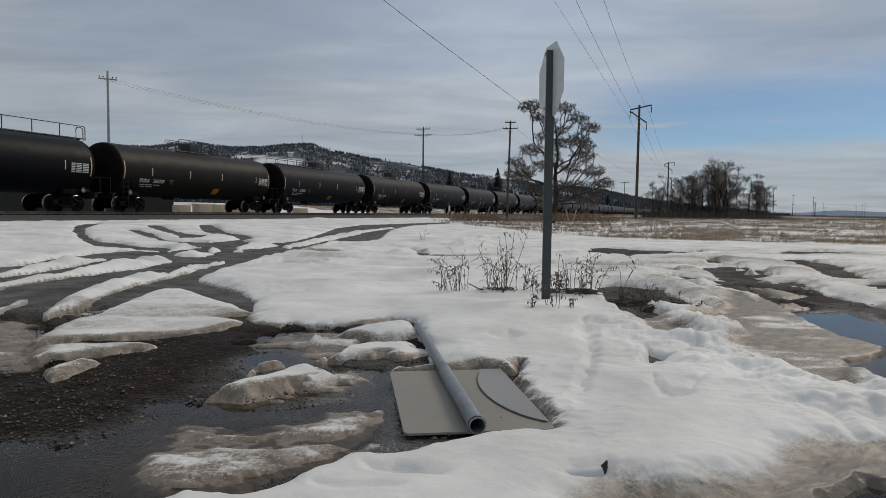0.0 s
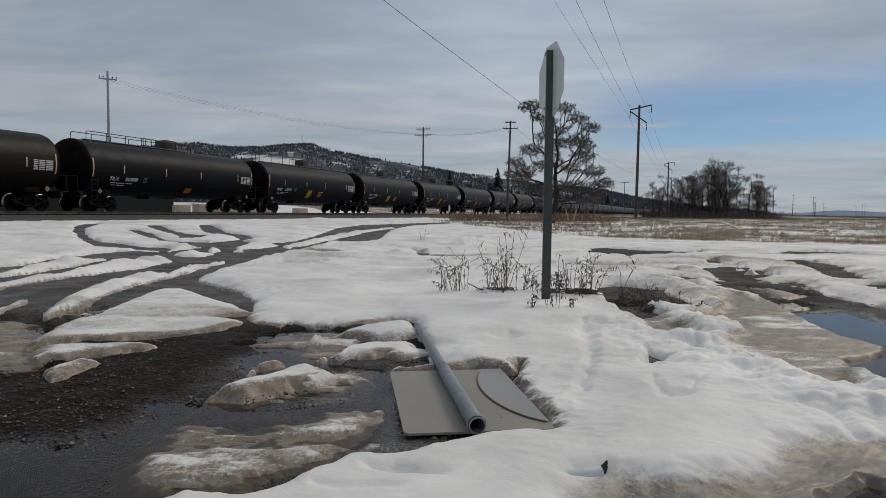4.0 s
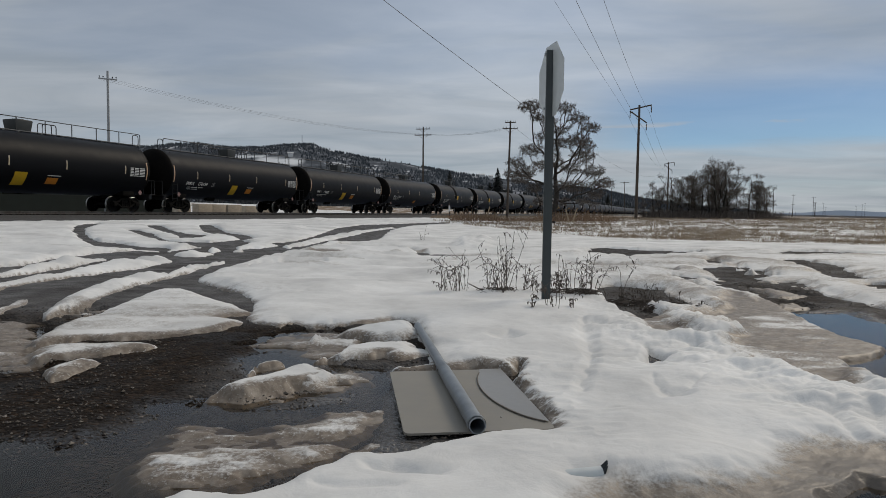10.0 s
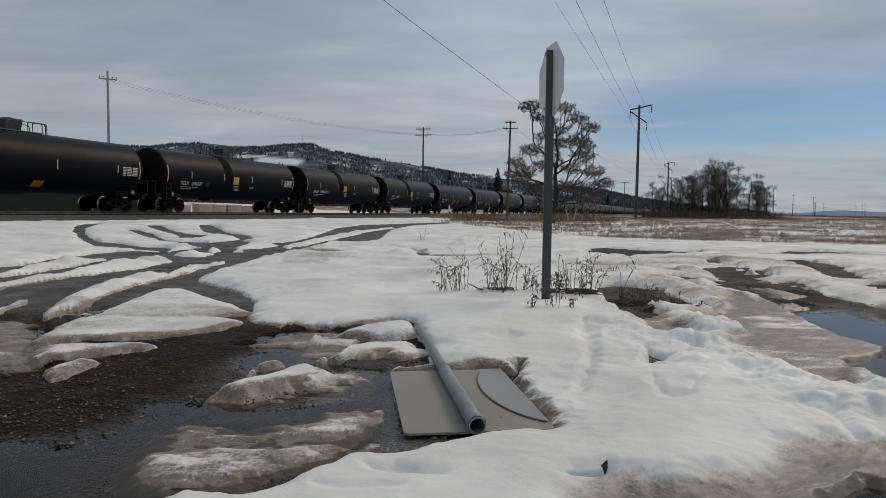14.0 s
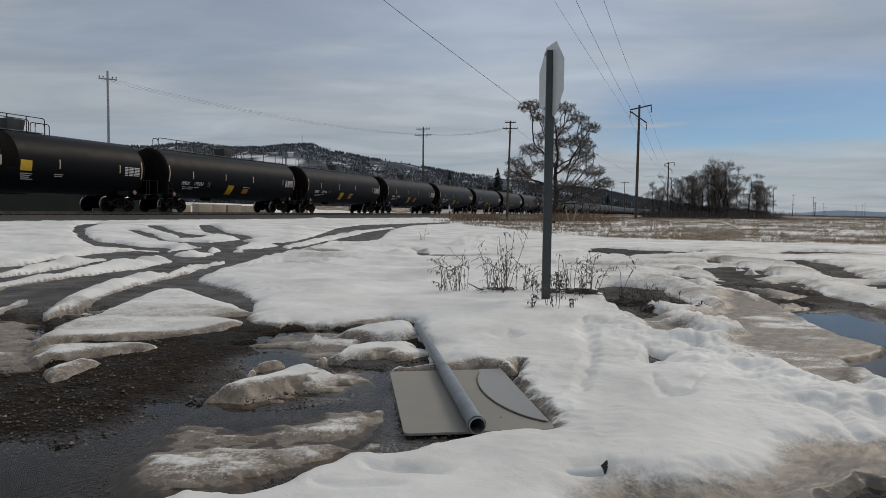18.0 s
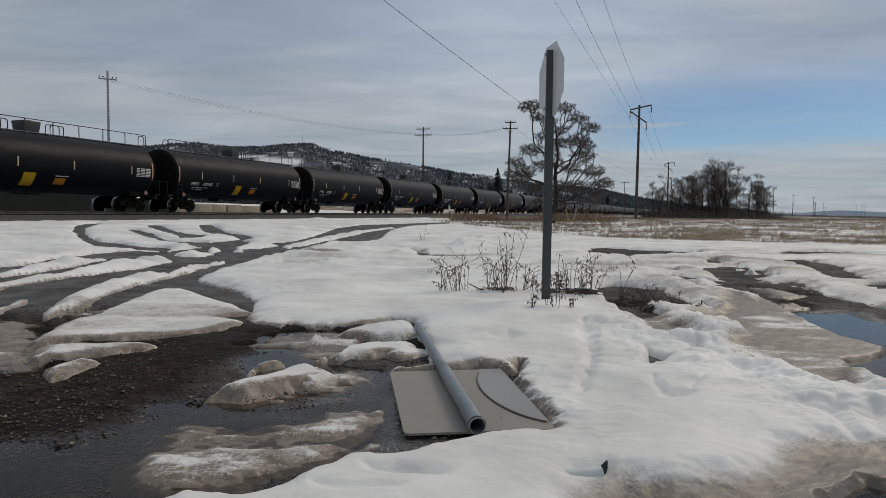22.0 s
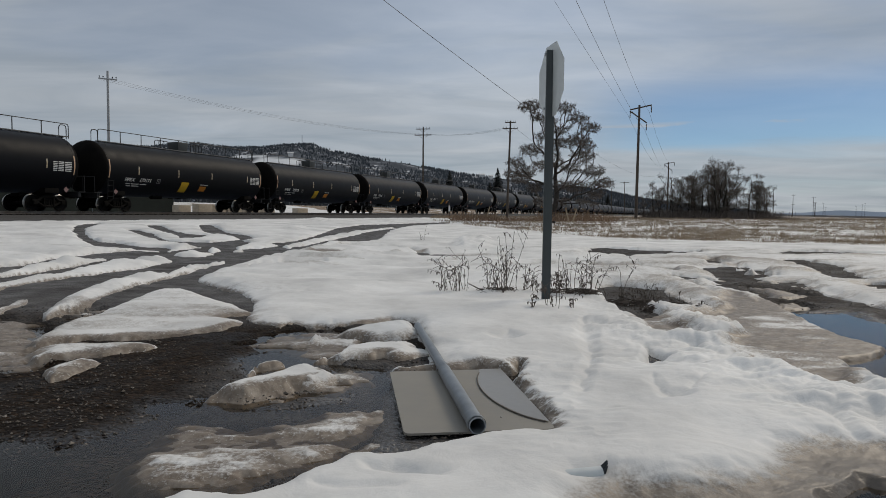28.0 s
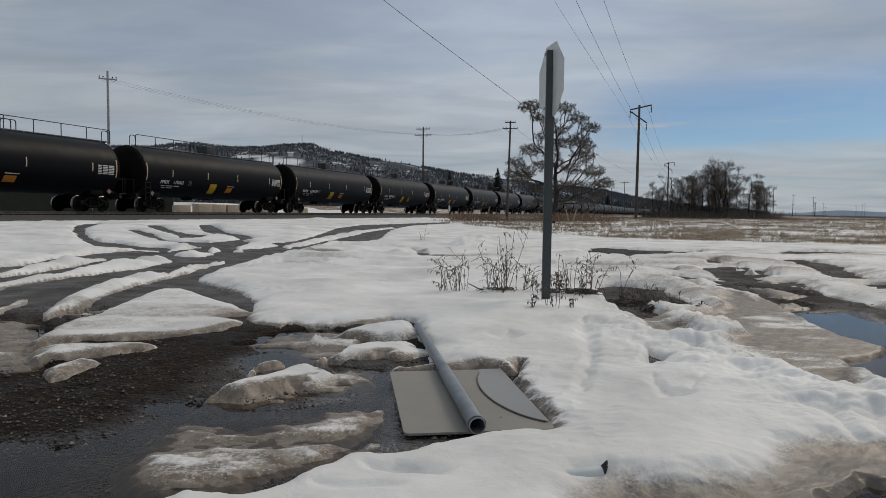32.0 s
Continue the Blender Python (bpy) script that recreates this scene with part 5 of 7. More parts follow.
def tank_car(kind="full", number="", brown=False, detail=2):
    """A tank car on its wheels; z = 0 on the rails, +x forwards, +y towards the lane."""
    skin = M["tank_brown"] if brown else M["tank_black"]
    car = empty("tank_car")
    place("tank", shared("tank_brown_shell" if brown else "tank_shell", tank_shell, skin), car)
    for m in (Matrix.Identity(4), pose(0, 0, 0, 0, 0, 180)):
        place("tank_head", shared("tank_head", tank_head, M["tank_head"]), car, m, "black domed head, shade between cars put into its colour")
    if detail == 0:
        place("underframe", shared("plain_underframe", lambda bm: (box(bm, -8.9, 8.9, -0.3, 0.3, 0.8, 1.1), box(bm, 5.4, 8.0, -1.0, 1.0, 0.05, 1.0, 0.1), box(bm, -8.0, -5.4, -1.0, 1.0, 0.05, 1.0, 0.1)), M["frame_black"]), car)
        place("walkway", shared("plain_walkway", lambda bm: box(bm, -7.6, 7.6, -0.55, 0.55, 4.26, 4.34), M["walkway_grey"]), car)
        place("manway", shared("plain_manway", lambda bm: box(bm, -0.45, 0.45, -0.4, 0.4, 4.3, 4.78, 0.08), M["hatch_green"]), car)
        return car
    truck(car, 6.63), truck(car, -6.63)
    end_gear(car, 1), end_gear(car, -1)
    # marks on the near side
    for x in (-7.80, 7.80):
        place("reflector", shared("edge_reflector", lambda bm: shell_patch(bm, -0.04, 0.04, -0.60, 0.50), M["edge_reflector"]), car, Matrix.Translation((x, 0.004, 0)))
    for x in (-6.0, -1.7, 1.8, 5.45):
        place("reflector", shared("small_reflector", lambda bm: shell_patch(bm, -0.035, 0.035, -0.30, 0.20), M["reflector"]), car, Matrix.Translation((x, 0, 0)))

    for x in (-7.35, 7.2):
        place("hazard_plate", shared("hazard_plate", lambda bm: (box(bm, -0.12, 0.12, 1.48, 1.495, -0.12, 0.12), bmesh.ops.rotate(bm, verts=bm.verts, cent=(0, 0, 0), matrix=Matrix.Rotation(radians(45), 3, "Y"))), M["hazard"], False), car, Matrix.Translation((x, 0, 1.22)), "faded red and white diamond plate")

    def panel(bm):
        for k in range(6):
            for i, (a, b) in enumerate(((0, 0.36), (0.42, 0.72), (0.78, 1.0))):
                shell_patch(bm, -7.60 + a * 1.2, -7.60 + b * 1.2, -0.42 + k * 0.095, -0.365 + k * 0.095, rows=1)
    place("data_panel", shared("data_panel", panel, M["lettering_white"], False), car, label="white stencilled data lines")["kind"] = "stuff"

    for k, (x0, x1, h0) in enumerate(((6.0, 6.35, -0.96), (5.25, 5.9, -0.96), (4.6, 5.15, -0.96), (5.9, 6.25, -1.11), (5.2, 5.8, -1.11))):
        place("data_line", shared("data_line_%d" % k, lambda bm: shell_patch(bm, x0, x1, h0, h0 + 0.055, rows=1), M["lettering_white"], False), car)
    def stencil_box(bm):
        for x0, x1, h0, h1 in ((3.45, 3.75, -0.80, -0.77), (3.45, 3.75, -0.53, -0.50), (3.45, 3.48, -0.77, -0.53), (3.72, 3.75, -0.77, -0.53), (3.56, 3.62, -0.72, -0.58)):
            shell_patch(bm, x0, x1, h0, h1, rows=1)
    place("stencil", shared("stencil", stencil_box, M["lettering_grey"], False), car)
    if number:
        place("reporting_mark", lettering(number.split()[0], 0.33, 6.52, -0.76), car, label="white stencilled reporting mark")
        place("car_number", lettering(number.split()[1], 0.33, 5.30, -0.76), car, label="white stencilled number")
    else:
        for k in range(10):
            x = 6.5 - k * 0.24 - (0.35 if k > 3 else 0)
            place("letter_bar", shared("letter_bar", lambda bm: shell_patch(bm, -0.07, 0.07, -0.78, -0.53, rows=2), M["lettering_white"], False), car, Matrix.Translation((x, 0, 0)))
    if kind == "full":
        place("placard", shared("yellow_placard", lambda bm: shell_patch(bm, 0.66, 1.40, -1.44, -0.60), M["placard_yellow"]), car, label="yellow placard")
        place("placard", shared("orange_placard", lambda bm: shell_patch(bm, -1.30, -0.58, -1.26, -0.84), M["placard_orange"]), car, label="orange placard")
        place("notice", shared("notice_line", lambda bm: shell_patch(bm, -1.42, -0.56, -0.74, -0.69, rows=1), M["lettering_white"], False), car)
    elif kind == "half":
        place("placard", shared("half_placard", lambda bm: shell_patch(bm, -1.1, -0.45, -1.50, -1.05), M["placard_orange"]), car, label="orange placard")
    elif brown:
        place("placard", shared("brown_placard", lambda bm: shell_patch(bm, -1.7, -1.05, -1.50, -0.95), M["placard_orange"]), car, label="orange placard")
    else:
        place("spill_stain", shared("spill_stain", lambda bm: shell_patch(bm, 0.80, 1.75, -0.35, 2.2, r=RADIUS + 0.005, cols=2, rows=14), M["tank_head"]), car, label="dull black spill stain below the hatch")
        place("placard", shared("square_placard", lambda bm: shell_patch(bm, 0.02, 0.70, -0.52, 0.05), M["placard_yellow"]), car, label="yellow square placard")
        for k in range(6):
            place("notice", shared("notice_%d" % (k % 3), lambda bm: shell_patch(bm, 0.02 + 0.10 * (k % 3), 0.72, -0.03, 0.02, rows=1), M["lettering_grey"], False), car, Matrix.Translation((0.05, 0.012, -0.66 - 0.10 * k)) if k < 4 else Matrix.Translation((-2.0, 0.012, -0.62 - 0.10 * (k - 4))))
    # top fittings

    def manway(bm):
        box(bm, -0.54, 0.54, -0.48, 0.48, 4.26, 4.94, 0.07)
        for v in bm.verts:
            if v.co.z < 4.4:
                v.co.x *= 0.86
                v.co.y *= 0.86
        lathe(bm, [(4.92, 0.30), (4.95, 0.32), (4.98, 0.30), (4.99, 0.02)], 16, "Z")
    place("manway", shared("manway", manway, M["hatch_green"]), car, Matrix.Translation((-0.1, 0, 0)), "dark green housing")

    def outlet(bm):
        lathe(bm, [(0.95, 0.10), (1.0, 0.22), (1.25, 0.26), (1.42, 0.34)], 14, "Z")
        box(bm, -0.9, 0.9, -0.05, 0.05, 0.92, 1.0)
    place("bottom_outlet", shared("bottom_outlet", outlet, M["frame_black"]), car)

    def brake(bm):
        lathe(bm, [(2.2, 0.16), (2.25, 0.2), (3.1, 0.2), (3.15, 0.16)], 14)
        bmesh.ops.translate(bm, vec=(0, 0.45, 1.05), verts=bm.verts)
        tube(bm, [(-6, 0.6, 1.12), (6, 0.6, 1.12)], 0.025, 5)
    place("brake_gear", shared("brake_gear", brake, M["frame_black"]), car)
    reach_x, back_x = {"full": (7.45, -8.55), "half": (7.3, -1.9), "cage": (1.7, -1.7)}[kind]
    top = {"full": 5.04, "half": 4.80, "cage": 5.12}[kind]
    key = "walkway_" + kind

    def walkway(bm):
        for y in (-0.34, 0.34):
            box(bm, back_x, reach_x, y - 0.14, y + 0.14, 4.30, 4.34)
        for x in np.arange(back_x + 0.4, reach_x, 1.4):
            box(bm, x - 0.03, x + 0.03, -0.48, 0.48, 4.22, 4.30)
    place("walkway", shared(key, walkway, M["walkway_grey"], False), car)

    def handrail(bm):
        tube(bm, rounded([(back_x, 0, 4.22), (back_x, 0, top), (reach_x, 0, top), (reach_x, 0, 4.22)], 0.16), 0.026, 6)
    sides = (0.42,) if kind == "full" else (-0.6, 0.6)
    for y in sides:
        place("handrail", shared("handrail_" + kind, handrail, M["safety_grey"]), car, Matrix.Translation((0, y, 0)))
    if detail == 2:
        n = {"full": 8, "half": 5, "cage": 2}[kind]
        for k in range(n):
            x = back_x + (k + 1) * (reach_x - back_x) / (n + 1)
            for y in sides:
                hand_post(car, x, y, top)

    def loop(bm):
        tube(bm, rounded([(-0.45, 0, 4.28), (-0.45, 0, 4.86), (0.45, 0, 4.86), (0.45, 0, 4.28)], 0.16), 0.026, 6)
    if kind == "full":
        for x in (-8.15, 7.72):
            place("ladder_hoop", shared("ladder_hoop", lambda bm: tube(bm, rounded([(-0.25, 0, 4.16), (-0.25, 0, 4.96), (0.25, 0, 4.96), (0.25, 0, 4.16)], 0.2), 0.026, 6), M["safety_grey"]), car, Matrix.Translation((x, 0.42, 0)))
    for x in (-1.75, -1.45, 1.75, 2.15):
        place("grab_loop", shared("grab_loop", loop, M["safety_grey"]), car, Matrix.Translation((x, 0.36, 0)))
    return car


NUMBERS = {-4: "TCBX 305225", -3: "TCLX 318085", -2: "TCBX 305495", -1: "TILX 360808", 0: "PPRX 170225", 1: "PPRX 170181", 2: "PPRX 170196", 3: "PPRX 170174",
           4: "PPRX 170194", 5: "PPRX 170022", 6: "PPRX 170259", 7: "TCLX 290227", 9: "TCLX 290303", 10: "PPRX 170233", 11: "PPRX 170226", 12: "PPRX 170210", 14: "PPRX 170058", 15: "PPRX 170119", 19: "PPRX 170060", 13: "PPRX 170110", 17: "PPRX 170171", 18: "PPRX 170218", 20: "PPRX 170062"}
KINDS = {-4: ("cage", True), -3: ("half", False), -2: ("cage", True), -1: ("half", False), 6: ("half", False), 7: ("cage", False), 8: ("cage", False), 9: ("cage", False)}
TRAIN = []


def make_train():
    models = {}
    for n in range(-7, 62):
        kind, brown = KINDS.get(n, ("full", False))
        number = NUMBERS.get(n, "")
        detail = 2 if n < 26 else (1 if n < 34 else 0)
        key = (kind, brown, number, detail)
        if number or key not in models:
            car = tank_car(kind, number, brown, detail)
            models[key] = car
        else:
            car = copy_thing(models[key], Matrix.Identity(4))
        colour = "dusty dark brown" if brown else "black"
        top = {"full": "full-length top handrail", "half": "short hatch handrail", "cage": "tall railed hatch platform"}[kind]
        mark = {"full": "yellow and orange placards", "half": "orange placard", "cage": "orange placard" if brown else "yellow square placard"}[kind]
        tagged(car, "%s tank car with %s, %s" % (colour, top, mark), "tank car", group="cars of the freight train")
        TRAIN.append((n, car))


make_train()


def travelled(t):
    """Seconds' worth of way at the middle speed; the train slows a little."""
    u = t - 16.0
    return 0.998523 * u - 0.0017947 * u * u - 0.0000057 * u ** 3 - 0.0133


def car_pose(n, t):
    s = SPEED * (-7.276 + 1.3352 * n - travelled(t)) + 0.48 + 1.40
    p, b = along(s, 0.0, RAIL_Z)
    return Matrix.Translation(p) @ pose(0, 0, 0, 0, 0, -90 - math.degrees(b))


# ---- fallen sign and stop sign ----
def make_fallen_sign():
    base = empty("fallen_sign", pose(-0.192, 3.46, 0.015, 0.3, 0, 7.5), label="fallen road sign with galvanised pipe, face down on wet gravel", category="sign")
    bm = bmesh.new()
    rim = [(cx + 0.04 * math.cos(a + q), cy + 0.04 * math.sin(a + q)) for cx, cy, a in ((0.76, 1.32, 0.0), (0.04, 1.32, math.pi / 2), (0.04, 0.04, math.pi), (0.76, 0.04, 1.5 * math.pi)) for q in np.linspace(0, math.pi / 2, 6)]
    low, high = ([bm.verts.new((x, y, z)) for x, y in rim] for z in (0.0, 0.012))
    bm.faces.new(low[::-1]), bm.faces.new(high)
    for k in range(len(rim)):
        bm.faces.new((low[k], low[(k + 1) % len(rim)], high[(k + 1) % len(rim)], high[k]))
    part("plate", bm, M["plate_back"], base, "beige plate back")
    # sheet of ice with a curved rim on the plate's far corner
    bm = bmesh.new()
    arc = [(0.64, 1.345)] + [(0.90 + 0.35 * math.cos(a), 0.80 + 0.74 * math.sin(a)) for a in np.linspace(math.radians(144), math.radians(257), 30)]
    arc = [(x, y) for x, y in arc if x < 0.792]
    lo = [bm.verts.new((x, y, 0.013)) for x, y in arc]
    hi = [bm.verts.new((x, y, 0.019)) for x, y in arc]
    c_hi = [bm.verts.new((0.793, y, 0.019)) for x, y in arc]
    for i in range(len(arc) - 1):
        bm.faces.new((lo[i], lo[i + 1], hi[i + 1], hi[i]))
        if abs(c_hi[i].co.x - hi[i].co.x) > 1e-4:
            bm.faces.new((hi[i], hi[i + 1], c_hi[i + 1], c_hi[i]))
    part("ice_sheet", bm, M["plate_ice"], base, "thin grey ice film", smooth=False)
    bm = bmesh.new()
    tube(bm, [(x, y, 0.018) for x, y in arc[1:]], 0.0045, 6)
    part("ice_rim", bm, M["rim_dirt"], base, "brown dirt line")
    # the pipe, in two thicknesses
    p0, p1 = Vector((0.180, 3.42, 0.082)), Vector((-0.238, 6.62, 0.060))
    inv = base.matrix_basis.inverted()
    mid = p0.lerp(p1, 0.40)
    bm = bmesh.new()
    tube(bm, [inv @ mid, inv @ p1], 0.037, 20)
    part("pipe", bm, M["galvanised"], base, "galvanised steel pipe")

    def hollow(bm, a, b, r, wall):
        d = (b - a).normalized()
        u = d.cross(Vector((0, 0, 1))).normalized()
        v = u.cross(d)
        rings = []
        for p, rad in ((b, r), (a, r), (a, r - wall), (a + d * 0.5, r - wall)):
            rings.append([bm.verts.new(p + (u * math.cos(k * math.tau / 24) + v * math.sin(k * math.tau / 24)) * rad) for k in range(24)])
        for i in range(3):
            for k in range(24):
                bm.faces.new((rings[i][k], rings[i][(k + 1) % 24], rings[i + 1][(k + 1) % 24], rings[i + 1][k]))
        bm.faces.new(rings[3])
        bmesh.ops.recalc_face_normals(bm, faces=bm.faces)
    bm = bmesh.new()
    hollow(bm, inv @ p0, inv @ mid, 0.0435, 0.005)
    part("pipe_sleeve", bm, M["galvanised"], base, "wider galvanised sleeve with a dark open mouth")
    for t, r in ((0.0, 0.0455), (0.40, 0.0445)):
        c = p0.lerp(p1, t + 0.012)
        d = (p1 - p0).normalized()
        bm = bmesh.new()
        tube(bm, [inv @ (c - d * 0.022), inv @ (c + d * 0.022)], r + 0.003, 24)
        # open the band so that the mouth stays hollow
        bmesh.ops.delete(bm, geom=[f for f in bm.faces if len(f.verts) > 4], context="FACES")
        part("collar", bm, M["galvanised"], base, "galvanised collar")


make_fallen_sign()


def make_stop_sign():
    base = empty("stop_sign", pose(1.27, 8.45, 0.0, 0, 0.0, 0), label="stop sign on dark green steel post, bare back towards the lane", category="sign")
    lean = 0.006
    bm = bmesh.new()
    box(bm, -0.051, 0.051, -0.03, 0.03, -0.2, 3.13, 0.006)
    for v in bm.verts:
        v.co.x += v.co.z * lean
    part("post", bm, M["post_green"], base, "dark green steel post")
    # octagon plate, turned nearly edge on
    bm = bmesh.new()
    r = 0.437 / math.cos(math.pi / 8)
    ring = [(r * math.cos(math.pi / 8 + k * math.pi / 4), r * math.sin(math.pi / 8 + k * math.pi / 4)) for k in range(8)]
    f = [bm.verts.new((x, -0.0015, z)) for x, z in ring]
    b = [bm.verts.new((x, 0.0015, z)) for x, z in ring]
    bm.faces.new(f), bm.faces.new(b[::-1])
    for k in range(8):
        bm.faces.new((f[k], b[k], b[(k + 1) % 8], f[(k + 1) % 8]))
    bmesh.ops.recalc_face_normals(bm, faces=bm.faces)
    turn = pose(0.031, 0.035, 2.77, 0, 0, -79)
    part("plate", bm, M["sign_back"], base, "bare aluminium octagon back", turn, False)
    bm = bmesh.new()
    f = [bm.verts.new((x * 0.985, 0.0025, z * 0.985)) for x, z in ring]
    bm.faces.new(f[::-1])
    part("face", bm, M["sign_red"], base, "red face", turn, False)
    for z in (3.08, 2.43):
        bm = bmesh.new()
        lathe(bm, [(-0.075, 0.016), (-0.065, 0.018), (-0.06, 0.009), (0.06, 0.009)], 8)
        bmesh.ops.translate(bm, vec=(z * lean, 0, z), verts=bm.verts)
        part("bolt", bm, M["galvanised"], base)


make_stop_sign()


# ---- poles and wires ----
def wire_line(name, a, b, sag, r, label):
    pts = []
    a, b = Vector(a), Vector(b)
    for k in range(25):
        t = k / 24
        p = a.lerp(b, t)
        p.z -= 4 * sag * t * (1 - t)
        pts.append(p)
    bm = bmesh.new()
    tube(bm, pts, r, 5)
    tagged(part(name, bm, M["wire"], None), label, "wire", group="overhead wires")


def utility_pole(x, y, z, h, mat, arms, lean=0.0, r=0.16, turn=20, label="weathered wooden utility pole with a crossarm"):
    """arms: (height from the top, half length) pairs."""
    p = empty("utility_pole", pose(x, y, z, 0, lean, turn), label=label, category="utility pole", group="poles along the railway")
    bm = bmesh.new()
    tube(bm, [(0, 0, -0.3), (0, 0, h * 0.5), (0, 0, h)], r, 12, r1=r * 0.62)
    part("pole", bm, mat, p)
    for d, half in arms:
        bm = bmesh.new()
        box(bm, -half, half, -r - 0.06, -r + 0.05, h - d - 0.06, h - d + 0.06, 0.01)
        part("crossarm", bm, mat, p)
        for a in (-half + 0.08, -half * 0.5, half * 0.5, half - 0.08):
            bm = bmesh.new()
            lathe(bm, [(h - d + 0.06, 0.02), (h - d + 0.14, 0.02), (h - d + 0.16, 0.055), (h - d + 0.22, 0.05), (h - d + 0.25, 0.02)], 8, "Z")
            bmesh.ops.translate(bm, vec=(a, -r, 0), verts=bm.verts)
            part("insulator", bm, M["insulator"], p)
        if half > 0.9:
            bm = bmesh.new()
            for s in (-1, 1):
                tube(bm, [(0, -r, h - d - 0.55), (s * half * 0.6, -r - 0.02, h - d - 0.05)], 0.018, 4)
            part("brace", bm, mat, p)
    return p


def power_pole(x, y, z, h, lean=0.0):
    p = empty("power_pole", pose(x, y, z, 0, lean, -19), label="tall dark wooden transmission pole with slanted arms", category="power pole", group="transmission line poles")
    bm = bmesh.new()
    tube(bm, [(0, 0, -0.3), (0, 0, h * 0.5), (0, 0, h)], 0.27, 14, r1=0.17)
    part("pole", bm, M["pole_wood"], p)
    for a, b in (((-1.5, 0, h - 0.75), (1.95, 0, h - 0.05)), ((-1.5, 0, h - 0.95), (1.25, 0, h - 2.95))):
        bm = bmesh.new()
        tube(bm, [a, b], 0.11, 8)
        part("arm", bm, M["pole_wood"], p)
    for x_, z_ in ((-1.45, h - 0.85), (1.9, h - 0.15), (1.2, h - 3.0)):
        bm = bmesh.new()
        lathe(bm, [(z_ - 1.15 + k * 0.07, 0.05 if k % 2 else 0.11) for k in range(16)], 8, "Z")
        bmesh.ops.translate(bm, vec=(x_, 0, 0), verts=bm.verts)
        part("insulator", bm, M["insulator"], p)
    return p


def make_poles():
    utility_pole(-29.93, 62.0, 0.7, 12.9, M["pole_hazed"], [(0.75, 0.75)], turn=30, r=0.15, label="utility pole with a short crossarm, haze lightening its colour")
    utility_pole(-3.25, 110.0, 0.7, 14.1, M["pole_wood"], [(0.35, 1.1), (1.3, 1.35)], turn=-10, r=0.17)
    utility_pole(8.4, 91.0, 0.72, 12.6, M["pole_wood"], [(0.25, 0.7), (1.05, 1.0)], turn=-10, r=0.17, lean=1.5)
    power_pole(32.1, 115.0, 0.35, 18.9, 0.6)
    power_pole(77.5, 239.0, 0.5, 18.9, 0.4)
    # smaller and farther ones of the same two lines
    utility_pole(65.5, 250.0, 0.6, 12.4, M["pole_wood"], [(0.3, 1.5)], turn=-10, r=0.16)
    utility_pole(73.0, 300.0, 0.6, 12.5, M["pole_wood"], [(0.4, 1.2)], turn=-10, r=0.15)
    for x, y, h in ((203, 425, 17), (253, 500, 16), (316, 590, 17), (355, 660, 14), (404, 750, 15), (440, 800, 16), (470, 850, 12), (520, 870, 14), (570, 940, 17), (580, 950, 19)):
        utility_pole(x, y, 0.5, h, M["pole_wood"], [(0.5, 1.6), (h * 0.45, 1.1)], turn=-10, r=0.22, label="distant wooden utility pole with crossarms")
    # transmission wires, running on to the next pole behind the eye
    d = Vector((45.0, 124.0, 0))
    for dx, dz, end, sag in ((-1.4, -2.0, (-17.3, -9, 22.3), 0.1), (1.8, -1.3, (-9.4, -9, 20.5), 2.64), (1.15, -4.15, (-10.0, -9, 16.3), 1.83)):
        off = Vector((dx * math.cos(radians(-19)), dx * math.sin(radians(-19)), 19.25 + dz))
        a = Vector((32.1, 115.0, 0)) + off
        wire_line("power_wire", a, a + d, 2.0, 0.018, "thin dark transmission wire sagging between tall poles")
        wire_line("power_wire", a, end, sag, 0.014, "thin dark transmission wire sagging between tall poles")
    wire_line("service_wire", (-12.54, -3.0, 9.99), (80.5, 251.0, 17.3), 5.09, 0.012, "single dark overhead cable crossing the sky")
    for k, (a, b) in enumerate(((-0.6, -1.1), (0.0, 0.2), (0.6, 1.0))):
        wire_line("line_wire", (-29.93 + a, 62.0, 12.8), (-3.25 + b, 110.0, 13.6), 0.9, 0.007, "thin faint wire between two utility poles")
        wire_line("line_wire", (-3.25 + b, 110.0, 13.7), (8.4 + a, 91.0, 12.4), 0.5, 0.009, "thin wire between two utility poles")
    wire_line("line_wire", (9.6, 91.0, 12.2), (65.0, 250.0, 12.6), 2.6, 0.014, "thin wire between two utility poles")


make_poles()


# ---- trees ----
def limb_mesh(verts, faces, a, b, ra, rb, sides):
    d = (b - a)
    if d.length < 1e-6:
        return
    d = d.normalized()
    u = d.cross(Vector((0.13, 0.31, 0.94)))
    if u.length < 1e-3:
        u = d.cross(Vector((1, 0, 0)))
    u.normalize()
    v = d.cross(u)
    i = len(verts)
    for p, r in ((a, ra), (b, rb)):
        for k in range(sides):
            verts.append(p + (u * math.cos(k * math.tau / sides) + v * math.sin(k * math.tau / sides)) * r)
    for k in range(sides):
        faces.append((i + k, i + (k + 1) % sides, i + sides + (k + 1) % sides, i + sides + k))


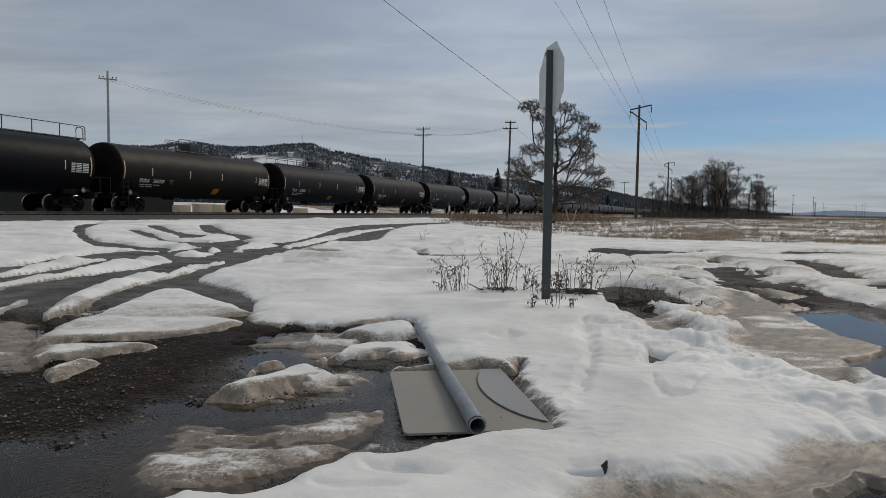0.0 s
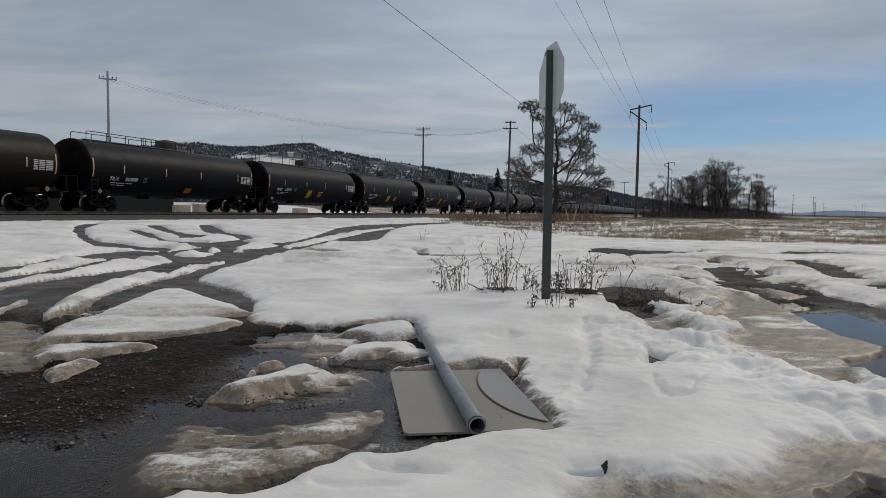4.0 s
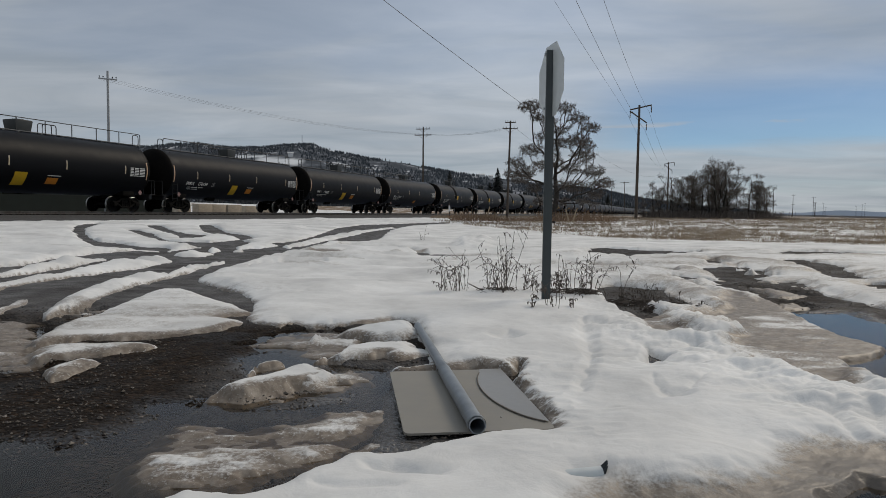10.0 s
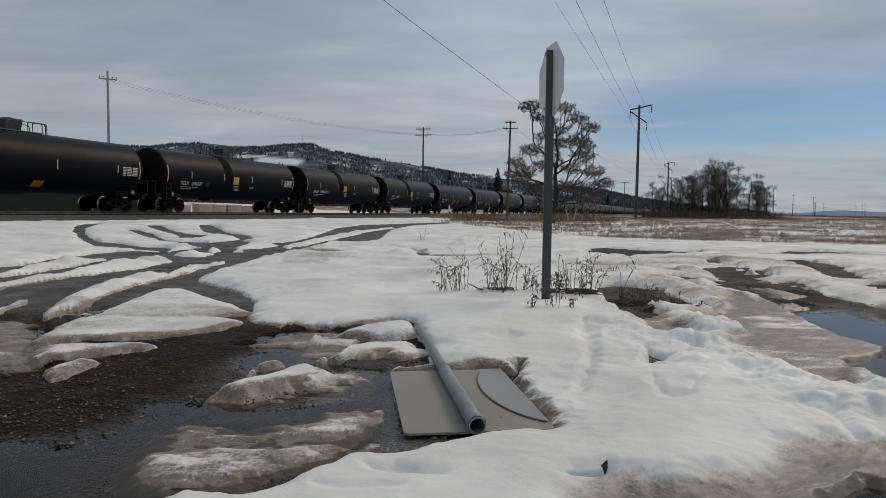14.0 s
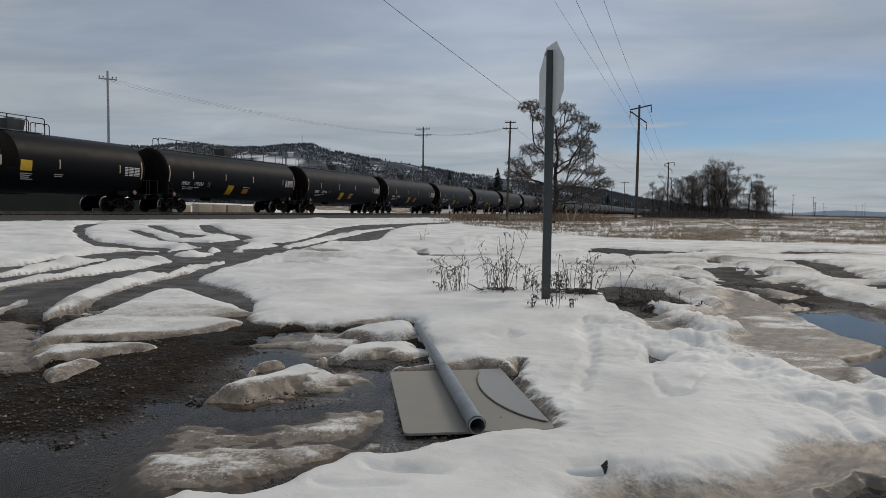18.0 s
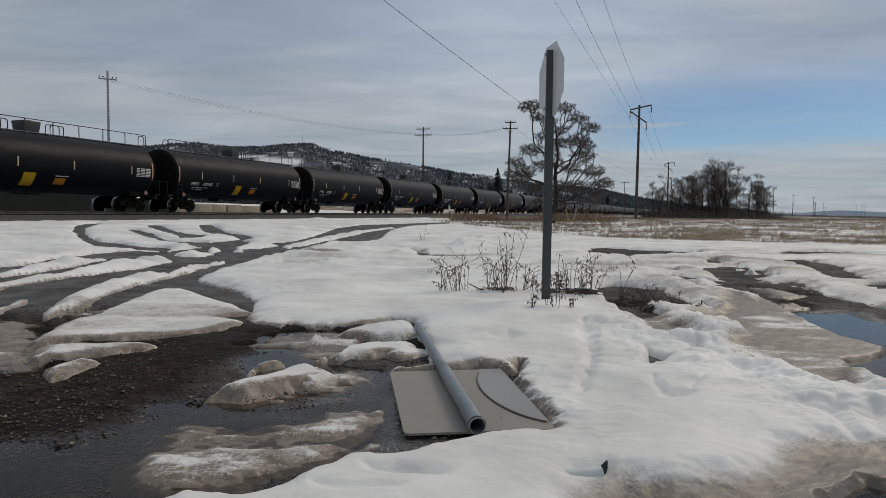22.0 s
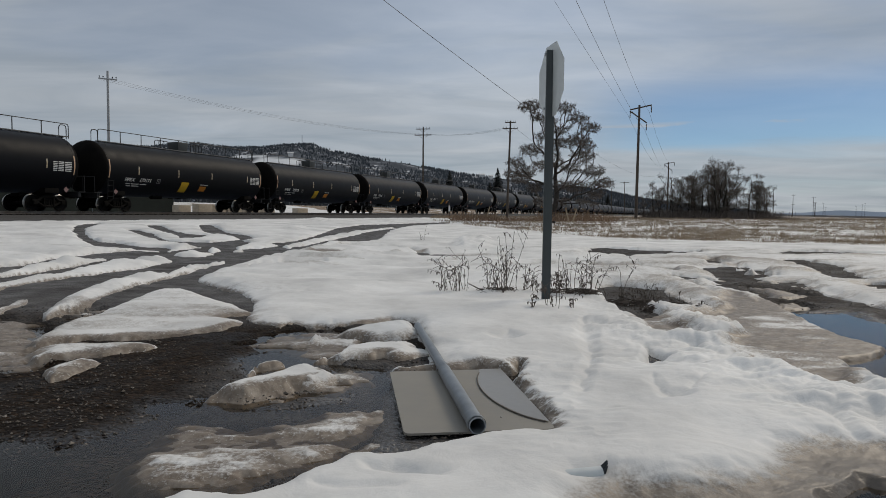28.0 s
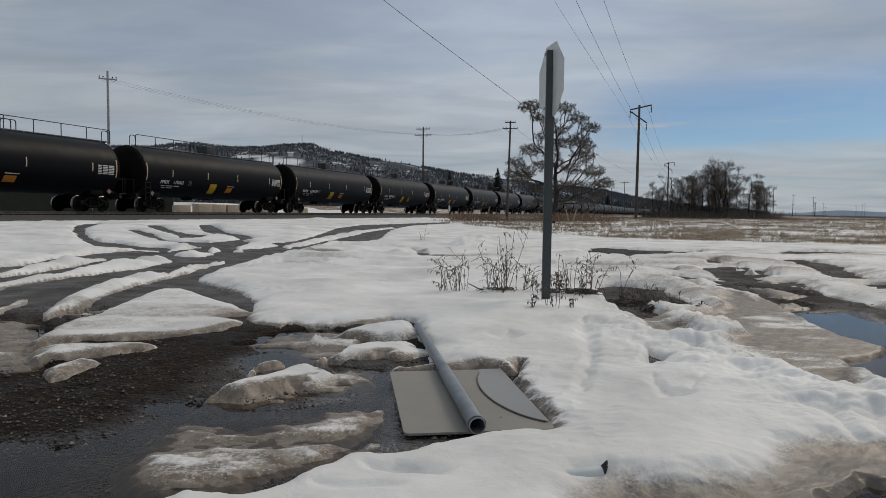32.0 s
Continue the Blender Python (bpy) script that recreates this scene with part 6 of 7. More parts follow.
def reaching_tree(seed, clumps, trunk, step=0.24, kill=0.22, tip=0.0105, per=430, depth=1.0, twig=0.28, sprays=22, thin=0.0075):
    """Limbs that grow towards clumps (x, z, width), each clump a flat cloud of twig ends."""
    rng, g = random.Random(seed), np.random.default_rng(seed)
    goals = []
    for cx, cz, w in clumps:
        cy = g.normal(0, depth)
        n = int(per * w)
        v = g.normal(0, 1, (n, 3))
        v /= np.linalg.norm(v, axis=1)[:, None]
        v *= g.random((n, 1)) ** 0.4
        goals.append(v * (w, w, 0.52 * w) + (cx, cy, cz))
    goals = np.concatenate(goals)
    nodes, parents = [np.array(p, float) for p in trunk], [-1] + list(range(len(trunk) - 1))
    for _ in range(110):
        if not len(goals):
            break
        pts = np.array(nodes)
        d = np.linalg.norm(goals[:, None, :] - pts[None], axis=2)
        near = d.argmin(1)
        alive = d[np.arange(len(goals)), near] > kill
        added = False
        for k in np.unique(near[alive]):
            aim = goals[alive & (near == k)] - pts[k]
            aim = (aim / np.linalg.norm(aim, axis=1)[:, None]).sum(0)
            aim = aim / (np.linalg.norm(aim) + 1e-6) + g.normal(0, 0.26, 3)
            if parents[k] >= 0:
                back = pts[k] - pts[parents[k]]
                aim = aim + 0.5 * back / np.linalg.norm(back)
            aim = aim / np.linalg.norm(aim)
            nodes.append(pts[k] + aim * step)
            parents.append(int(k))
            added = True
        goals = goals[alive]
        if not added:
            break
    n = len(nodes)
    load = np.zeros(n)
    tips = np.ones(n, bool)
    for k in range(n - 1, 0, -1):
        load[k] = max(load[k], tip ** 2.3)
        load[parents[k]] += load[k]
        tips[parents[k]] = False
    radius = load ** (1 / 2.3)
    pos = [Vector(p) for p in nodes]
    wood, fine = ([], []), ([], [])
    for k in range(1, n):
        r = float(radius[k])
        limb_mesh(*(wood if r > 0.035 else fine), pos[parents[k]], pos[k], min(r * 1.12, float(radius[parents[k]])), r, 7 if r > 0.1 else (5 if r > 0.035 else 3))
        if r < 0.034:
            out = (pos[k] - pos[parents[k]]).normalized()
            for _ in range(sprays):
                e = (out * 0.7 + Vector((rng.gauss(0, 0.6), rng.gauss(0, 0.6), rng.gauss(0.10, 0.45)))).normalized() * rng.uniform(0.4, 1.3) * twig
                o = pos[k].lerp(pos[parents[k]], rng.random())
                w = Vector((rng.gauss(0, 1), rng.gauss(0, 1), 0.4)).normalized() * thin
                i = len(fine[0])
                fine[0].extend((o - w, o + w, o + e + w * 0.4, o + e - w * 0.4))
                fine[1].append((i, i + 1, i + 2, i + 3))
    return mesh_of("trunk", wood[0], wood[1], M["bark"], True), mesh_of("crown", fine[0], fine[1], M["twigs"])


def copse_tree(seed):
    """An upright tree with several stems and a ragged crown from low down."""
    rng = random.Random(seed)
    clumps = [(rng.gauss(0, 0.35 + 1.1 * math.sin(math.pi * min(1, f + 0.15))), 1.5 + 8.7 * f, rng.uniform(0.6, 1.15)) for f in [k / 24 for k in range(25)]]
    return reaching_tree(seed, clumps, [(0, 0, -0.3), (0.05, 0, 0.5), (0.0, 0.05, 1.2), (0.08, 0, 1.9)], step=0.36, kill=0.36, per=150, depth=1.3, twig=0.62, sprays=7, thin=0.012, tip=0.015)


def make_trees():
    def tree(x, y, z, meshes, label, group, scale=1.0, turn=0, name="bare_tree"):
        t = empty(name, pose(x, y, z, 0, 0, turn), label=label, category="tree", group=group)
        t.scale = (scale,) * 3
        place("trunk", meshes[0], t), place("crown", meshes[1], t, label="fine leafless twigs")
        return t
    clumps = [(-2.2, 10.1, 1.1), (-1.4, 9.2, 0.9), (0.9, 9.9, 1.0), (2.2, 9.0, 1.1), (3.0, 8.0, 0.9), (0.5, 8.0, 1.0), (-1.0, 7.4, 0.8), (1.9, 6.9, 1.2),
              (-2.0, 6.2, 1.1), (0.1, 6.0, 0.9), (2.5, 5.6, 1.2), (-3.3, 5.0, 1.0), (-1.2, 4.7, 1.0), (1.3, 4.4, 1.0), (3.5, 4.2, 1.1), (4.5, 3.2, 1.0), (-3.0, 3.5, 1.0),
              (-1.6, 2.8, 0.8), (2.2, 2.9, 1.1), (3.7, 2.2, 0.9), (0.4, 3.0, 0.7), (0.9, 7.0, 1.0), (-0.6, 8.6, 0.9), (3.0, 6.6, 0.9), (-2.4, 4.2, 1.1), (-3.8, 4.0, 0.8), (4.0, 3.0, 0.9), (0.2, 5.0, 0.9), (0.9, 1.5, 0.7), (2.2, 1.5, 0.7), (-0.8, 1.6, 0.7), (3.2, 1.3, 0.5)]
    big = reaching_tree(11, clumps, [(0, 0, -0.4), (0.05, 0, 0.3), (0.1, 0, 0.9), (0.25, 0, 1.5), (0.30, 0, 2.1)], depth=1.4)
    tree(9.95, 62.5, 0.75, big, "spreading leafless tree with dark twiggy crown beside the track", "")
    models = [copse_tree(k) for k in (21, 22, 23, 24)]
    rng = random.Random(5)
    for i in range(27):
        t = ((i * 0.618) % 1.0)
        x = 45.0 + t * 17.0 + rng.gauss(0, 0.25)
        y = 134 - 2 * t + rng.uniform(-4, 4)
        h = float(np.interp(t, (0, 0.12, 0.3, 0.48, 0.62, 0.8, 1), (0.78, 0.86, 0.92, 1.04, 0.84, 0.74, 0.56))) * rng.uniform(0.86, 1.04)
        tree(x, y, 0.45, models[i % 4], "leafless tree in a dense dark copse in the field", "trees of the copse", h, rng.random() * 360)
    for x, y, h in ((40.6, 134, 0.66), (42.6, 137, 0.56), (43.6, 131, 0.5), (39.4, 136, 0.42), (41.4, 132, 0.6)):
        tree(x, y, 0.45, models[1], "small leafless tree in the field", "trees of the copse", h, rng.random() * 360)

    # undergrowth at the copse's foot
    verts, faces = [], []
    for i in range(4200):
        t = rng.random()
        x, y = 39.5 + 23 * t + rng.gauss(0, 0.8), 133 - 3 * t + rng.gauss(0, 3.5)
        h = rng.uniform(0.4, 1.7)
        a = Vector((x, y, 0.4))
        b = a + Vector((rng.gauss(0, 0.4), rng.gauss(0, 0.4), h))
        limb_mesh(verts, faces, a, b, 0.03, 0.012, 3)
    tagged(new("undergrowth", mesh_of("undergrowth", verts, faces, M["twigs"])), "tangle of bare brush under the copse", "brush", kind="stuff")


make_trees()


# ---- distance ----
def conifer_into(verts, faces, x, y, z, h, r, rng, tiers=3, sides=5):
    for k in range(tiers):
        z0 = z + h * (0.08 + 0.3 * k)
        z1 = z + h * min(1.0, 0.55 + 0.25 * k)
        rad = r * (1 - 0.28 * k)
        i = len(verts)
        ph = rng.random() * 6
        for s in range(sides):
            a = ph + s * math.tau / sides
            rr = rad * rng.uniform(0.7, 1.15)
            verts.append((x + rr * math.cos(a), y + rr * math.sin(a), z0 + rng.uniform(-0.04, 0.04) * h))
        verts.append((x, y, z1))
        for s in range(sides):
            faces.append((i + s, i + (s + 1) % sides, i + sides))


RIDGE_X = (-2600, -1407, -1138, -888, -821, -757, -660, -577, -499, -409, -337, -219, -117, 27, 171, 297, 459, 567, 639, 748, 928, 1500, 2600)
RIDGE_Z = (150, 194, 203, 205, 214, 216, 203, 205, 213, 217, 196, 170, 157, 131, 110, 93, 82, 56, 44, 28, 10, 0, 0)


def hill_z(x, y):
    top = np.interp(x, RIDGE_X, RIDGE_Z)
    w = np.exp(-((y - 2200) / 560.0) ** 2)
    return top * w * (1 + 0.03 * fbm(x / 160, y / 160, 71)) + 6 * fbm(x / 90, y / 90, 72) * w


def clearing(x, y, z):
    """Open snowfields below the hill's top."""
    wx, wz = x + 30 * fbm(x / 40, y / 40, 77), z + 5 * fbm(x / 30, y / 30, 78)
    a = sstep(72, 52, np.abs(wx + 440)) * sstep(13, 8, np.abs(wz - 137 + 0.05 * (x + 440)))
    b = sstep(50, 36, np.abs(wx + 535)) * sstep(7, 4, np.abs(wz - 152))
    return np.maximum(a, b) * (y < 2200)


def make_distance():
    xs, ys = np.arange(-2600, 2600, 18.0), np.arange(900, 3300, 22.0)
    x, y = np.meshgrid(xs, ys)
    z = hill_z(x, y) - 3
    tagged(new("hill", grid_mesh("hill", x, y, z, None, M["hill"], {"clearing": clearing(x, y, z)})), "long wooded hill with snow patches behind the railway", "hill", kind="structure")
    rng = random.Random(8)
    verts, faces = [], []
    n = 0
    while n < 21000:
        y_ = rng.uniform(1150, 2330)
        x_ = rng.uniform(-0.72, 0.46) * y_
        z_ = float(hill_z(np.array(x_), np.array(y_)))
        if z_ < 3 or float(clearing(np.array(x_), np.array(y_), np.array(z_ - 3))) > 0.2 or float(fbm(np.array(x_ / 90), np.array(y_ / 200), 75)) > 0.09 and rng.random() < 0.92:
            continue
        conifer_into(verts, faces, x_, y_, z_ - 3.5, rng.uniform(6, 12), rng.uniform(1.7, 3.2), rng, tiers=2, sides=4)
        n += 1
    tagged(new("hill_forest", mesh_of("hill_forest", verts, faces, M["hill_conifer_haze"])), "conifer forest on the hillside, blue-grey haze in its colour", "forest", kind="stuff")
    # lower woods between railway and hill
    verts, faces = [], []
    for i in range(3200):
        y_ = rng.uniform(420, 1100)
        x_ = rng.uniform(-0.65, 0.36) * y_
        if off_track(x_, y_) > -25:
            continue
        conifer_into(verts, faces, x_, y_, 1.8, rng.uniform(6, 17), rng.uniform(1.8, 3.4), rng, tiers=3, sides=5)
    tagged(new("woods", mesh_of("woods", verts, faces, M["woods_conifer_haze"])), "conifer woods beyond the railway, paled by haze in their colour", "woods", kind="stuff")
    for x_, y_, h in ((23.5, 300, 19), (2.6, 290, 17), (20.5, 306, 13), (100, 420, 13), (-40, 330, 14)):
        verts, faces = [], []
        conifer_into(verts, faces, 0, 0, 0, h, h * 0.17, rng, tiers=7, sides=9)
        t = empty("conifer_tree", pose(x_, y_, 2.2 if x_ < 90 else 0.6), label="tall dark conifer beyond the railway", category="tree", group="conifers beyond the railway")
        bm = bmesh.new()
        tube(bm, [(0, 0, -0.3), (0, 0, h * 0.8)], h * 0.015, 7, r1=0.05)
        part("trunk", bm, M["bark"], t)
        verts2, faces2 = [], []
        for k in range(1100):
            f = rng.random() ** 1.2
            z0 = h * (0.10 + 0.88 * f)
            rad = h * 0.24 * (1 - f) ** 0.8 * rng.uniform(0.6, 1.15) + 0.25
            a = rng.random() * math.tau
            c, s = math.cos(a), math.sin(a)
            i = len(verts2)
            verts2 += [(0, 0, z0 + 0.4), (rad * c - 0.3 * s * rad * 0.6, rad * s + 0.3 * c * rad * 0.6, z0 - 0.25 * rad), (rad * c + 0.3 * s * rad * 0.6, rad * s - 0.3 * c * rad * 0.6, z0 - 0.25 * rad)]
            faces2.append((i, i + 1, i + 2))
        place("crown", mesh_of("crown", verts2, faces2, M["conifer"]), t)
    # ridges on the horizon, blue from the haze in their colour
    verts, faces = [], []
    xs = np.arange(800, 4200, 30.0)
    hs = 6 + 26 * (0.5 + fbm(xs / 300, xs * 0, 81)) + 12 * np.exp(-((xs - 2620) / 260) ** 2)
    hs = hs * sstep(1400, 2300, xs)
    for k, (a, b) in enumerate(zip(xs, hs)):
        verts += [(a, 4300, -5), (a, 4300 + 60, b)]
        if k:
            i = 2 * k
            faces.append((i - 2, i, i + 1, i - 1))
    tagged(new("far_mountains", mesh_of("far_mountains", verts, faces, M["far_ridge"], True)), "hazy blue mountains on the horizon", "mountains", kind="structure")


make_distance()


# ---- field, verge and small things ----
def make_grass():
    rng = np.random.default_rng(4)
    n = 62000
    y = 25 + 125 * rng.random(n) ** 1.7
    x = rng.uniform(-0.02, 0.74, n) * y
    front = np.interp(x, (-2, 0.5, 5, 7.5, 11, 18), (60, 52, 42, 34, 28.5, 27))
    keep = (off_track(x, y) > 7.5) & (y > front - 2 + 3 * rng.random(n)) & (fbm(x * 0.35, y * 0.35, 91, 5) + 0.07 * rng.standard_normal(n) > -0.015)
    # a thicker tuft belt beside the road
    m = 3500
    y2 = rng.uniform(45, 95, m)
    x2 = (y2 * ST - TRACK) / CT + rng.uniform(7.2, 11.0, m) / CT
    k2 = (x2 > -1.2) & (x2 < 0.20 * y2)
    x, y = np.concatenate([x[keep], x2[k2]]), np.concatenate([y[keep], y2[k2]])
    c, *_ = cover_at(x, y)
    z = land(x, y)
    verts, faces = [], []
    r = random.Random(3)
    for a, b, h in zip(x, y, z):
        base = Vector((a, b, h - 0.02))
        tall = r.uniform(0.08, 0.24) if r.random() < 0.8 else r.uniform(0.24, 0.50)
        for _ in range(4):
            o = Vector((r.gauss(0, 0.07), r.gauss(0, 0.07), 0))
            tip = base + o + Vector((r.gauss(0, 0.11), r.gauss(0, 0.11), tall * r.uniform(0.6, 1.1)))
            w = 0.005 + 0.00012 * b
            i = len(verts)
            verts += [base + o + Vector((-w, 0, 0)), base + o + Vector((w, 0, 0)), tip]
            faces.append((i, i + 1, i + 2))
    tagged(new("dry_grass", mesh_of("dry_grass", verts, faces, M["dry_grass"])), "straw-coloured dry grass poking through old snow", "grass", kind="stuff")


make_grass()


def weed_clump(name, x, y, z, spread, tall, stems, seed, mat_=False, hooked=0.4, label="dead brown weed stalks with curled leaves standing in snow"):
    """One plant: thin bent stalks, side shoots, and shrivelled leaves hanging from them."""
    rng = random.Random(seed)
    weed = empty(name, pose(x, y, z), label=label, category="weed", group="dead weeds round the signpost")
    stalks, leaves = bmesh.new(), bmesh.new()

    def leaf(p, out, size):
        side = out.cross(Vector((0, 0, 1)))
        side = side.normalized() if side.length > 1e-3 else Vector((1, 0, 0))
        w = size * rng.uniform(0.10, 0.22)
        a, tip = p + out * size * 0.35 + Vector((0, 0, -size * 0.15)), p + out * size * rng.uniform(0.3, 0.6) + Vector((0, 0, -size * rng.uniform(0.6, 1.0)))
        v = [leaves.verts.new(q) for q in (p, a + side * w, a - side * w, tip, a + out * w * 0.8)]
        for f_ in ((0, 2, 4), (0, 4, 1), (1, 4, 3), (4, 2, 3)):
            leaves.faces.new([v[k] for k in f_])

    def shoot(p, d, length, r, depth):
        n = 8 if depth == 0 else 5
        pts = [p.copy()]
        bends = rng.random() < hooked + 0.2
        az = rng.random() * math.tau
        bow = Vector((math.cos(az), 0.6 * math.sin(az), -0.9))
        for k in range(n):
            d = d + Vector((rng.gauss(0, 0.07), rng.gauss(0, 0.07), 0.02))
            if bends and k > n * 0.6:
                d = d + bow * 0.75
            d = d.normalized()
            p = p + d * length / n
            pts.append(p.copy())
            if depth == 0 and k > 1 and rng.random() < 0.30:
                a = rng.random() * math.tau
                shoot(p, Vector((math.cos(a), math.sin(a), rng.uniform(0.3, 1.2))).normalized(), length * rng.uniform(0.15, 0.34), r * 0.65, 1)
            if k > 0 and rng.random() < (0.60 if depth else 0.36):
                a = rng.random() * math.tau
                leaf(p, Vector((math.cos(a), math.sin(a), 0.1)), rng.uniform(0.025, 0.065))
        tube(stalks, pts, r, 4, r1=r * 0.5)

    for k in range(round(stems * 1.5)):
        o = Vector((rng.gauss(0, spread * 0.5), rng.gauss(0, 0.07), -0.06))
        lean = Vector((rng.gauss(0, 0.16) + 0.25 * o.x, rng.gauss(0, 0.10), 1)).normalized()
        shoot(o, lean, tall * rng.uniform(0.50, 1.36), 0.0046, 0)
    if mat_:
        for k in range(70):
            o = Vector((rng.uniform(-spread, spread), rng.gauss(0, 0.06), rng.uniform(-0.02, 0.05)))
            a = rng.random() * math.tau
            d = Vector((math.cos(a), 0.6 * math.sin(a), rng.uniform(-0.1, 0.25)))
            tube(stalks, [o, o + d * 0.06, o + d * 0.11 + Vector((0, 0, -0.02))], 0.005, 3, r1=0.003)
            leaf(o, d, rng.uniform(0.03, 0.07))
    part("stalk", stalks, M["dry_weed"], weed, smooth=False)["kind"] = "stuff"
    part("foliage", leaves, M["dry_weed"], weed, "shrivelled brown leaves", smooth=False)["kind"] = "stuff"
    return weed


def make_weeds():
    for k, (x, y, z, spread, tall, stems, mat_, hooked) in enumerate((
            (0.10, 9.42, 0.10, 0.12, 0.62, 5, False, 0.6), (0.26, 9.36, 0.10, 0.13, 0.60, 6, False, 0.6), (0.02, 9.30, 0.10, 0.05, 0.35, 2, False, 0.9),
            (0.70, 9.32, 0.10, 0.20, 0.60, 9, True, 0.5), (0.84, 9.25, 0.10, 0.12, 0.74, 6, True, 0.2),
            (1.14, 9.48, 0.10, 0.12, 0.48, 5, False, 0.6), (1.26, 9.35, 0.10, 0.10, 0.40, 4, False, 0.6),
            (1.56, 9.30, 0.10, 0.16, 0.44, 8, True, 0.5), (1.80, 9.22, 0.10, 0.16, 0.54, 9, True, 0.4), (1.98, 9.16, 0.10, 0.08, 0.50, 5, True, 0.2),
            (1.02, 7.62, 0.14, 0.04, 0.24, 2, False, 1.0), (1.24, 7.70, 0.14, 0.07, 0.32, 4, False, 0.5), (1.46, 7.72, 0.14, 0.05, 0.20, 2, False, 1.0),
            (2.42, 8.80, 0.02, 0.12, 0.24, 6, True, 0.3), (2.62, 8.70, 0.02, 0.10, 0.28, 5, True, 0.2), (2.80, 8.45, 0.02, 0.14, 0.18, 5, True, 0.3), (2.50, 8.20, 0.02, 0.12, 0.14, 5, True, 0.6), (3.00, 8.15, 0.02, 0.10, 0.16, 4, True, 0.3), (2.25, 8.70, 0.02, 0.10, 0.20, 4, True, 0.4))):
        weed_clump("dead_weed", x, y, z, spread, tall, stems, 40 + k, mat_, hooked)
    weed_clump("tall_weed", 2.28, 8.84, 0.04, 0.01, 0.56, 1, 71, False, 0.0, "single tall dead stalk at the edge of a bare patch")
    weed_clump("tall_weed", -0.74, 24.9, 0.02, 0.03, 0.70, 2, 72, False, 0.0, "thin dead stalk leaning out of the far snow")
    bm = bmesh.new()
    tube(bm, [(0.36, 9.3, 0.20), (0.50, 9.3, 0.13), (0.74, 9.28, 0.085), (1.00, 9.28, 0.09), (1.14, 9.3, 0.14), (1.28, 9.32, 0.26)], 0.008, 5, r1=0.004)
    tagged(part("fallen_stalk", bm, M["dry_weed"], None), "long dead stalk lying bent across the snow", "weed")


make_weeds()


def make_gravel():
    """Loose stones on the bare lane."""
    rng = np.random.default_rng(9)
    n = 15000
    y = 2.4 + 5.6 * rng.random(n) ** 1.3
    x = rng.uniform(-0.78, 0.15, n) * y
    # and among the weeds and in the far lane
    y2 = rng.uniform(7.2, 17, 9000)
    x2 = rng.uniform(0.2, 0.68, 9000) * y2
    x, y, n = np.concatenate([x, x2]), np.concatenate([y, y2]), n + 9000
    c, slush, pool, *_ = cover_at(x, y)
    keep = (c < -0.02) & (pool < 0.25 + 0.45 * rng.random(n)) & (fbm(x * 1.6, y * 1.6, 95) + 0.2 * rng.standard_normal(n) > -0.08)
    x, y = x[keep], y[keep]
    z = land(x, y) + 0.035 * fbm(x * 0.9, y * 0.9, 41) + 0.045 * fbm(x * 5, y * 5, 42, 3) - 0.095 * pool[keep]
    r = random.Random(6)
    verts, faces = [], []
    for a, b, h in zip(x, y, z):
        s = r.uniform(0.004, 0.011) * (1.9 if r.random() < 0.06 else 1)
        i = len(verts)
        ca, sa = math.cos(r.random() * 6), math.sin(r.random() * 6)
        for dx, dy, dz in ((1.3, 0, 0.1), (0.1, 1, 0), (-1.2, 0.1, 0.1), (0, -0.9, 0), (0.25, 0.15, 0.75), (0, 0, -0.6)):
            k = s * r.uniform(0.75, 1.25)
            verts.append((a + k * (dx * ca - dy * sa), b + k * (dx * sa + dy * ca), h + k * dz + s * 0.3))
        faces += [(i, i + 1, i + 4), (i + 1, i + 2, i + 4), (i + 2, i + 3, i + 4), (i + 3, i, i + 4), (i + 1, i, i + 5), (i + 2, i + 1, i + 5), (i + 3, i + 2, i + 5), (i, i + 3, i + 5)]
    tagged(new("gravel", mesh_of("gravel", verts, faces, M["gravel"])), "loose wet brown and grey gravel stones", "gravel", kind="stuff")


make_gravel()


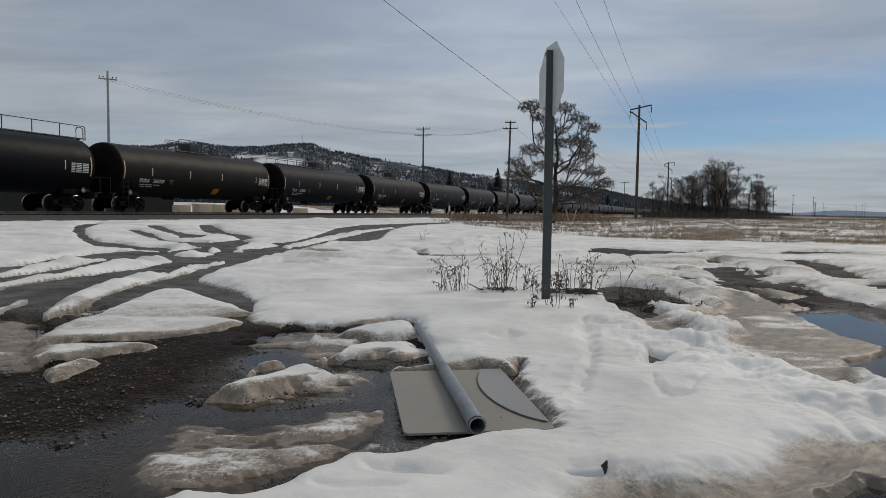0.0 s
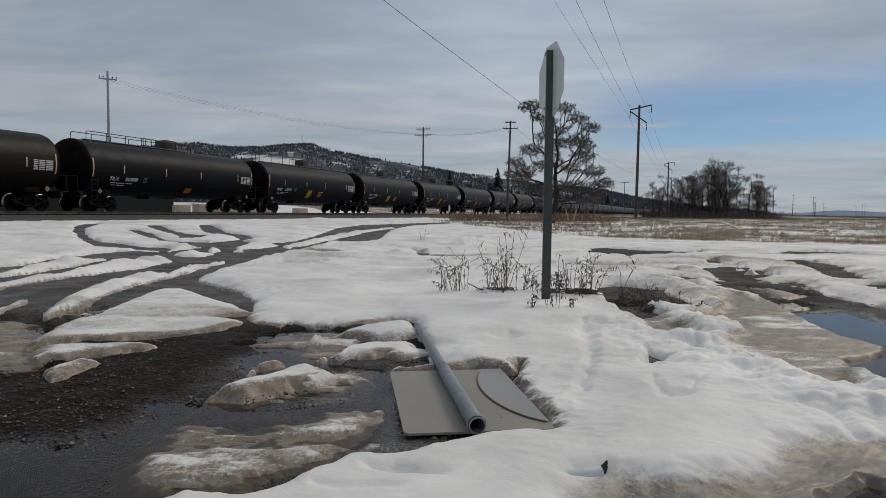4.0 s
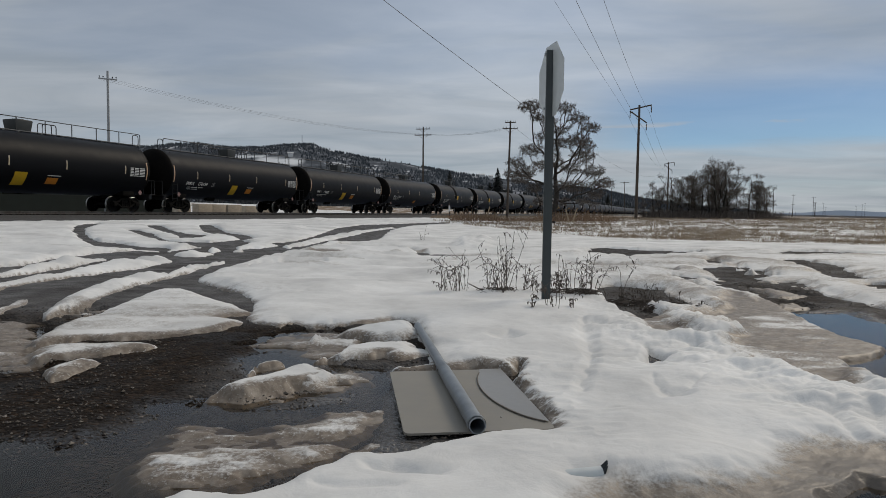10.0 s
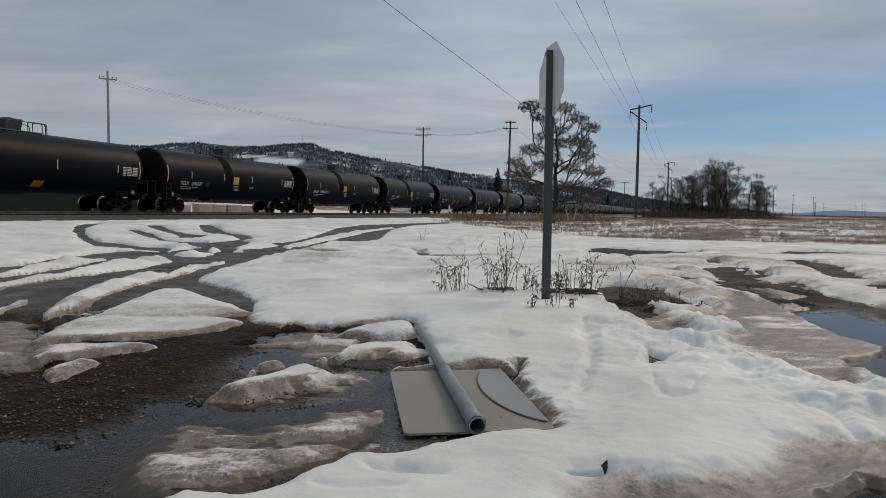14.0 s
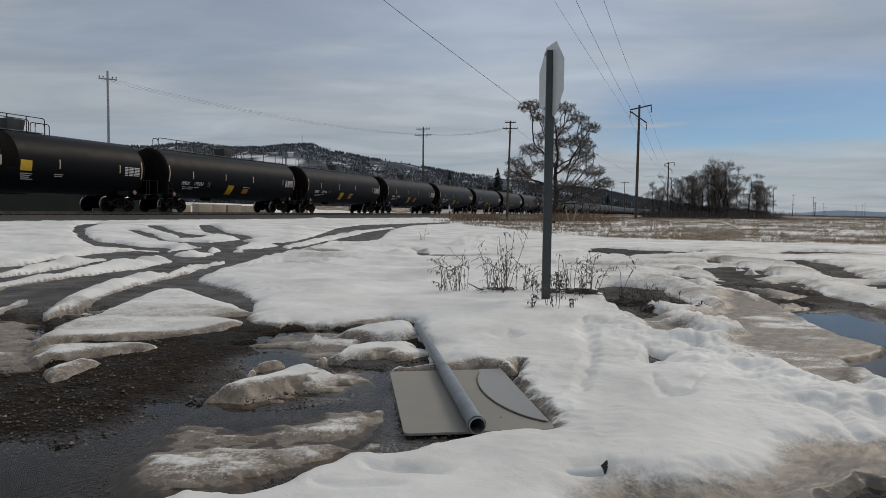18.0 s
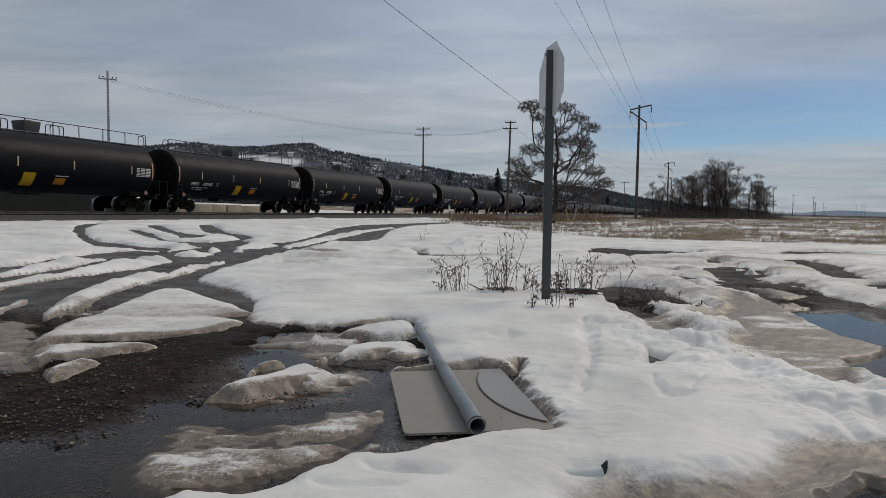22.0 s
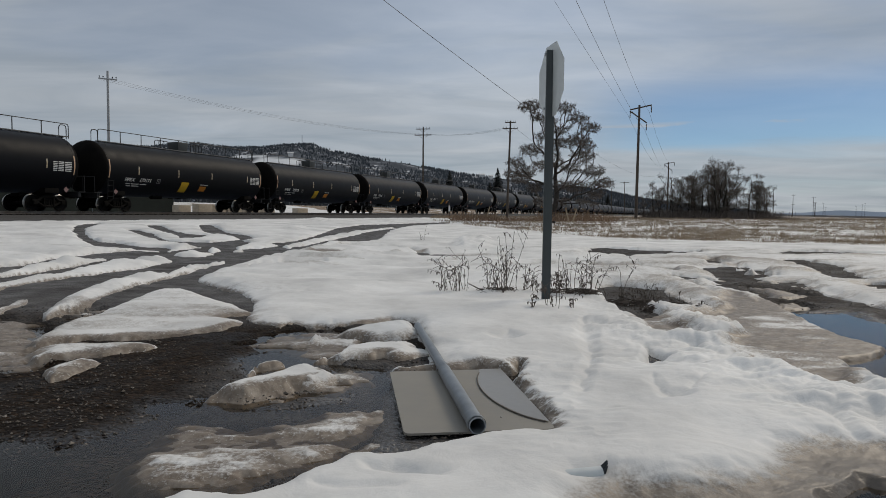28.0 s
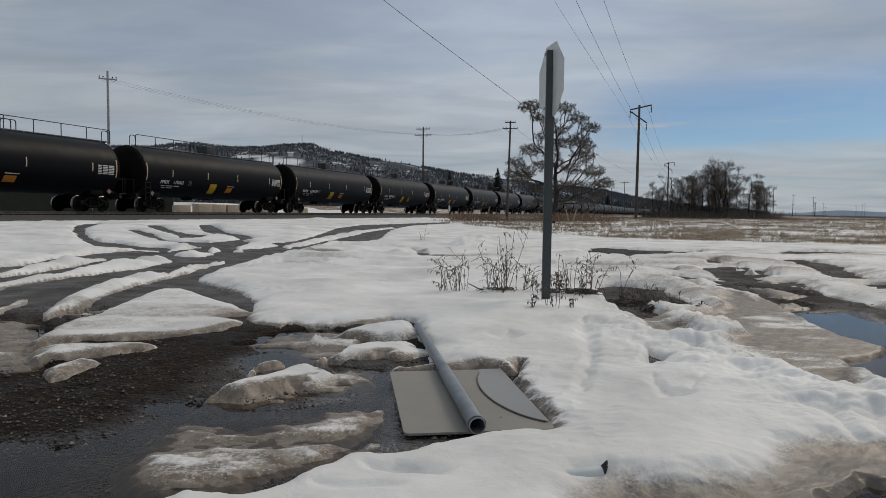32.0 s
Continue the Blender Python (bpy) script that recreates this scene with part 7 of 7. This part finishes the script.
def make_small_things():
    bm = bmesh.new()
    tube(bm, [(0.40, 2.84, 0.034), (0.68, 2.87, 0.052)], 0.033, 14)
    ob = part("broken_post", bm, M["sign_back"], None)
    tagged(ob, "short grey broken post end half buried in snow", "post")
    bm = bmesh.new()
    rng = random.Random(2)
    for k in range(7):
        a = k * math.tau / 7
        c = Vector((0.678, 2.87 + 0.018 * math.cos(a), 0.054 + 0.018 * math.sin(a)))
        tube(bm, [c, c + Vector((rng.uniform(0.01, 0.03), rng.gauss(0, 0.008), rng.uniform(0.005, 0.05)))], 0.013, 5, r1=0.004)
    part("splinters", bm, M["pipe_dark"], ob, "dark splintered end")
    # blocks and markers along the line
    for s, side, l, h in ((60.0, -6.0, 1.5, 1.08), (62.7, -6.0, 1.9, 1.20), (64.8, -6.1, 1.9, 1.16), (66.9, -6.0, 2.1, 1.20), (70.2, -6.3, 2.2, 1.12), (73.0, -6.2, 1.8, 1.05), (79.5, -6.2, 2.2, 1.0)):
        p, b = along(s, side, 0.62)
        bm = bmesh.new()
        box(bm, -l / 2, l / 2, -0.35, 0.35, 0, h, 0.05)
        ob = part("concrete_block", bm, M["concrete"], None, m=Matrix.Translation(p) @ pose(0, 0, 0, 0, 0, 90 - math.degrees(b)))
        tagged(ob, "tan concrete block lying behind the track", "block", group="concrete blocks by the track")
    rng = random.Random(12)
    # low shed behind the track
    p, b = along(62.6, -9.0, 0.55)
    shed = empty("shed", Matrix.Translation(p) @ pose(0, 0, 0, 0, 0, -90 - math.degrees(b)), label="long low dark green metal shed behind the track", category="shed")
    bm = bmesh.new()
    box(bm, 0, 44, -5.0, -0.06, 0, 2.9)
    part("wall", bm, M["shed_green"], shed, "dark green sheet metal")
    bm = bmesh.new()
    v = [bm.verts.new(c) for c in ((-0.3, 0.3, 2.9), (44.3, 0.3, 2.9), (44.3, -5.3, 2.9), (-0.3, -5.3, 2.9), (-0.3, -2.5, 3.7), (44.3, -2.5, 3.7))]
    for f_ in ((0, 1, 5, 4), (2, 3, 4, 5), (0, 4, 3), (1, 2, 5), (3, 2, 1, 0)):
        bm.faces.new([v[k] for k in f_])
    part("roof", bm, M["shed_roof"], shed, "low grey metal roof", smooth=False)
    verts, faces = [], []
    for x0, x1, y0, y1, tall, count in ((0.6, 4.6, 57, 64, 0.75, 420), (8.6, 15.5, 59, 66, 0.95, 700), (4.6, 8.6, 60, 66, 0.4, 300)):
        for i in range(count):
            p = Vector((rng.uniform(x0, x1), rng.uniform(y0, y1), 0.55))
            f = 0.5 + float(fbm(np.array(p.x * 0.8), np.array(p.y * 0.8), 97))
            tip = p + Vector((rng.gauss(0, 0.22), rng.gauss(0, 0.22), tall * f * rng.uniform(0.5, 1.7)))
            limb_mesh(verts, faces, p, tip, 0.022, 0.010, 3)
    tagged(new("dry_brush", mesh_of("dry_brush", verts, faces, M["red_brush"])), "reddish dry weeds along the railway's edge", "brush", kind="stuff")
    for x, y in ((-24.6, 48.4), (-24.2, 49.4)):
        bm = bmesh.new()
        tube(bm, [(0, 0, -0.2), (0, 0, 1.45)], 0.05, 8)
        tagged(part("steel_post", bm, M["galvanised"], None, m=pose(x, y, 0.6)), "short grey steel post beyond the track", "post", group="steel posts beyond the track")
    post = empty("marker_post", pose(0.65, 74.0, 0.66), label="thin grey marker post with a white tag", category="marker post")
    bm = bmesh.new()
    box(bm, -0.06, 0.06, -0.06, 0.06, 0, 1.55, 0.01)
    part("post", bm, M["pole_wood"], post)
    bm = bmesh.new()
    box(bm, -0.09, 0.09, -0.075, -0.065, 0.7, 1.35)
    part("tag", bm, M["house_white"], post, "white tag")
    for x, y, lean, h in ((4.3, 70, 18, 1.4), (10.55, 58, -14, 1.05), (10.9, 58, 16, 1.1)):
        bm = bmesh.new()
        box(bm, -0.05, 0.05, -0.03, 0.03, -0.1, h, 0.01)
        tagged(part("wooden_stake", bm, M["stake_wood"], None, m=pose(x, y, 0.55, 0, lean, 0)), "pale leaning wooden stake in the dry grass", "stake", group="leaning stakes")
    # mast on the hill's top
    bm = bmesh.new()
    z = float(hill_z(np.array(-449.0), np.array(2200.0)))
    tube(bm, [(-449, 2200, z - 6), (-449, 2200, z + 34)], 0.9, 6, r1=0.5)
    tagged(part("radio_mast", bm, M["frame_black"], None), "thin radio mast on the wooded hilltop", "mast")
    # houses at the foot of the hill
    for x, y, w, h in ((-415, 1880, 14, 7), (112, 2030, 16, 8), (140, 2050, 11, 7), (300, 1900, 16, 8)):
        z = float(hill_z(np.array(x), np.array(y))) + 2.0
        hs = empty("house", pose(x, y, z, 0, 0, 12), label="far white house among the trees", category="house", group="houses below the hill")
        bm = bmesh.new()
        box(bm, -w / 2, w / 2, -6, 6, -8, h * 0.55)
        part("wall", bm, M["house_white"], hs)
        bm = bmesh.new()
        v = [bm.verts.new(c) for c in ((-w / 2 - 1, -7, h * 0.55), (w / 2 + 1, -7, h * 0.55), (w / 2 + 1, 7, h * 0.55), (-w / 2 - 1, 7, h * 0.55), (-w / 2 - 1, 0, h), (w / 2 + 1, 0, h))]
        for f in ((0, 1, 5, 4), (2, 3, 4, 5), (0, 4, 3), (1, 2, 5), (3, 2, 1, 0)):
            bm.faces.new([v[k] for k in f])
        part("roof", bm, M["house_white"], hs, "snow-covered roof", smooth=False)


make_small_things()


def motions():
    """The freight train rolls towards the crossing, slowing a little; its wheels turn with it."""
    times = [k * 2.0 for k in range(17)]
    for n, car in TRAIN:
        walk(car, [(t, car_pose(n, t)) for t in times])
    # every wheel in the same corner of a truck turns alike, so these share one set of keys
    corners = {}
    for n, car in TRAIN:
        for part_ in car.children_recursive:
            if part_.name.split(".")[0] == "wheel":
                key = (round(part_.location.x, 2), round(part_.location.y, 2))
                corners.setdefault(key, []).append(part_)
    step = 1.0 / 15
    for (x, y), wheels in corners.items():
        flip = 0 if y > 0 else 180
        rows = []
        for k in range(int(SECONDS / step) + 1):
            t = k * step
            turned = math.degrees(SPEED * (travelled(t) - travelled(0.0)) / WHEEL_R)
            rows.append((t, Matrix.Translation((x, y, WHEEL_R)) @ pose(0, 0, 0, 0, turned % 360.0, 0) @ pose(0, 0, 0, 0, 0, flip)))
        walk(wheels[0], rows)
        done = wheels[0].animation_data
        for w in wheels[1:]:
            w.rotation_mode = "QUATERNION"
            keys = w.animation_data_create()
            keys.action = done.action
            keys.action_slot = done.action_slot


motions()
